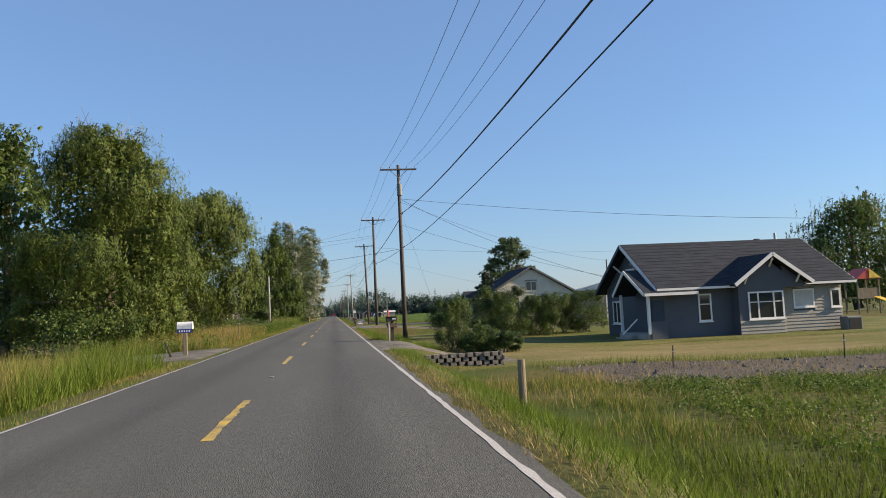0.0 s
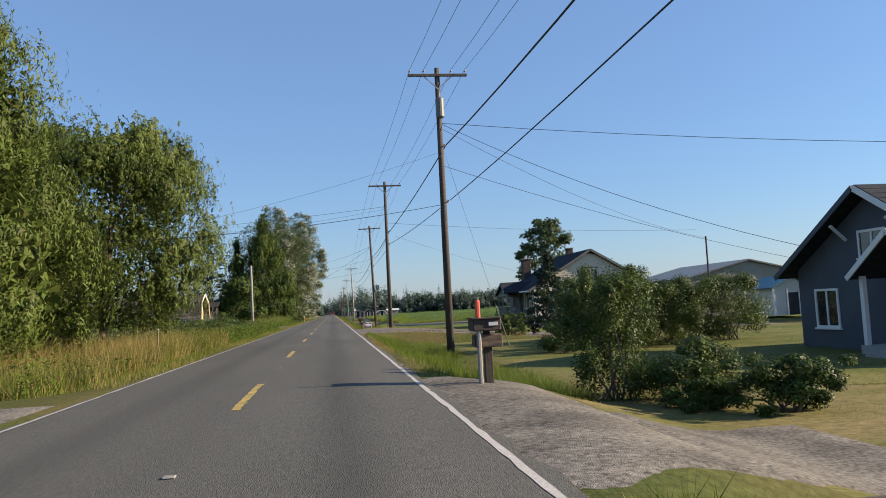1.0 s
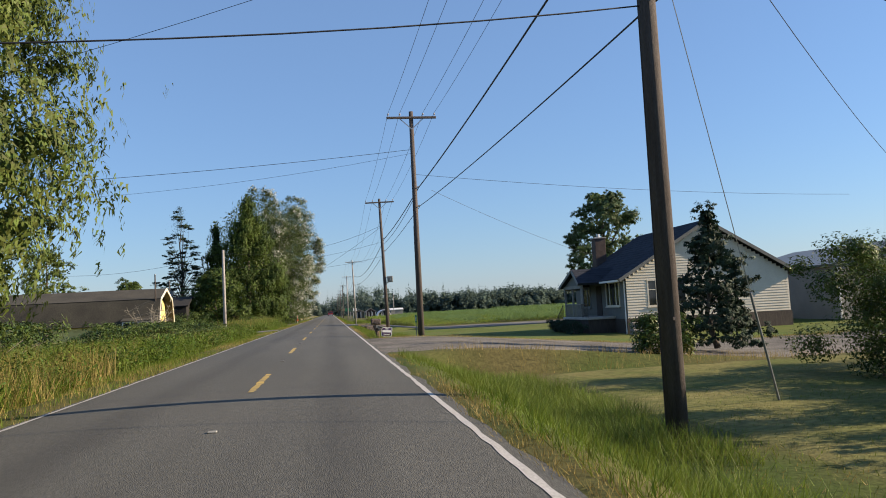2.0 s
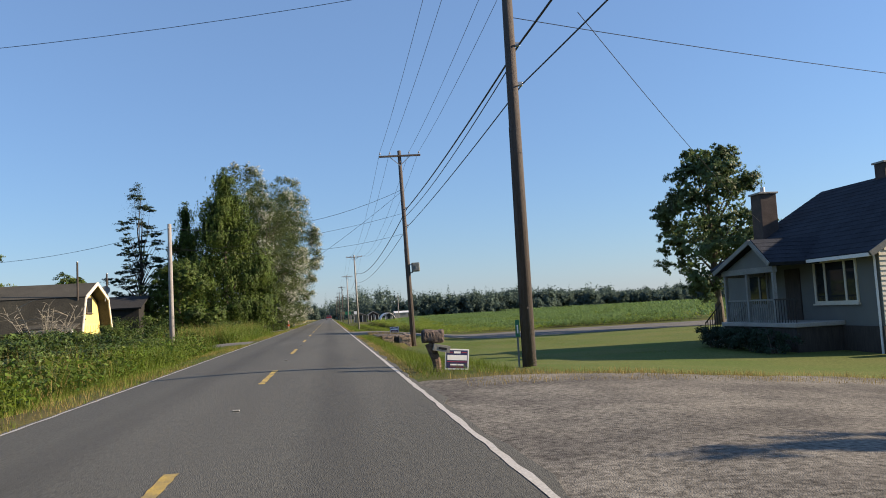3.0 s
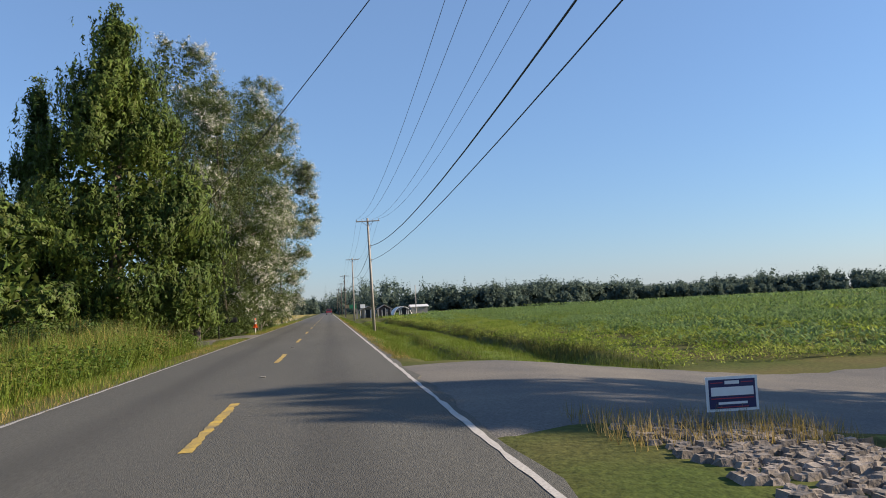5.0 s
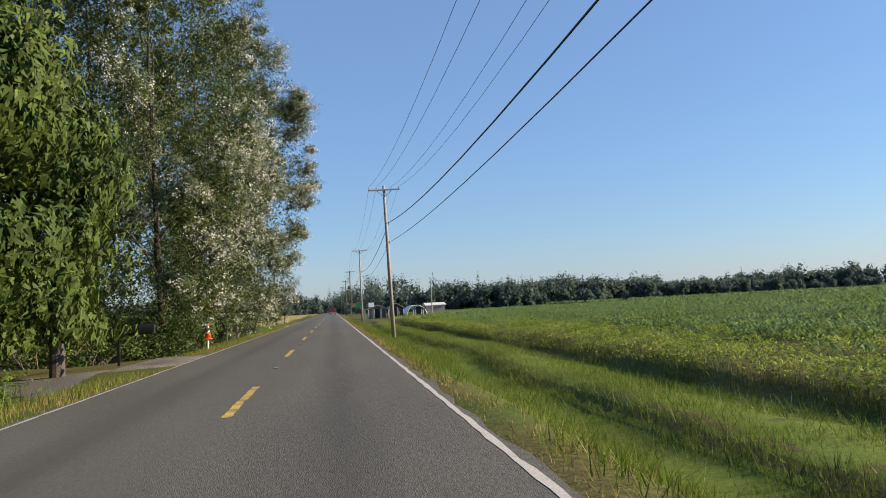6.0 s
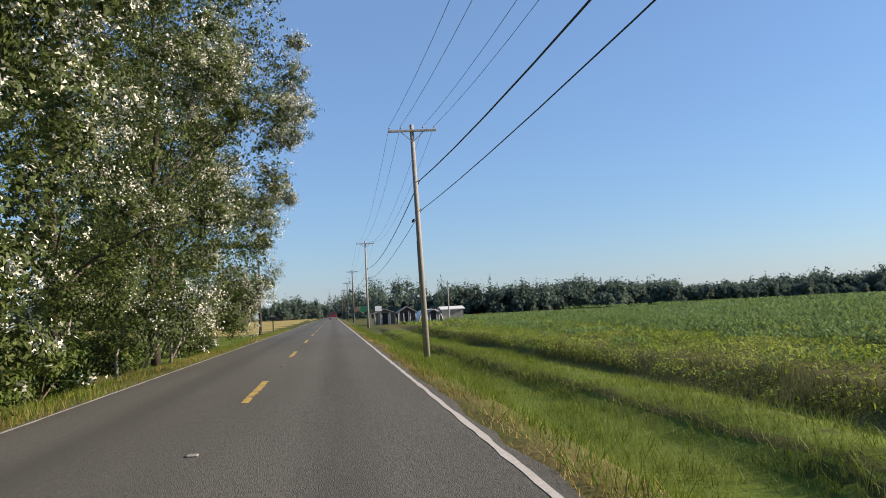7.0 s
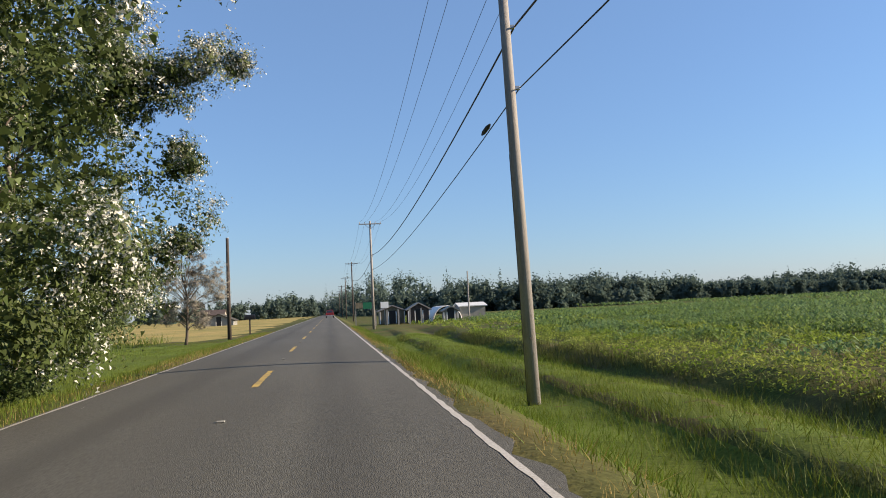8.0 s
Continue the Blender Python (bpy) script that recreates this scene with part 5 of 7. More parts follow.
wire("service_drop", [up(A, 9.2), (29.8, 76.5, 5.5)], 0.010, "service wire running to the garden pole", drop=0.7)
wire("service_drop", [up(A, 7.5), (25, 57.0, 2.6)], 0.010, "service wire running over the garden hedge", drop=0.3)
wire("service_drop", [up(A, 5.75), (-13, 52.0, 4.4)], 0.012, "service wire crossing the road into the willow", drop=0.5)
wire("service_drop", [up(A, 8.1), (-14, 62.0, 5.0)], 0.005, "service wire crossing the road into the willow", drop=0.6)
wire("service_drop", [up(B, 9.7), (-17, 82, 7.8)], 0.012, "service wire crossing the road", drop=0.2)
wire("service_drop", [up(B, 9.5), (-17, 87, 7.9)], 0.007, "service wire crossing the road", drop=0.5)
wire("service_drop", [up(B, 8.35), (36, 90.2, 7.4)], 0.010, "service wire running past the cream house", drop=0.3)
wire("service_drop", [(6.35, 80.0, 6.85), (20.7, 97.8, 4.4)], 0.008, "thin wire running from the cable to the cream house", drop=0.2)
wire("overhead_cable", [up(B, 7.15), (C.x - 0.1, C.y, 7.3)], 0.016, "black overhead cable between two poles", drop=0.3)
wire("service_drop", [(C.x - 0.25, C.y, 9.0), (-7.8, 113, 6.95), (-30, 124, 6.8)], 0.012, "service wire crossing the road to the pale pole", drop=1.05)
wire("service_drop", [(C.x - 0.2, C.y, 7.5), (-7.8, 113, 5.55)], 0.009, "service wire crossing the road to the pale pole", drop=0.42)
wire("service_drop", [(C.x - 0.2, C.y, 6.2), (-7.8, 113, 5.8)], 0.009, "service wire crossing the road to the pale pole", drop=0.75)
wire("service_drop", [(C.x - 0.25, C.y, 8.9), (-11, 158, 3.0)], 0.011, "service wire running into the trees across the road", drop=1.0)

q = thing("wooden_pole", (-7.8, 113, -0.5), "bare pale grey wooden pole in tall grass", "pole")
part("shaft", tube([(-7.8, 113, -0.6), (-7.8, 113, 3), (-7.8, 113, 7.2)], [0.15, 0.13, 0.11], 12), GREY_WOOD, q, smooth=True)
part("wire_hook", tube([(-7.8, 112.9, 6.9), (-7.8, 112.7, 6.95), (-7.8, 112.7, 7.0)], 0.015, 6), STEEL, q)
q = thing("wooden_pole", (-6.3, 237.8, -0.5), "dark bare wooden pole beside the road", "pole")
part("shaft", tube([(-6.3, 237.8, -0.6), (-6.3, 237.8, 3), (-6.3, 237.8, 7.3)], [0.16, 0.14, 0.11], 12), DARK_WOOD, q, smooth=True)
part("cap", tube([(-6.3, 237.8, 7.3), (-6.3, 237.8, 7.34)], 0.12, 10), STEEL, q)
for x, y, z in ((-15.0, 119.6, 5.7), (-15.3, 127.5, 5.4), (-14.0, 76, 6.6), (29.8, 76.5, 5.6)):
    q = thing("thin_pole", (x, y, -0.5), "thin dark pole beside the farm buildings", "pole")
    part("shaft", tube([(x, y, -0.6), (x, y, z)], [0.08, 0.06], 8), DARK_WOOD, q)
    part("cap", tube([(x, y, z), (x, y, z + 0.04)], 0.07, 8), STEEL, q)


# ---- houses ----
def window(parent, corner, u, width, height, out, bars=(), mat=WHITE_PAINT, pane_mat=DARK_GLASS, sill=True, rail=False):
    """A window on a wall: corner is its lower left corner on the wall's face, u runs along the wall, out away from it."""
    u, out, c, zz = Vector(u), Vector(out), Vector(corner), Vector((0, 0, 1))
    bm = bmesh.new()
    t = 0.09

    def bar(a0, a1, b0, b1, d0, d1, target):
        add_prism(target, [c + u * a0 + zz * b0 + out * d0, c + u * a1 + zz * b0 + out * d0, c + u * a1 + zz * b1 + out * d0, c + u * a0 + zz * b1 + out * d0], out * (d1 - d0))

    bar(-t, 0, -t, height + t, -0.03, 0.05, bm)
    bar(width, width + t, -t, height + t, -0.03, 0.05, bm)
    bar(0, width, height, height + t, -0.03, 0.05, bm)
    bar(0, width, -t, 0, -0.03, 0.05, bm)
    w = part("window", bm, mat, parent)
    edges = [0, *[b * width for b in bars], width]
    for b in edges[1:-1]:
        m = bmesh.new()
        bar(b - 0.045, b + 0.045, 0, height, -0.03, 0.035, m)
        part("mullion", m, mat, w)
    for a, b in zip(edges, edges[1:]):
        m = bmesh.new()
        bar(a, b, 0, height, -0.03, 0.006, m)
        part("pane", m, pane_mat, w)
        if rail:
            m = bmesh.new()
            bar(a, b, height * 0.62, height * 0.62 + 0.05, 0.008, 0.03, m)
            part("sash_rail", m, mat, w)
    if sill:
        m = bmesh.new()
        bar(-t - 0.05, width + t + 0.05, -t - 0.06, -t, -0.03, 0.11, m)
        part("sill", m, mat, w)
    return w


def boards(parent, start, u, length, z0, z1, out, mat, pitch=0.19, name="siding_board", trim=None):
    """Lapped boards up a wall; trim(z) gives where each starts and ends along the wall."""
    u, out, s = Vector(u), Vector(out), Vector(start)
    z = z0
    while z < z1 - 0.02:
        top = min(z + pitch + 0.015, z1)
        for a, b in (trim(z) if trim else [(0, length)]):
            if b - a > 0.05:
                p = s + u * a
                q_ = s + u * b
                bm = bmesh.new()
                outline = [p + Vector((0, 0, z)) + out * 0.005, p + Vector((0, 0, z)) + out * 0.045, p + Vector((0, 0, top)) + out * 0.012, p + Vector((0, 0, top)) + out * 0.005]
                add_prism(bm, outline, q_ - p)
                part(name, bm, mat, parent)
        z += pitch


def slab_roof(name, p, mat, parent, thick=0.14, label=""):
    """A sloping roof slab over four eave and ridge points."""
    a, b, c, d = (Vector(v) for v in p)
    n = (b - a).cross(d - a).normalized()
    if n.z < 0:
        n = -n
    return part(name, prism([a, b, c, d], n * thick), mat, parent, label)


def courses(parent, p, mat, rows=14, lift=0.146):
    """Raised shingle courses on a slab with eave a-b and ridge d-c."""
    a, b, c, d = (Vector(v) for v in p)
    n = (b - a).cross(d - a).normalized()
    if n.z < 0:
        n = -n
    bm = bmesh.new()
    for i in range(rows):
        f, g = i / rows, (i + 1) / rows + 0.004
        l0, r0, r1, l1 = a.lerp(d, f), b.lerp(c, f), b.lerp(c, min(g, 1)), a.lerp(d, min(g, 1))
        add_prism(bm, [l0 + n * lift, r0 + n * lift, r1 + n * (lift - 0.012), l1 + n * (lift - 0.012)], n * 0.014)
    part("shingle_course", bm, mat, parent)


def dark_house():
    G = -1.2
    x0, x1, y0, y1 = 19.95, 31.0, 41.3, 50.3
    yr, zr, ze = 45.8, 4.6, 1.95
    h = thing("house", (x0, y0, G), "dark slate grey wooden bungalow with white trim", "house")
    bm = prism([(x0, y0, G), (x0, y1, G), (x0, y1, ze), (x0, yr, zr - 0.12), (x0, y0, ze)], (x1 - x0, 0, 0))
    part("wall", bm, SLATE_PAINT, h)
    oh = 0.55
    zs = ze - 0.28
    south = [(x0 - 0.65, y0 - oh, zs), (x1 + 0.6, y0 - oh, zs), (x1 + 0.6, yr, zr), (x0 - 0.65, yr, zr)]
    north = [(x0 - 0.65, y1 + oh, zs), (x1 + 0.6, y1 + oh, zs), (x1 + 0.6, yr, zr), (x0 - 0.65, yr, zr)]
    r = slab_roof("roof", south, SHINGLE, h)
    courses(r, south, SHINGLE)
    r2 = slab_roof("roof", north, SHINGLE, h)
    part("gutter", beam((x0 - 0.65, y0 - oh - 0.06, zs + 0.05), (24.0, y0 - oh - 0.06, zs + 0.05), 0.1, 0.13), WHITE_PAINT, h)
    part("gutter", beam((28.3, y0 - oh - 0.06, zs + 0.05), (x1 + 0.6, y0 - oh - 0.06, zs + 0.05), 0.1, 0.13), WHITE_PAINT, h)
    for x in (x0 - 0.68, x1 + 0.63):
        for ye in (y0 - oh, y1 + oh):
            part("barge_board", beam((x, ye, zs + 0.03), (x, yr, zr + 0.03), 0.05, 0.2), WHITE_PAINT if ye < yr else SLATE_PAINT, h)
    for y, z in ((42.6, 2.35), (44.4, 3.4), (47.2, 3.4)):
        part("eave_bracket", beam((x0 - 0.62, y, z + 0.05), (x0 - 0.02, y, z - 0.5), 0.09, 0.09), WHITE_PAINT, h)
    # bay with its own gable
    bx0, bx1, by = 24.1, 28.4, 40.55
    bm = prism([(bx0, by, G), (26.9, by, G), (26.9, by, 2.45), (26.1, by, 3.15), (bx0, by, 1.9)], (0, y0 - by + 0.02, 0))
    part("bay_wall", bm, SLATE_PAINT, h)
    part("gable_wall", prism([(26.9, by + 0.02, 1.55), (28.3, by + 0.02, 1.55), (28.3, by + 0.02, 1.75), (26.9, by + 0.02, 2.8)], (0, y0 - by, 0)), SLATE_PAINT, h)
    apex = (26.1, by - 0.45, 3.42)
    apex_b = (26.1, 44.4, 3.42)
    for ex in (23.7, 28.5):
        p = [(ex, by - 0.45, 1.72), (ex, 42.2, 1.72), apex_b, apex]
        rr = slab_roof("bay_roof", p, SHINGLE, h)
        part("barge_board", beam((ex, by - 0.48, 1.78), (26.1, by - 0.48, 3.48), 0.05, 0.2), WHITE_PAINT, h)
    for x, z in ((24.5, 2.15), (26.1, 3.1), (27.7, 2.15)):
        part("eave_bracket", beam((x, by - 0.42, z + 0.12), (x, by - 0.02, z - 0.32), 0.08, 0.08), WHITE_PAINT, h)
    boards(h, (bx0, by, 0), (1, 0, 0), 2.8, G, -0.25, (0, -1, 0), PALE_SIDING)
    boards(h, (26.95, y0, 0), (1, 0, 0), 4.05, G, 1.6, (0, -1, 0), PALE_SIDING, trim=lambda z: [(0, 4.05)] if z < 0.1 or z > 1.4 else [(0, 0.95), (2.3, 4.05)])
    window(h, (24.75, by, -0.12), (1, 0, 0), 2.0, 1.4, (0, -1, 0), bars=(0.26, 0.74), rail=True)
    window(h, (22.1, y0, -0.1), (1, 0, 0), 0.62, 1.4, (0, -1, 0), rail=True)
    window(h, (28.0, y0, 0.42), (1, 0, 0), 1.15, 0.9, (0, -1, 0), pane_mat=CURTAIN)
    window(h, (30.35, y0 - 0.045, 0.35), (1, 0, 0), 0.45, 0.9, (0, -1, 0))
    # porch on the road side
    px0 = 18.8
    zb = 1.45
    roof_s = [(px0 - 0.3, 40.6, zb), (x0 + 1.75, 40.6, zb), (x0 + 1.75, 43.4, 2.85), (px0 - 0.3, 43.4, 2.85)]
    roof_n = [(px0 - 0.3, 45.4, zb), (x0, 45.4, zb), (x0, 43.4, 2.85), (px0 - 0.3, 43.4, 2.85)]
    slab_roof("porch_roof", roof_s, SHINGLE, h)
    slab_roof("porch_roof", roof_n, SHINGLE, h)
    for ye in (40.6, 45.4):
        part("barge_board", beam((px0 - 0.33, ye, zb + 0.03), (px0 - 0.33, 43.4, 2.9), 0.05, 0.18), WHITE_PAINT, h)
    part("porch_fascia", beam((px0 - 0.3, 40.54, zb + 0.02), (x0 + 1.75, 40.54, zb + 0.02), 0.06, 0.16), WHITE_PAINT, h)
    part("porch_floor", box(px0, x0, 41.14, 45.4, G, G + 0.45), CONCRETE, h)
    for i in range(3):
        part("step", box(px0 - 0.32 * (i + 1), px0 - 0.32 * i, 42.6, 44.4, G, G + 0.36 - 0.12 * i), CONCRETE, h)
    part("porch_half_wall", box(px0 + 0.2, x0, 41.0, 41.14, G, -0.05), SLATE_PAINT, h)
    part("porch_header", box(px0 + 0.2, x0, 41.0, 41.14, 1.15, zb + 0.15), SLATE_PAINT, h)
    for y in (41.1, 45.2):
        part("porch_post", box(px0 + 0.05, px0 + 0.19, y - 0.09, y + 0.09, G + 0.45, zb + 0.1), WHITE_PAINT, h)
    part("handrail", beam((px0 - 0.95, 42.5, -0.75), (px0, 42.5, 0.1), 0.06, 0.06), WHITE_PAINT, h)
    part("door", box(x0 - 0.05, x0 - 0.004, 43.0, 43.95, G + 0.45, G + 2.5), SLATE_PAINT, h)
    window(h, (x0, 49.2, -0.2), (0, -1, 0), 1.2, 1.3, (-1, 0, 0), bars=(0.5,))
    window(h, (x0, 46.5, 2.3), (0, -1, 0), 1.2, 0.8, (-1, 0, 0), bars=(0.5,))
    part("chimney", box(28.9, 29.2, 46.4, 46.7, 4.1, 4.85, bevel=0.02), BRICK, h)
    part("flue", tube([(30.4, 46.6, 4.1), (30.4, 46.6, 5.2)], 0.09, 10), STEEL, h)
    ac = thing("heat_pump", (30.9, 40.4, G), "dark outdoor heat pump unit beside the house", "heat pump")
    part("casing", box(30.4, 31.35, 40.1, 40.8, G, G + 0.9, bevel=0.04), GREY_BOX, ac)
    part("grille", box(30.5, 31.25, 40.07, 40.1, G + 0.12, G + 0.8), BLACK_METAL, ac)


dark_house()


def cream_house():
    G = -1.25
    x0, x1, y0, y1 = 19.4, 30.3, 89.0, 98.7
    xr, zr, ze = 24.85, 5.75, 2.3
    h = thing("house", (x0, y0, G), "cream-sided house with a steep grey shingle roof", "house")
    part("wall", prism([(x0, y0, G), (x1, y0, G), (x1, y0, ze), (xr, y0, zr - 0.15), (x0, y0, ze)], (0, y1 - y0, 0)), STUCCO, h)
    oh = 0.55
    zs = ze - 0.05
    west = [(x0 - oh, y0 - 0.35, zs), (x0 - oh, y1 + 0.4, zs), (xr, y1 + 0.4, zr), (xr, y0 - 0.35, zr)]
    east = [(x1 + oh, y0 - 0.35, zs), (x1 + oh, y1 + 0.4, zs), (xr, y1 + 0.4, zr), (xr, y0 - 0.35, zr)]
    r = slab_roof("roof", west, SHINGLE_BLUE, h)
    courses(r, west, SHINGLE_BLUE, rows=18)
    slab_roof("roof", east, SHINGLE_BLUE, h)
    part("gutter", beam((x0 - oh - 0.05, y0 - 0.35, zs + 0.04), (x0 - oh - 0.05, 91.9, zs + 0.04), 0.1, 0.12), WHITE_PAINT, h)
    part("downpipe", tube([(x0 - 0.08, y0 + 0.08, G), (x0 - 0.08, y0 + 0.08, zs), (x0 - oh, y0, zs + 0.05)], 0.04, 8), WHITE_PAINT, h)
    for xe in (x0 - oh, x1 + oh):
        part("barge_board", beam((xe, y0 - 0.38, zs + 0.05), (xr, y0 - 0.38, zr + 0.05), 0.05, 0.2), STUCCO, h)

    def cut(z):
        f = max(0.0, (z - ze) / (zr - 0.15 - ze))
        a, b = 0.02 + f * (xr - x0), (x1 - x0) - f * (x1 - xr) - 0.02
        holes = []
        if 0.55 < z < 2.25:
            holes = [(1.35, 3.95)]
        if 2.9 < z < 4.1:
            holes = [(xr - x0 - 0.75, xr - x0 + 0.75)]
        out = [(a, b)]
        for c, d in holes:
            out = [(a, c), (d, b)]
        return out

    boards(h, (x0, y0, 0), (1, 0, 0), x1 - x0, -0.05, zr - 0.3, (0, -1, 0), CREAM_SIDING, pitch=0.165, trim=cut)
    window(h, (x0 + 1.45, y0, 0.7), (1, 0, 0), 2.4, 1.5, (0, -1, 0), bars=(0.22, 0.78), mat=CREAM_SIDING, rail=True)
    window(h, (xr - 0.6, y0, 3.0), (1, 0, 0), 1.2, 1.0, (0, -1, 0), bars=(0.5,), mat=CREAM_SIDING)
    window(h, (x0, 92.35, 0.8), (0, -1, 0), 2.2, 1.4, (-1, 0, 0), bars=(0.25, 0.75), mat=CREAM_SIDING)
    part("door", box(x0 - 0.05, x0 - 0.004, 93.3, 94.25, 0.1, 2.1), DARK_WOOD, h)
    part("plinth", box(x0 - 0.06, x1 + 0.06, y0 - 0.06, y1 + 0.06, G, -0.08), DARK_WOOD, h)
    # open porch under a small gable
    pf, yr2, zr2 = 17.35, 93.2, 3.15
    gable = prism([(pf + 0.25, 92.3, 2.22), (pf + 0.25, 95.8, 2.12), (pf + 0.25, yr2, zr2 - 0.12)], (0.12, 0, 0))
    part("gable_wall", gable, STUCCO, h)
    for eave in ((92.0, 2.2), (96.1, 2.05)):
        p = [(pf, eave[0], eave[1]), (x0 + 0.3, eave[0], eave[1]), (21.3, yr2, zr2), (pf, yr2, zr2)]
        rr = slab_roof("porch_roof", p, SHINGLE_BLUE, h)
        courses(rr, p, SHINGLE_BLUE, rows=6)
        part("barge_board", beam((pf - 0.03, eave[0], eave[1] + 0.05), (pf - 0.03, yr2, zr2 + 0.05), 0.05, 0.17), GREY_TRIM, h)
    part("porch_beam", box(pf + 0.22, pf + 0.4, 92.2, 95.9, 1.98, 2.2), GREY_TRIM, h)
    part("porch_beam", box(pf + 0.4, x0, 95.72, 95.9, 1.9, 2.1), GREY_TRIM, h)
    for y in (92.3, 94.1, 95.75):
        part("porch_post", box(pf + 0.25, pf + 0.37, y - 0.06, y + 0.06, 0.1, 2.0), GREY_TRIM, h)
    part("porch", box(pf + 0.1, x0, 90.9, 96.0, -0.06, 0.1, bevel=0.02), CONCRETE, h)
    # Dark block that closes the space below the porch floor.
    part("porch_block", box(pf + 0.2, x0, 91.0, 95.9, G, -0.064), DARK_WOOD, h, "dark block under the porch")
    for y_a, y_b in ((92.36, 94.04), (94.16, 95.69)):
        rl = part("porch_railing", beam((pf + 0.31, y_a, 0.95), (pf + 0.31, y_b, 0.95), 0.06, 0.06), GREY_TRIM, h)
        n = int((y_b - y_a) / 0.15)
        for k in range(1, n):
            part("baluster", beam((pf + 0.31, y_a + (y_b - y_a) * k / n, 0.1), (pf + 0.31, y_a + (y_b - y_a) * k / n, 0.93), 0.035, 0.035), GREY_TRIM, rl)
    rl = part("porch_railing", beam((pf + 0.2, 90.95, 0.95), (pf + 0.2, 92.2, 0.95), 0.05, 0.05), BLACK_METAL, h, "black iron porch railing")
    for k in range(8):
        part("baluster", beam((pf + 0.2, 90.95 + k * 0.17, 0.1), (pf + 0.2, 90.95 + k * 0.17, 0.94), 0.022, 0.022), BLACK_METAL, rl)
    for k in range(7):
        part("step", box(pf + 0.15, pf + 1.4, 96.0 + 0.28 * k, 96.0 + 0.28 * (k + 1), G, -0.08 - 0.16 * k), CONCRETE, h)
    for x in (pf + 0.15, pf + 1.4):
        rl = part("stair_railing", beam((x, 96.0, 0.9), (x, 97.45, 0.05), 0.04, 0.04), BLACK_METAL, h, "black iron stair railing")
        for k in range(8):
            f = k / 7
            part("baluster", beam((x, 96.0 + 1.45 * f, 0.0 - 0.85 * f), (x, 96.0 + 1.45 * f, 0.9 - 0.85 * f), 0.025, 0.025), BLACK_METAL, rl)
    window(h, (x0, 97.0, 0.75), (0, -1, 0), 1.4, 1.3, (-1, 0, 0), bars=(0.62,), mat=GREY_TRIM)
    ch = part("chimney", box(20.85, 21.65, 97.9, 98.7, 1.5, 5.7, bevel=0.02), BRICK, h, "dark brick chimney")
    part("chimney_cap", box(20.78, 21.72, 97.83, 98.77, 5.7, 5.78, bevel=0.01), CONCRETE, ch)
    part("chimney_pot", tube([(21.25, 98.3, 5.78), (21.25, 98.3, 6.05)], 0.11, 10), STEEL, ch)
    ch = part("chimney", box(24.55, 25.15, 94.6, 95.2, 5.3, 6.4, bevel=0.02), BRICK, h, "small brick ridge chimney")
    part("chimney_cap", box(24.48, 25.22, 94.53, 95.27, 6.4, 6.48, bevel=0.01), CONCRETE, ch)
    # stacked stone planter at the corner
    w = thing("stone_planter", (20.6, 88.3, G), "low stacked field-stone planter wall", "planter")
    rng = np.random.default_rng(9)
    shared = []
    for k in range(6):
        bm = box(-0.5, 0.5, -0.5, 0.5, -0.5, 0.5, bevel=0.12)
        for v in bm.verts:
            v.co += Vector(rng.normal(0, 0.05, 3))
        me = bpy.data.meshes.new("stone")
        bm.to_mesh(me)
        bm.free()
        me.materials.append(STONE)
        shared.append(me)
    for row in range(8):
        x = 19.3
        end = 22.4 - 0.18 * row
        while x < end:
            l = rng.uniform(0.2, 0.45)
            o = new("stone", shared[rng.integers(6)])
            o.parent = w
            o.matrix_parent_inverse = WORLD_OF[w].inverted()
            o.location = (x + l / 2, 88.35 + rng.normal(0, 0.03), G + 0.06 + row * 0.12)
            o.scale = (l * 1.02, 0.5, 0.125)
            x += l


cream_house()


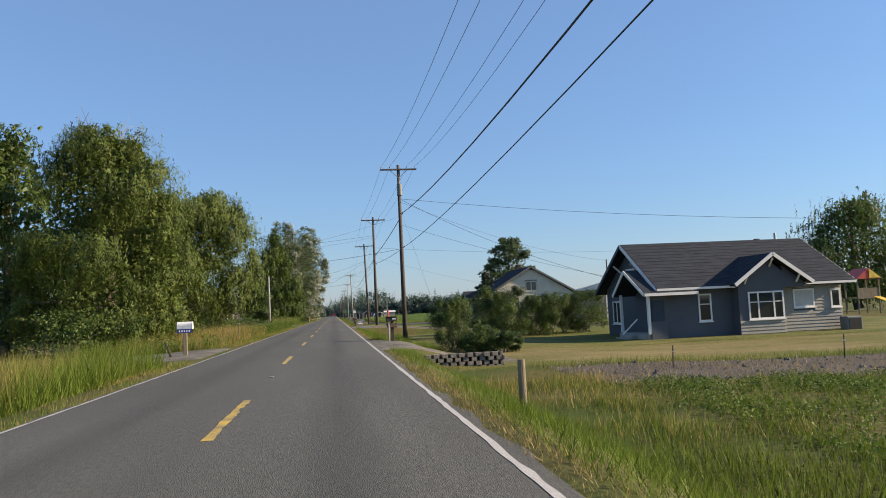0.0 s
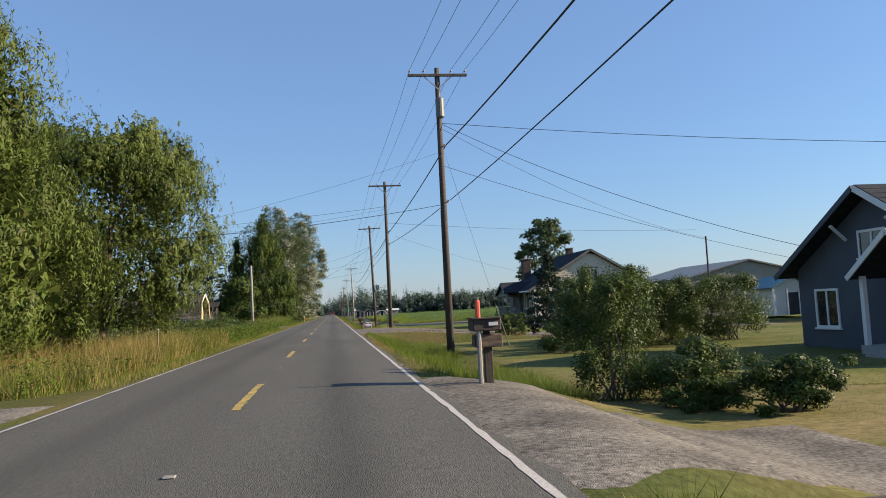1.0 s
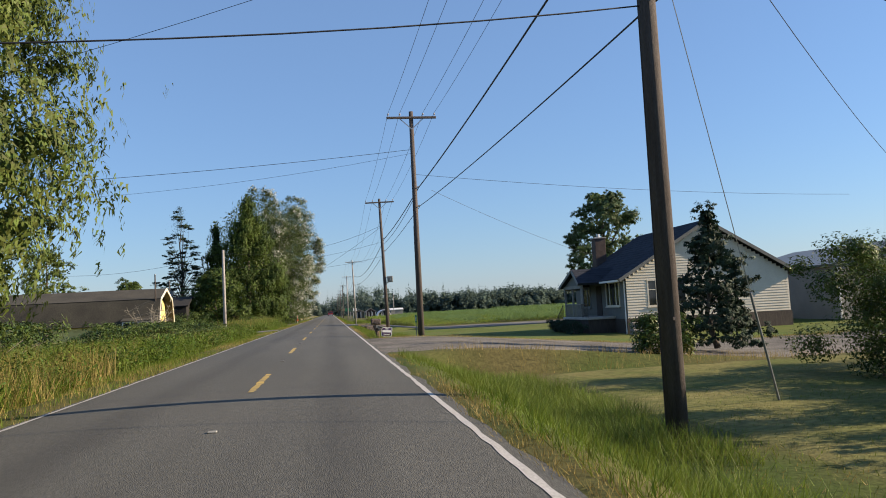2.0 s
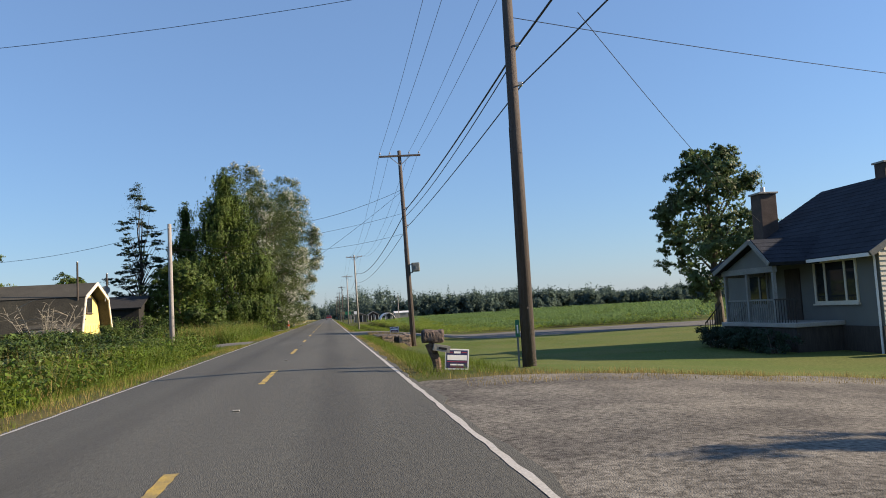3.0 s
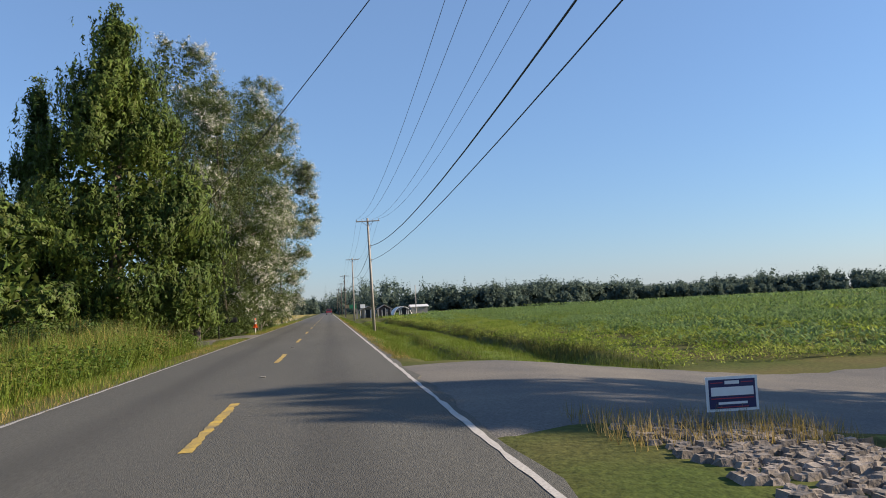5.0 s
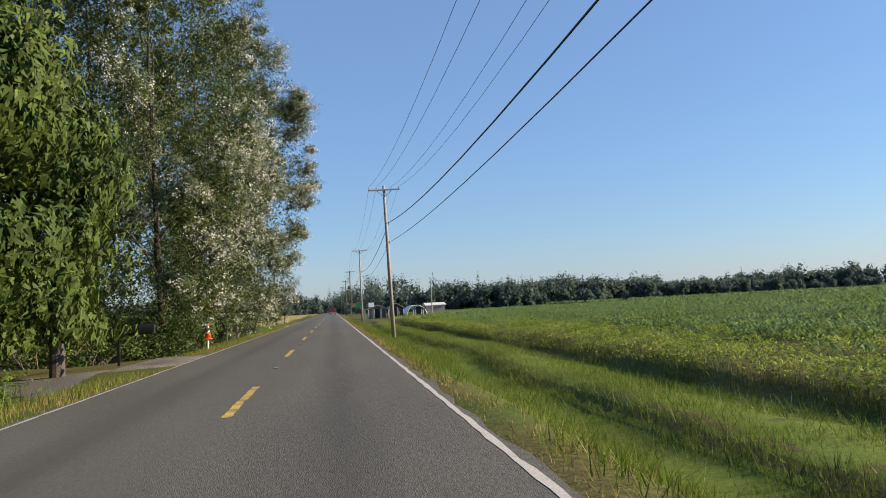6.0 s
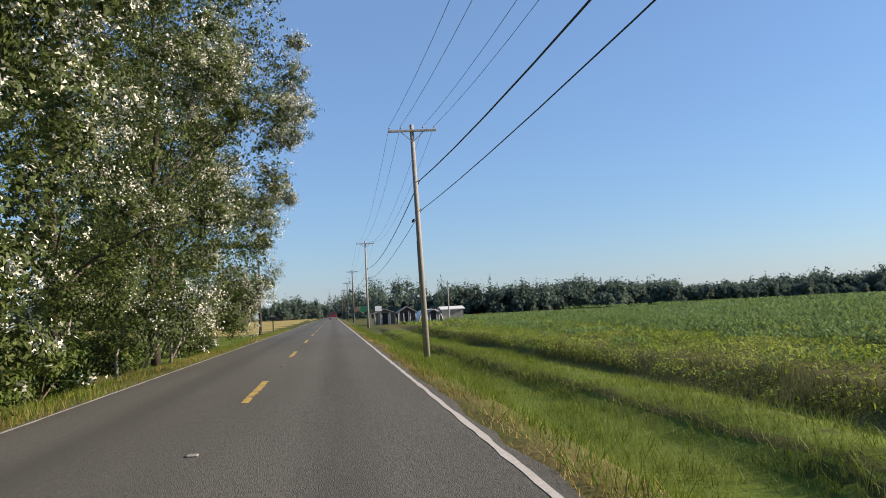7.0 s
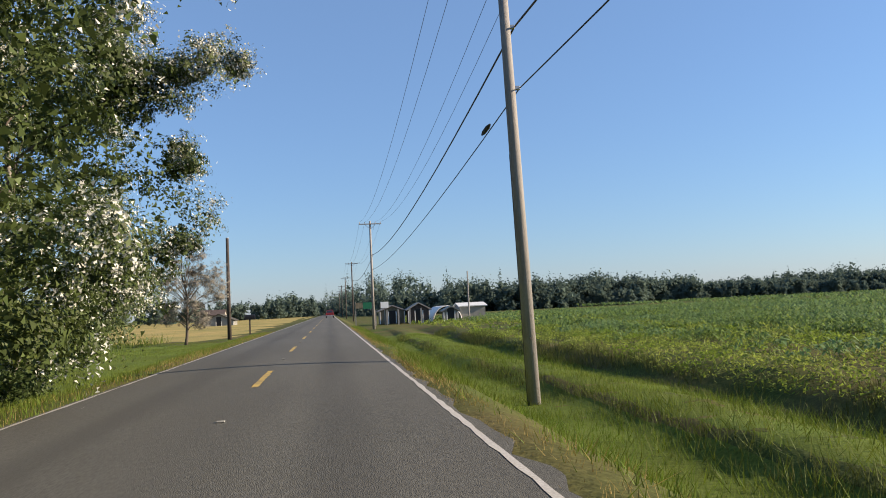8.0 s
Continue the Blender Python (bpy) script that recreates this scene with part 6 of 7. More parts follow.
def yellow_barn():
    G = -0.5
    xe, y0, y1, yr = -15.3, 119.15, 125.55, 122.35
    b = thing("barn", (xe, yr, G), "yellow gambrel-roofed barn with a mossy dark roof", "barn")
    prof = [(y0, G), (y1, G), (y1, 1.5), (y1 - 0.75, 3.15), (yr, 4.18), (y0 + 0.75, 3.15), (y0, 1.5)]
    part("wall", prism([(xe, y, z) for y, z in prof], (-16, 0, 0)), BARN_YELLOW, b)
    line = [(y0 - 0.25, 1.0), (y0 + 0.6, 3.3), (yr, 4.33), (y1 - 0.6, 3.3), (y1 + 0.25, 1.0)]
    for (ya, za), (yb, zb) in zip(line, line[1:]):
        slab_roof("roof", [(xe + 0.75, ya, za), (xe - 16.4, ya, za), (xe - 16.4, yb, zb), (xe + 0.75, yb, zb)], BARN_ROOF, b)
        part("barge_board", beam((xe + 0.78, ya, za + 0.05), (xe + 0.78, yb, zb + 0.05), 0.06, 0.24), CREAM_SIDING, b)
    window(b, (xe, 122.4, 2.45), (0, 1, 0), 1.1, 0.95, (1, 0, 0), mat=DARK_WOOD)
    d = thing("satellite_dish", (xe + 0.7, 124.4, 3.3), "small grey satellite dish on the barn roof edge", "satellite dish")
    bm = bmesh.new()
    bmesh.ops.create_uvsphere(bm, u_segments=16, v_segments=10, radius=0.6)
    bmesh.ops.delete(bm, geom=[v for v in bm.verts if v.co.z > -0.38], context="VERTS")
    bm.transform(Matrix.Translation((xe + 0.7, 124.4, 4.0)) @ Matrix.Rotation(radians(70), 4, "X") @ Matrix.Translation((0, 0, 0.45)))
    part("bowl", bm, GREY_BOX, d, smooth=True)
    part("mast", tube([(xe + 0.7, 124.42, 3.2), (xe + 0.7, 124.42, 3.95)], 0.03, 7), STEEL, d)
    part("feed_arm", tube([(xe + 0.7, 124.3, 3.75), (xe + 0.7, 123.9, 4.0)], 0.015, 6), STEEL, d)
    for y in np.arange(y0 + 0.5, y1, 0.6):
        part("batten", box(xe, xe + 0.025, y - 0.03, y + 0.03, G, 1.5), BARN_YELLOW, b)
    s = thing("garden_shed", (-16.2, 118.6, G), "small white-framed greenhouse lean-to beside the barn", "shed")
    for x in (-17.6, -16.2, -14.9):
        part("post", box(x - 0.05, x + 0.05, 118.0, 118.1, G, 1.3), WHITE_PAINT, s)
    for z in (0.3, 1.3):
        part("rail", beam((-17.6, 118.05, z), (-14.9, 118.05, z), 0.08, 0.1), WHITE_PAINT, s)
    for x in (-16.9, -15.55):
        part("pane", box(x - 0.6, x + 0.6, 118.03, 118.06, G + 0.3, 1.25), DARK_GLASS, s)
    part("roof", prism([(-17.8, 117.9, 1.35), (-14.7, 117.9, 1.35), (-14.7, 120.3, 1.9), (-17.8, 120.3, 1.9)], (0, 0, 0.08)), BARN_ROOF, s)


yellow_barn()


def plain_shed(name, x0, x1, y0, y1, ze, zr, wall, roof, label, g=-0.9, along="x"):
    s = thing(name, ((x0 + x1) / 2, y0, g), label, "shed")
    if along == "x":
        ym = (y0 + y1) / 2
        part("wall", prism([(x0, y0, g), (x0, y1, g), (x0, y1, ze), (x0, ym, zr), (x0, y0, ze)], (x1 - x0, 0, 0)), wall, s)
        for ye in (y0 - 0.3, y1 + 0.3):
            slab_roof("roof", [(x0 - 0.3, ye, ze - 0.05), (x1 + 0.3, ye, ze - 0.05), (x1 + 0.3, ym, zr + 0.05), (x0 - 0.3, ym, zr + 0.05)], roof, s)
    else:
        xm = (x0 + x1) / 2
        part("wall", prism([(x0, y0, g), (x1, y0, g), (x1, y0, ze), (xm, y0, zr), (x0, y0, ze)], (0, y1 - y0, 0)), wall, s)
        for xe in (x0 - 0.3, x1 + 0.3):
            slab_roof("roof", [(xe, y0 - 0.3, ze - 0.05), (xe, y1 + 0.3, ze - 0.05), (xm, y1 + 0.3, zr + 0.05), (xm, y0 - 0.3, zr + 0.05)], roof, s)
        # Black panel on the closed wall stands in for the unlit inside.
        part("doorway_dark", box(xm - 0.5, xm + 0.5, y0 - 0.03, y0 - 0.004, g, g + 1.9), BLACK_METAL, s)
        for xp in (x0 - 0.06, xm - 0.62, xm + 0.5, x1 - 0.06):
            part("front_post", box(xp, xp + 0.12, y0 - 0.12, y0 - 0.034, g, ze - 0.06), WHITE_PAINT, s)
    return s


plain_shed("outbuilding", 34.5, 47.3, 90, 104, 2.7, 4.2, PALE_SIDING, GREY_BOX, "large pale metal outbuilding behind the houses", along="y")
plain_shed("outbuilding", 38.3, 42, 82, 86, 1.4, 2.3, CREAM_SIDING, TEAL, "small outbuilding with a teal metal roof", along="y")
plain_shed("farm_shed", -25, -15.6, 138.5, 144.5, 2.9, 3.95, SHADED_WOOD, SHADED_WOOD, "low dark farm shed behind the barn", g=-0.5)
plain_shed("farm_house", -25, -19, 345, 352, 0.5, 1.9, GREY_TRIM, BARN_ROOF, "small far house with a brown roof", g=-0.5, along="y")
plain_shed("farm_house", -38, -31, 420, 428, 2.0, 3.6, PALE_SIDING, BRICK, "far low farm building", g=-0.5)


# ---- roadside things ----
def barrel(bm, x0, x1, y, z, w, h, n=10):
    """A mailbox body: flat floor, arched top, along x from x0 to x1."""
    pts = [(-w / 2, 0), (w / 2, 0)] + [(w / 2 * math.cos(a), h * 0.5 + h * 0.5 * math.sin(a)) for a in (math.pi * i / n for i in range(n + 1))]
    return add_prism(bm, [(x0, y + a, z + b) for a, b in pts], (x1 - x0, 0, 0))


def roadside_mailboxes():
    x, y = -4.35, 30.6
    m = thing("mailbox", (x, y, -0.1), "white mailbox on a wooden post", "mailbox")
    part("post", box(x - 0.07, x + 0.07, y - 0.07, y + 0.07, -0.2, 0.92, bevel=0.01), POST_WOOD, m)
    b = part("box", barrel(bmesh.new(), x - 0.28, x + 0.28, y, 0.945, 0.24, 0.27), MAIL_WHITE, m)
    part("door", barrel(bmesh.new(), x + 0.281, x + 0.295, y, 0.94, 0.25, 0.28), MAIL_WHITE, b)
    part("shelf", box(x - 0.26, x + 0.26, y - 0.11, y + 0.11, 0.92, 0.943), DARK_WOOD, m)
    plate = part("number_plate", box(x - 0.28, x + 0.28, y - 0.14, y - 0.125, 0.79, 0.935), PLATE_BLUE, m, "blue plate with pale bars")
    for k in range(5):
        part("number_bar", box(x - 0.2 + k * 0.09, x - 0.16 + k * 0.09, y - 0.146, y - 0.1405, 0.83, 0.9), SIGN_WHITE, plate)
    s = thing("leaning_stake", (-4.9, 30.2, -0.2), "short leaning dark wooden stake", "stake")
    part("stake", beam((-4.75, 30.2, -0.25), (-5.0, 30.2, 0.45), 0.08, 0.08), DARK_WOOD, s)
    part("tip", beam((-5.0, 30.2, 0.45), (-5.02, 30.2, 0.5), 0.05, 0.05), DARK_WOOD, s)

    x, y = 3.95, 35.0
    m = thing("mailbox", (x, y, -0.1), "pair of dark wooden mailboxes on a post", "mailbox")
    part("post", box(x - 0.06, x + 0.08, y - 0.07, y + 0.07, -0.35, 0.52, bevel=0.01), DARK_WOOD, m)
    b = part("box", box(x - 0.27, x + 0.22, y - 0.25, y + 0.25, 0.78, 0.99, bevel=0.02), DARK_WOOD, m)
    part("lid", box(x - 0.29, x + 0.24, y - 0.28, y + 0.28, 0.99, 1.01), DARK_WOOD, b)
    part("number_bar", box(x + 0.0, x + 0.16, y - 0.262, y - 0.252, 0.87, 0.93), MAIL_WHITE, b)
    b = part("newspaper_box", box(x - 0.22, x + 0.24, y - 0.2, y + 0.2, 0.5, 0.72, bevel=0.015), RUSTIC, m)
    # Black plate on the solid box: the slot's shade is put on as colour.
    part("opening", box(x - 0.235, x - 0.222, y - 0.15, y + 0.15, 0.54, 0.68), BLACK_METAL, b)
    part("bracket", box(x - 0.05, x + 0.05, y - 0.06, y + 0.06, 0.72, 0.78), DARK_WOOD, m)
    s = thing("marker_stake", (3.78, 34.8, -0.1), "pale stake with a red painted top", "stake")
    part("stake", tube([(3.78, 34.8, -0.3), (3.78, 34.8, 1.0)], 0.04, 8), GREY_WOOD, s)
    part("red_top", tube([(3.78, 34.8, 1.0), (3.78, 34.8, 1.29), (3.78, 34.8, 1.32)], [0.042, 0.042, 0.02], 8), RED_MARK, s)

    # rustic double mailbox before the cream house
    x, y = 3.6, 83.2
    m = thing("mailbox", (x, y, -0.3), "rustic log-clad mailbox with a newspaper tube", "mailbox")
    rng = np.random.default_rng(12)
    log = bmesh.new()
    rings = []
    for i in range(15):
        f = i / 14
        ring = []
        for j in range(20):
            a = math.tau * j / 20
            c_, s_ = math.cos(a), math.sin(a)
            r = (abs(c_) ** 3.2 + abs(s_) ** 3.2) ** (-1 / 3.2) * (1 + rng.normal(0, 0.025)) * (0.9 if i in (0, 14) else 1)
            ring.append(log.verts.new((x - 0.235 + 0.47 * f + rng.normal(0, 0.008), y + 0.165 * r * c_, 0.655 + 0.15 * r * s_ + 0.012 * math.sin(7 * f))))
        rings.append(ring)
    for p_, q_ in zip(rings, rings[1:]):
        for j in range(20):
            log.faces.new((p_[j], p_[(j + 1) % 20], q_[(j + 1) % 20], q_[j]))
    log.faces.new(rings[0][::-1])
    log.faces.new(rings[-1])
    bmesh.ops.recalc_face_normals(log, faces=log.faces)
    b = part("box", log, LOG_BARK, m, "hollow bark-covered log")
    part("door", tube([(x - 0.242, y, 0.65), (x - 0.25, y, 0.65)], 0.12, 16), DARK_WOOD, b)
    t = part("newspaper_tube", beam((x - 0.02, y - 0.14, 0.425), (x + 0.34, y - 0.14, 0.345), 0.2, 0.15), PALE_SIDING, m, "pale newspaper tube with a dark lettering bar")
    part("lettering_bar", beam((x + 0.09, y - 0.243, 0.4), (x + 0.27, y - 0.243, 0.36), 0.006, 0.05), BLACK_METAL, t)
    part("post", tube([(x + 0.08, y, -0.45), (x + 0.06, y, 0.1), (x - 0.08, y, 0.5)], [0.1, 0.1, 0.11], 8), RUSTIC, m)

    # slim black mailbox by the hedge
    x, y = -5.1, 157.0
    m = thing("mailbox", (x, y, -0.2), "black mailbox on a bent metal arm", "mailbox")
    part("post", box(x - 0.035, x + 0.035, y - 0.035, y + 0.035, -0.4, 0.8), BLACK_METAL, m)
    part("arm", box(x - 0.035, x + 1.0, y - 0.03, y + 0.03, 0.8, 0.85), BLACK_METAL, m)
    part("box", barrel(bmesh.new(), x + 0.45, x + 1.05, y, 0.852, 0.22, 0.24), BLACK_METAL, m)
    x, y = -5.6, 246.0
    m = thing("mailbox", (x, y, -0.2), "dark mailbox on a post beside the field", "mailbox")
    part("post", box(x - 0.06, x + 0.06, y - 0.06, y + 0.06, -0.35, 0.95), DARK_WOOD, m)
    part("box", barrel(bmesh.new(), x - 0.45, x + 0.45, y, 0.95, 0.4, 0.42), BLACK_METAL, m)


roadside_mailboxes()


def yard_sign(x, y, z, w, h, turn, label, tilt=0):
    s = thing("yard_sign", (0, 0, 0), label, "yard sign")
    part("panel", box(-w / 2, w / 2, -0.006, 0.006, 0, h), SIGN_WHITE, s)
    part("printed_face", box(-w / 2 + 0.03, w / 2 - 0.03, -0.0105, -0.0065, 0.03, h - 0.03), SIGN_BLUE, s)
    part("text_bar", box(-w * 0.41, w * 0.41, -0.0145, -0.011, h * 0.45, h * 0.70), SIGN_WHITE, s, "white bar in place of large lettering")
    part("text_bar", box(-w * 0.14, w * 0.14, -0.0145, -0.011, h * 0.78, h * 0.88), SIGN_WHITE, s)
    part("text_bar", box(-w * 0.28, w * 0.28, -0.0145, -0.011, h * 0.2, h * 0.27), SIGN_WHITE, s)
    part("stripe", box(-w * 0.41, w * 0.41, -0.0145, -0.011, h * 0.36, h * 0.385), SIGN_RED, s)
    part("stripe", box(-w * 0.41, -w * 0.18, -0.0145, -0.011, h * 0.82, h * 0.84), SIGN_RED, s)
    part("stripe", box(w * 0.18, w * 0.41, -0.0145, -0.011, h * 0.82, h * 0.84), SIGN_RED, s)
    part("stripe", box(-w * 0.3, w * 0.3, -0.0145, -0.011, h * 0.11, h * 0.13), SIGN_RED, s)
    for a in (-w * 0.28, w * 0.28):
        part("wire_leg", tube([(a, 0, -0.4), (a, 0, 0.02)], 0.005, 6), STEEL, s)
    s.matrix_basis = pose(x, y, z, 0, tilt, turn)
    return s


yard_sign(4.11, 83.25, -0.12, 0.55, 0.46, 4, "navy and white campaign yard sign on wire legs", tilt=5)
yard_sign(5.72, 118.6, -0.1, 0.6, 0.38, -3, "navy and white campaign yard sign by the drive")


def green_marker():
    x, y = 5.74, 83.95
    s = thing("address_marker", (x, y, -0.4), "green vertical marker plate with a pale number bar", "marker")
    part("post", box(x - 0.02, x + 0.02, y + 0.012, y + 0.04, -0.6, 0.88), GREY_BOX, s)
    part("plate", box(x - 0.05, x + 0.05, y - 0.004, y + 0.01, 0.5, 0.9), SIGN_GREEN, s)
    part("number_bar", box(x - 0.015, x + 0.015, y - 0.009, y - 0.005, 0.58, 0.78), SIGN_WHITE, s)


green_marker()


def block_wall(x0, x1, y, z0, z1, label, gap=None, returns=0.0, mat=BLOCK, joint=0.012):
    """A dry-laid wall of tan concrete blocks, each block a piece, with a culvert gap backed by a dark plate."""
    w = thing("block_wall", ((x0 + x1) / 2, y, z0), label, "retaining wall")
    rng = np.random.default_rng(int(y))
    bm = box(-0.5, 0.5, -0.5, 0.5, -0.5, 0.5, bevel=0.04)
    me = bpy.data.meshes.new("block")
    bm.to_mesh(me)
    bm.free()
    me.materials.append(mat)
    rows = max(1, round((z1 - z0) / 0.15))
    for r in range(rows):
        for xa, xb in ((x0, gap[0]), (gap[1], x1)) if gap else ((x0, x1),):
            x = xa
            l = 0.15 if r % 2 else 0.3
            while x < xb - 0.04:
                l = min(l, xb - x)
                o = new("block", me)
                o.parent = w
                o.matrix_parent_inverse = WORLD_OF[w].inverted()
                o.location = (x + l / 2, y + rng.normal(0, 0.012), z0 + 0.075 + r * 0.15)
                o.scale = (l - joint, 0.24, 0.14)
                x += l
                l = 0.3
        if returns:
            yy = y + 0.2
            while yy < y + returns:
                o = new("block", me)
                o.parent = w
                o.matrix_parent_inverse = WORLD_OF[w].inverted()
                o.location = (x1 - 0.1 + rng.normal(0, 0.012), yy, z0 + 0.075 + r * 0.15)
                o.scale = (0.24, 0.29, 0.14)
                yy += 0.3
    if gap:
        # Black plate behind the gap gives the culvert's shade by colour.
        part("culvert_dark", box(gap[0], gap[1], y + 0.06, y + 0.1, z0 - 0.2, z1 - 0.1), RUBBER, w, "dark plate for the unlit inside of the culvert")
    part("fill", box(x0 + 0.05, x1 - 0.05, y + 0.13, y + 0.5, z0, z1 - 0.03), SOIL, w)
    return w


def clods():
    """Small stones and clods strewn over the bare soil."""
    rng = np.random.default_rng(88)
    n = 2600
    x, y = 8.2 + 24 * rng.random(n) ** 1.4, rng.uniform(18.2, 24.8, n)
    r = rng.uniform(0.018, 0.05, n) * (1 + (rng.random(n) < 0.05))
    a = rng.uniform(0, math.tau, n)
    z = lie(x, y) + 0.025
    foot = [np.stack([x + r * np.cos(a + k * math.tau / 3), y + r * np.sin(a + k * math.tau / 3), z], 1) for k in range(3)]
    top = np.stack([x + rng.normal(0, 0.3, n) * r, y + rng.normal(0, 0.3, n) * r, z + r * rng.uniform(0.7, 1.2, n)], 1)
    faces = np.concatenate([np.stack([foot[k], foot[(k + 1) % 3], top], 1) for k in range(3)])
    tagged(pieces(faces, "loose_stones", GRAVEL), "small grey stones and clods on the bare soil", "stones", kind="stuff")


clods()
block_wall(4.4, 7.3, 26.9, -1.11, -0.36, "low open-jointed wall of grey blocks beside the gravel drive", mat=GREY_BLOCK, joint=0.1)
block_wall(4.5, 6.25, 113.2, -1.2, -0.2, "tan block culvert headwall beside the drive", gap=(5.2, 5.52), returns=3.4)


def rocks():
    rng = np.random.default_rng(12)
    P, F = [], []
    for _ in range(1000):
        x, y = rng.uniform(4.2, 6.3), rng.uniform(113.4, 118.3)
        s = rng.uniform(0.03, 0.085)
        z = float(ground_z(x, y)) + s * 0.3
        o = len(P)
        for dx, dy, dz in ((-1, -1, -.6), (1, -1, -.6), (1, 1, -.6), (-1, 1, -.6), (-.6, -.7, .6), (.7, -.6, .7), (.6, .7, .5), (-.7, .6, .6)):
            P.append((x + dx * s * rng.uniform(0.6, 1.2), y + dy * s * rng.uniform(0.6, 1.2), z + dz * s * rng.uniform(0.5, 1)))
        F += [tuple(o + i for i in f) for f in ((3, 2, 1, 0), (4, 5, 6, 7), (0, 1, 5, 4), (1, 2, 6, 5), (2, 3, 7, 6), (3, 0, 4, 7))]
    whole("rock_bed", (P, F), RIPRAP, "bed of loose grey rocks over the culvert", "rocks", kind="stuff")


rocks()


def fence_things():
    x, y = 4.75, 14.0
    p = thing("fence_post", (x, y, -0.75), "round weathered wooden fence post", "fence post")
    part("post", tube([(x, y, -0.9), (x, y, 0.1), (x, y, 0.22)], [0.075, 0.072, 0.068], 12), POST_WOOD, p)
    part("staple", box(x - 0.08, x - 0.07, y - 0.01, y + 0.01, -0.05, -0.02), STEEL, p)
    for i, (x, y) in enumerate(((11.4, 22.0), (17.5, 22.6), (24.0, 23.2))):
        p = thing("fence_post", (x, y, -0.85), "thin grey metal fence post in long grass", "fence post", "thin posts along the field")
        part("post", tube([(x, y, -0.95), (x + 0.03, y, -0.2)], [0.022, 0.02], 7), DARK_WOOD, p)
        part("clip", box(x - 0.05, x + 0.05, y - 0.03, y - 0.02, -0.4, -0.37), STEEL, p)
    x, y = -5.85, 154.0
    p = thing("broken_pole", (x, y, -0.4), "thick weathered broken-off wooden pole", "pole")
    part("stump", tube([(x, y, -0.6), (x + 0.01, y, 1.0), (x + 0.02, y, 1.9), (x + 0.05, y, 2.15)], [0.2, 0.18, 0.17, 0.08], 12), POLE_WOOD, p)
    part("split_top", tube([(x - 0.08, y, 1.8), (x - 0.1, y, 2.25)], [0.07, 0.02], 6), GREY_WOOD, p)
    x, y = -4.55, 49.0
    p = thing("marker_stake", (x, y, -0.2), "thin pale leaning marker stake", "stake")
    part("stake", tube([(x, y, -0.3), (x + 0.03, y, 0.95)], 0.025, 6), POST_WOOD, p)
    part("cap", tube([(x + 0.03, y, 0.95), (x + 0.03, y, 0.98)], 0.03, 6), MAIL_WHITE, p)
    # guy wire and tilted pole on the lawn
    w = thing("guy_wire", (9.6, 57.5, -0.85), "guy wire with a thin grey guard beside the pole", "guy wire")
    part("cable", tube([(9.6, 57.5, -0.85), (6.45, 55.3, 8.6)], 0.008, 5), STEEL, w)
    part("guard", tube([(9.6, 57.5, -0.85), (8.9, 57.0, 1.2)], 0.024, 7), GREY_BOX, w)


fence_things()


def traffic_cone():
    x, y = -3.75, 165.0
    c = thing("traffic_cone", (x, y, -0.1), "orange traffic cone with white bands on a short post", "traffic cone")
    part("post", tube([(x, y, -0.3), (x, y, 0.35)], 0.035, 8), WHITE_PAINT, c)
    part("base", box(x - 0.17, x + 0.17, y - 0.17, y + 0.17, 0.3, 0.34, bevel=0.01), CONE_ORANGE, c)
    b = part("body", tube([(x, y, 0.34), (x, y, 0.95)], [0.135, 0.035], 18), CONE_ORANGE, c, smooth=True)
    for z0, z1 in ((0.55, 0.66), (0.74, 0.84)):
        r = lambda z: 0.135 - 0.1 * (z - 0.34) / 0.61 + 0.003
        part("white_band", tube([(x, y, z0), (x, y, z1)], [r(z0), r(z1)], 18), MAIL_WHITE, b, "white reflective band")


traffic_cone()


def red_truck(x, y):
    t = thing("pickup_truck", (x, y, 0), "dark red pickup truck seen from behind", "truck")
    part("body", box(x - 0.95, x + 0.95, y, y + 5.2, 0.45, 1.15, bevel=0.08), RED_PAINT, t)
    part("cab", prism([(x - 0.85, y + 1.9, 1.15), (x + 0.85, y + 1.9, 1.15), (x + 0.7, y + 2.1, 1.85), (x - 0.7, y + 2.1, 1.85)], (0, 1.9, 0)), RED_PAINT, t)
    part("rear_window", prism([(x - 0.68, y + 1.9, 1.25), (x + 0.68, y + 1.9, 1.25), (x + 0.6, y + 2.03, 1.75), (x - 0.6, y + 2.03, 1.75)], (0, -0.03, 0)), DARK_GLASS, t)
    part("bumper", box(x - 0.95, x + 0.95, y - 0.15, y, 0.42, 0.62, bevel=0.03), STEEL, t)
    for s in (-1, 1):
        part("tail_light", box(x + s * 0.88 - 0.08, x + s * 0.88 + 0.08, y - 0.02, y + 0.02, 0.7, 1.05), RED_PLASTIC, t)
        for yy in (0.9, 4.1):
            part("wheel", tube([(x + s * 0.72, y + yy, 0.36), (x + s * 0.96, y + yy, 0.36)], 0.36, 16), RUBBER, t)


red_truck(1.35, 360)


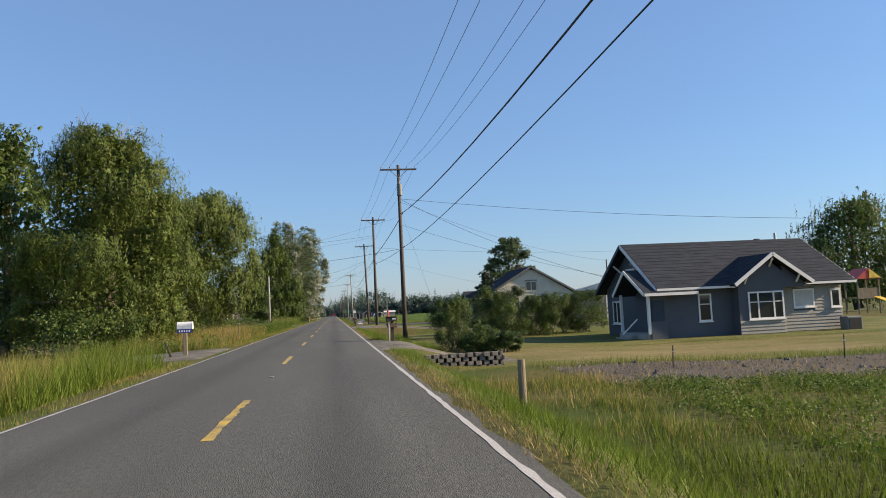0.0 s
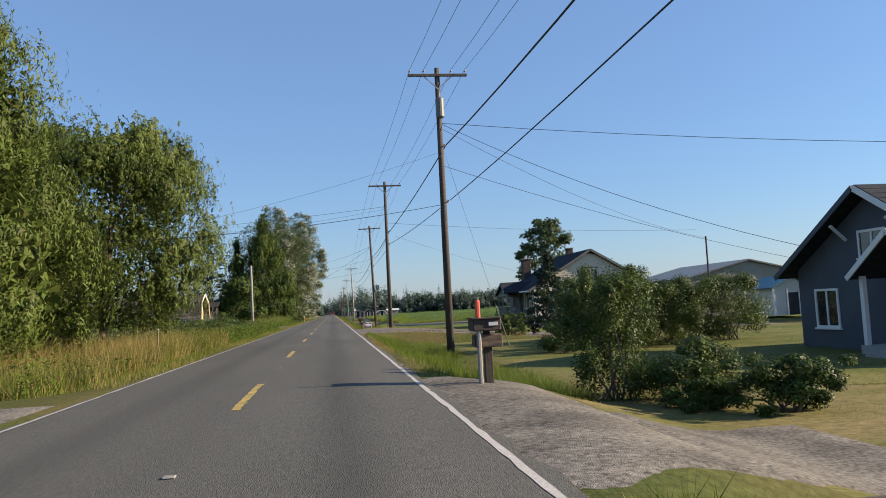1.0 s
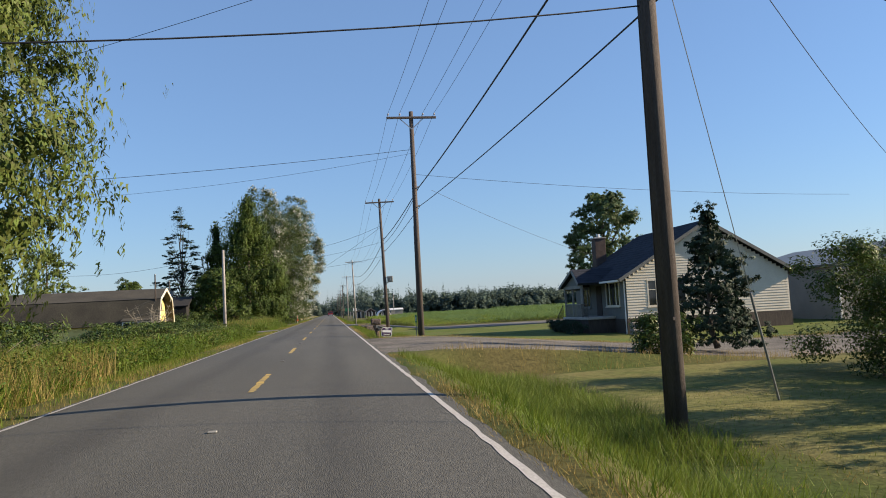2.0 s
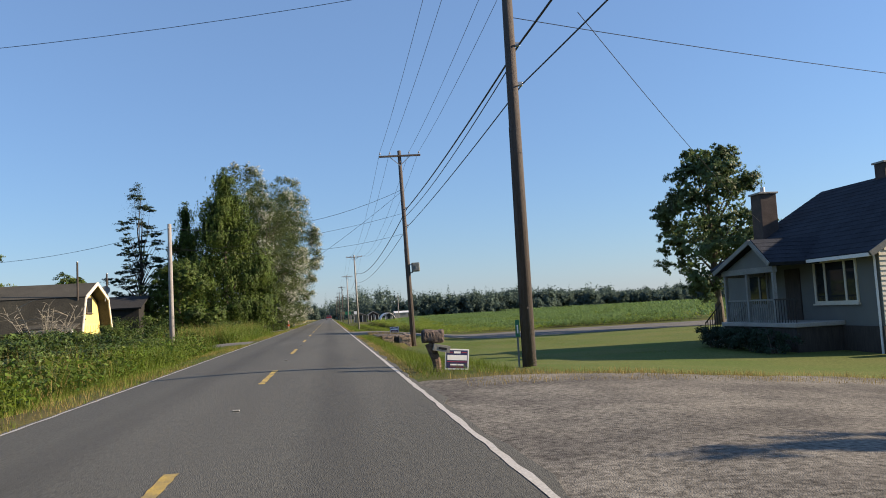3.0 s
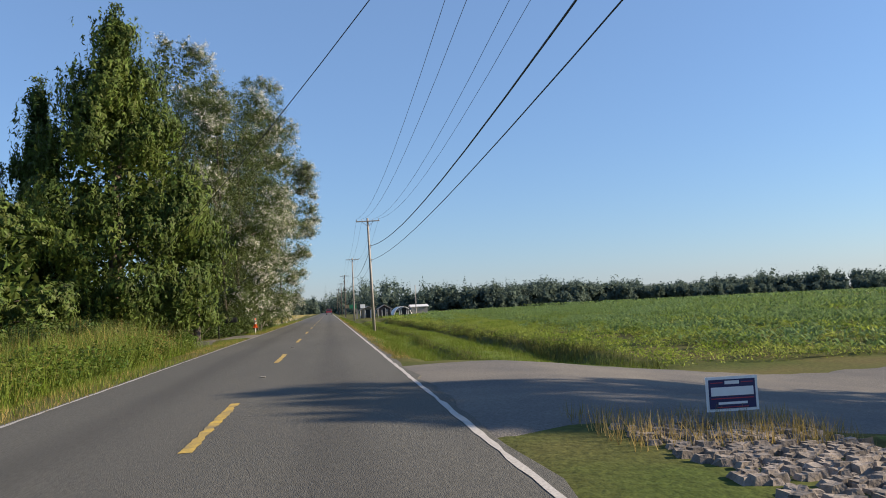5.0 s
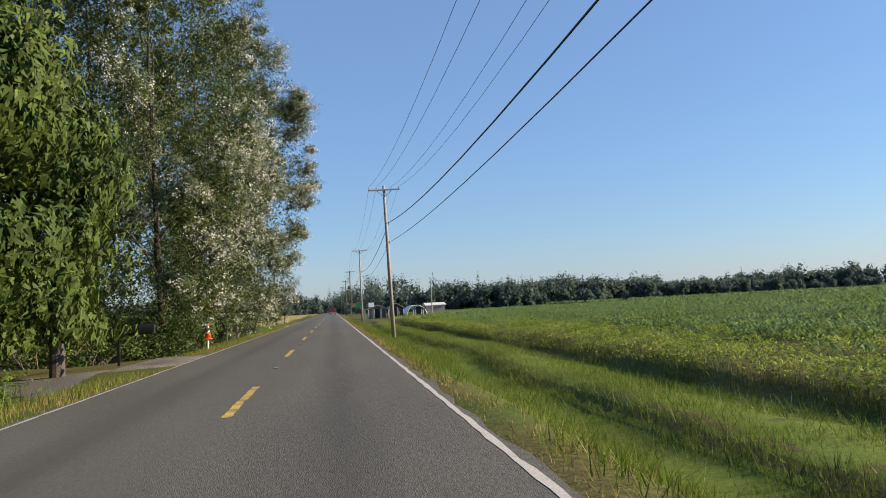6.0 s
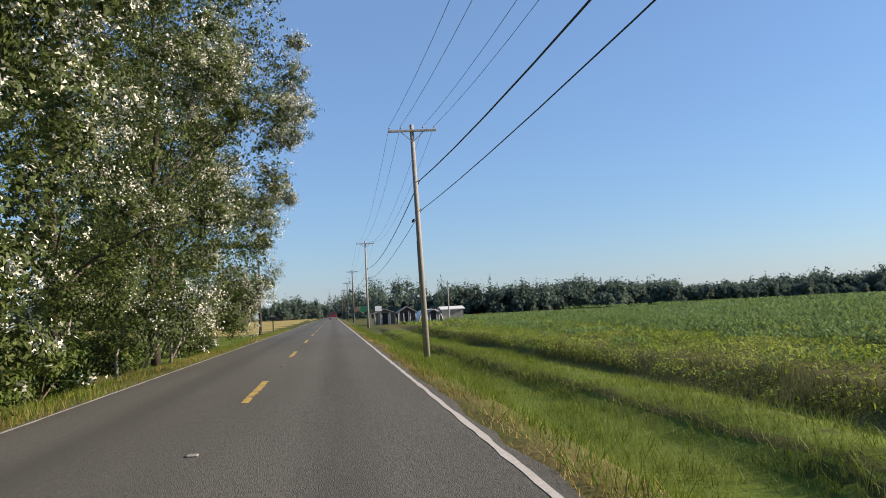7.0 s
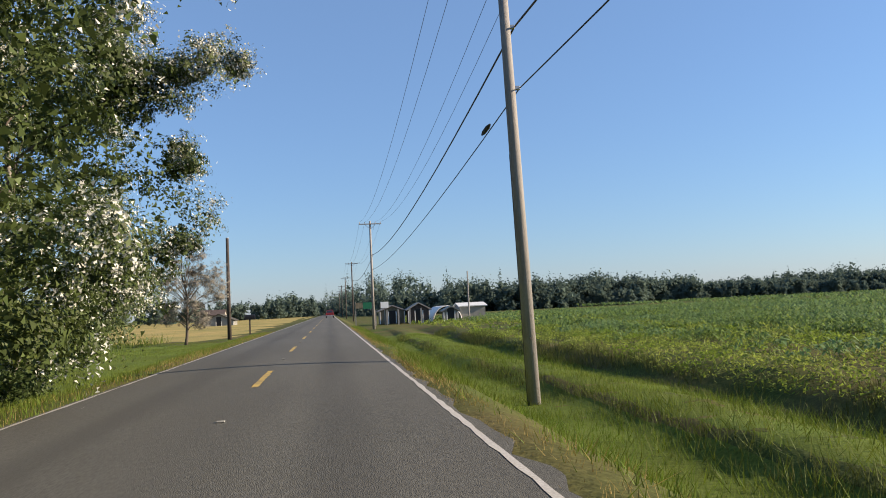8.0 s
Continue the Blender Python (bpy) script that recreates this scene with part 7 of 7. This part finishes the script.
# ---- far farm stand and greenhouses on the right ----
def hoop_house(x0, x1, y0, y1, h, label):
    g = -0.8
    s = thing("hoop_house", ((x0 + x1) / 2, y0, g), label, "greenhouse")
    xm, r = (x0 + x1) / 2, (x1 - x0) / 2
    arc = [(xm + r * math.cos(a), g + h * math.sin(a)) for a in (math.pi * i / 10 for i in range(11))]
    bm = bmesh.new()
    for (xa, za), (xb, zb) in zip(arc, arc[1:]):
        add_prism(bm, [(xa, y0, za), (xb, y0, zb), (xb, y1, zb), (xa, y1, za)], (0, 0, 0.05))
    part("cover", bm, PLASTIC, s)
    part("end_frame", tube([(x, y0 - 0.05, z) for x, z in arc], 0.07, 6), WHITE_PAINT, s)
    part("door", box(xm - 0.6, xm + 0.6, y0 - 0.04, y0, g, g + 2.1), RUBBER, s)
    return s


def farm_stand():
    hoop_house(16.2, 20.4, 288, 298, 2.2, "far arched plastic greenhouse")
    plain_shed("farm_shed", 17.2, 19.2, 284, 286, 0.6, 1.2, GREY_TRIM, GREY_BOX, "small pale garden shed", along="y", g=-0.8)
    plain_shed("farm_shed", 20.6, 24.4, 290, 295, 1.2, 1.6, GREY_TRIM, PLASTIC, "far pale shed with a flat tin roof", g=-0.8)
    plain_shed("farm_shed", 8.5, 12.0, 288, 292, 1.0, 1.7, POST_WOOD, GREY_WOOD, "small weathered wooden sales shed", along="y", g=-0.8)
    plain_shed("farm_shed", 12.4, 15.4, 286, 289, 1.0, 1.9, BRICK, GREY_WOOD, "small brown wooden sales shed", along="y", g=-0.8)
    for x in (7.6, 9.2, 10.8, 12.4, 14.0):
        f = thing("fence_post", (x, 284, -0.8), "pale wooden fence post by the sheds", "fence post", "posts before the sheds")
        part("post", box(x - 0.1, x + 0.1, 283.9, 284.1, -0.9, 1.2), GREY_WOOD, f)
        part("cap", box(x - 0.13, x + 0.13, 283.87, 284.13, 1.2, 1.25), GREY_WOOD, f)
    s = thing("farm_sign", (6.2, 285, -0.8), "green and tan farm sign board on posts", "sign")
    for x in (4.9, 7.4):
        part("post", box(x - 0.06, x + 0.06, 285, 285.12, -0.9, 2.5), GREY_WOOD, s)
    part("board", box(4.9, 5.9, 284.9, 285, 1.6, 2.4), POST_WOOD, s, "tan board")
    part("board", box(5.95, 7.5, 284.9, 285, 1.5, 2.4), SIGN_GREEN, s, "green board")
    s = thing("white_sign", (8.9, 284, -0.8), "small white sign on a leaning post", "sign")
    part("post", box(8.85, 8.95, 284, 284.1, -0.9, 1.5), GREY_WOOD, s)
    part("board", box(8.35, 9.45, 283.9, 284, 1.5, 2.35), SIGN_WHITE, s)
    p = thing("thin_pole", (17.8, 286, -0.8), "thin pale pole beside the sheds", "pole")
    part("shaft", tube([(21.2, 286, -0.9), (21.2, 286, 6.2)], [0.12, 0.09], 8), GREY_WOOD, p)
    part("cap", tube([(21.2, 286, 6.2), (21.2, 286, 6.25)], 0.1, 8), STEEL, p)


farm_stand()


def play_set():
    g = -0.9
    p = thing("play_set", (46.5, 60, g), "wooden climbing frame with a yellow slide and red roof", "play set")
    for x in (45.6, 47.6):
        for y in (59.4, 61.0):
            part("post", box(x - 0.06, x + 0.06, y - 0.06, y + 0.06, g, 2.2), POST_WOOD, p)
    part("deck", box(45.5, 47.7, 59.3, 61.1, 0.4, 0.5), POST_WOOD, p)
    part("panel", box(45.6, 47.6, 59.36, 59.42, 0.5, 1.3), POST_WOOD, p)
    part("roof", prism([(45.4, 59.2, 2.1), (47.8, 59.2, 2.1), (46.6, 59.2, 3.0)], (0, 2.0, 0)), RED_PLASTIC, p, "red canopy")
    part("roof_patch", prism([(46.6, 59.18, 2.15), (47.7, 59.18, 2.15), (46.65, 59.18, 2.95)], (0, -0.02, 0)), YELLOW_PLASTIC, p)
    part("slide", prism([(46.9, 59.2, 0.5), (47.5, 59.2, 0.5), (49.2, 56.6, g), (48.6, 56.6, g)], (0, 0, 0.06)), YELLOW_PLASTIC, p)


play_set()
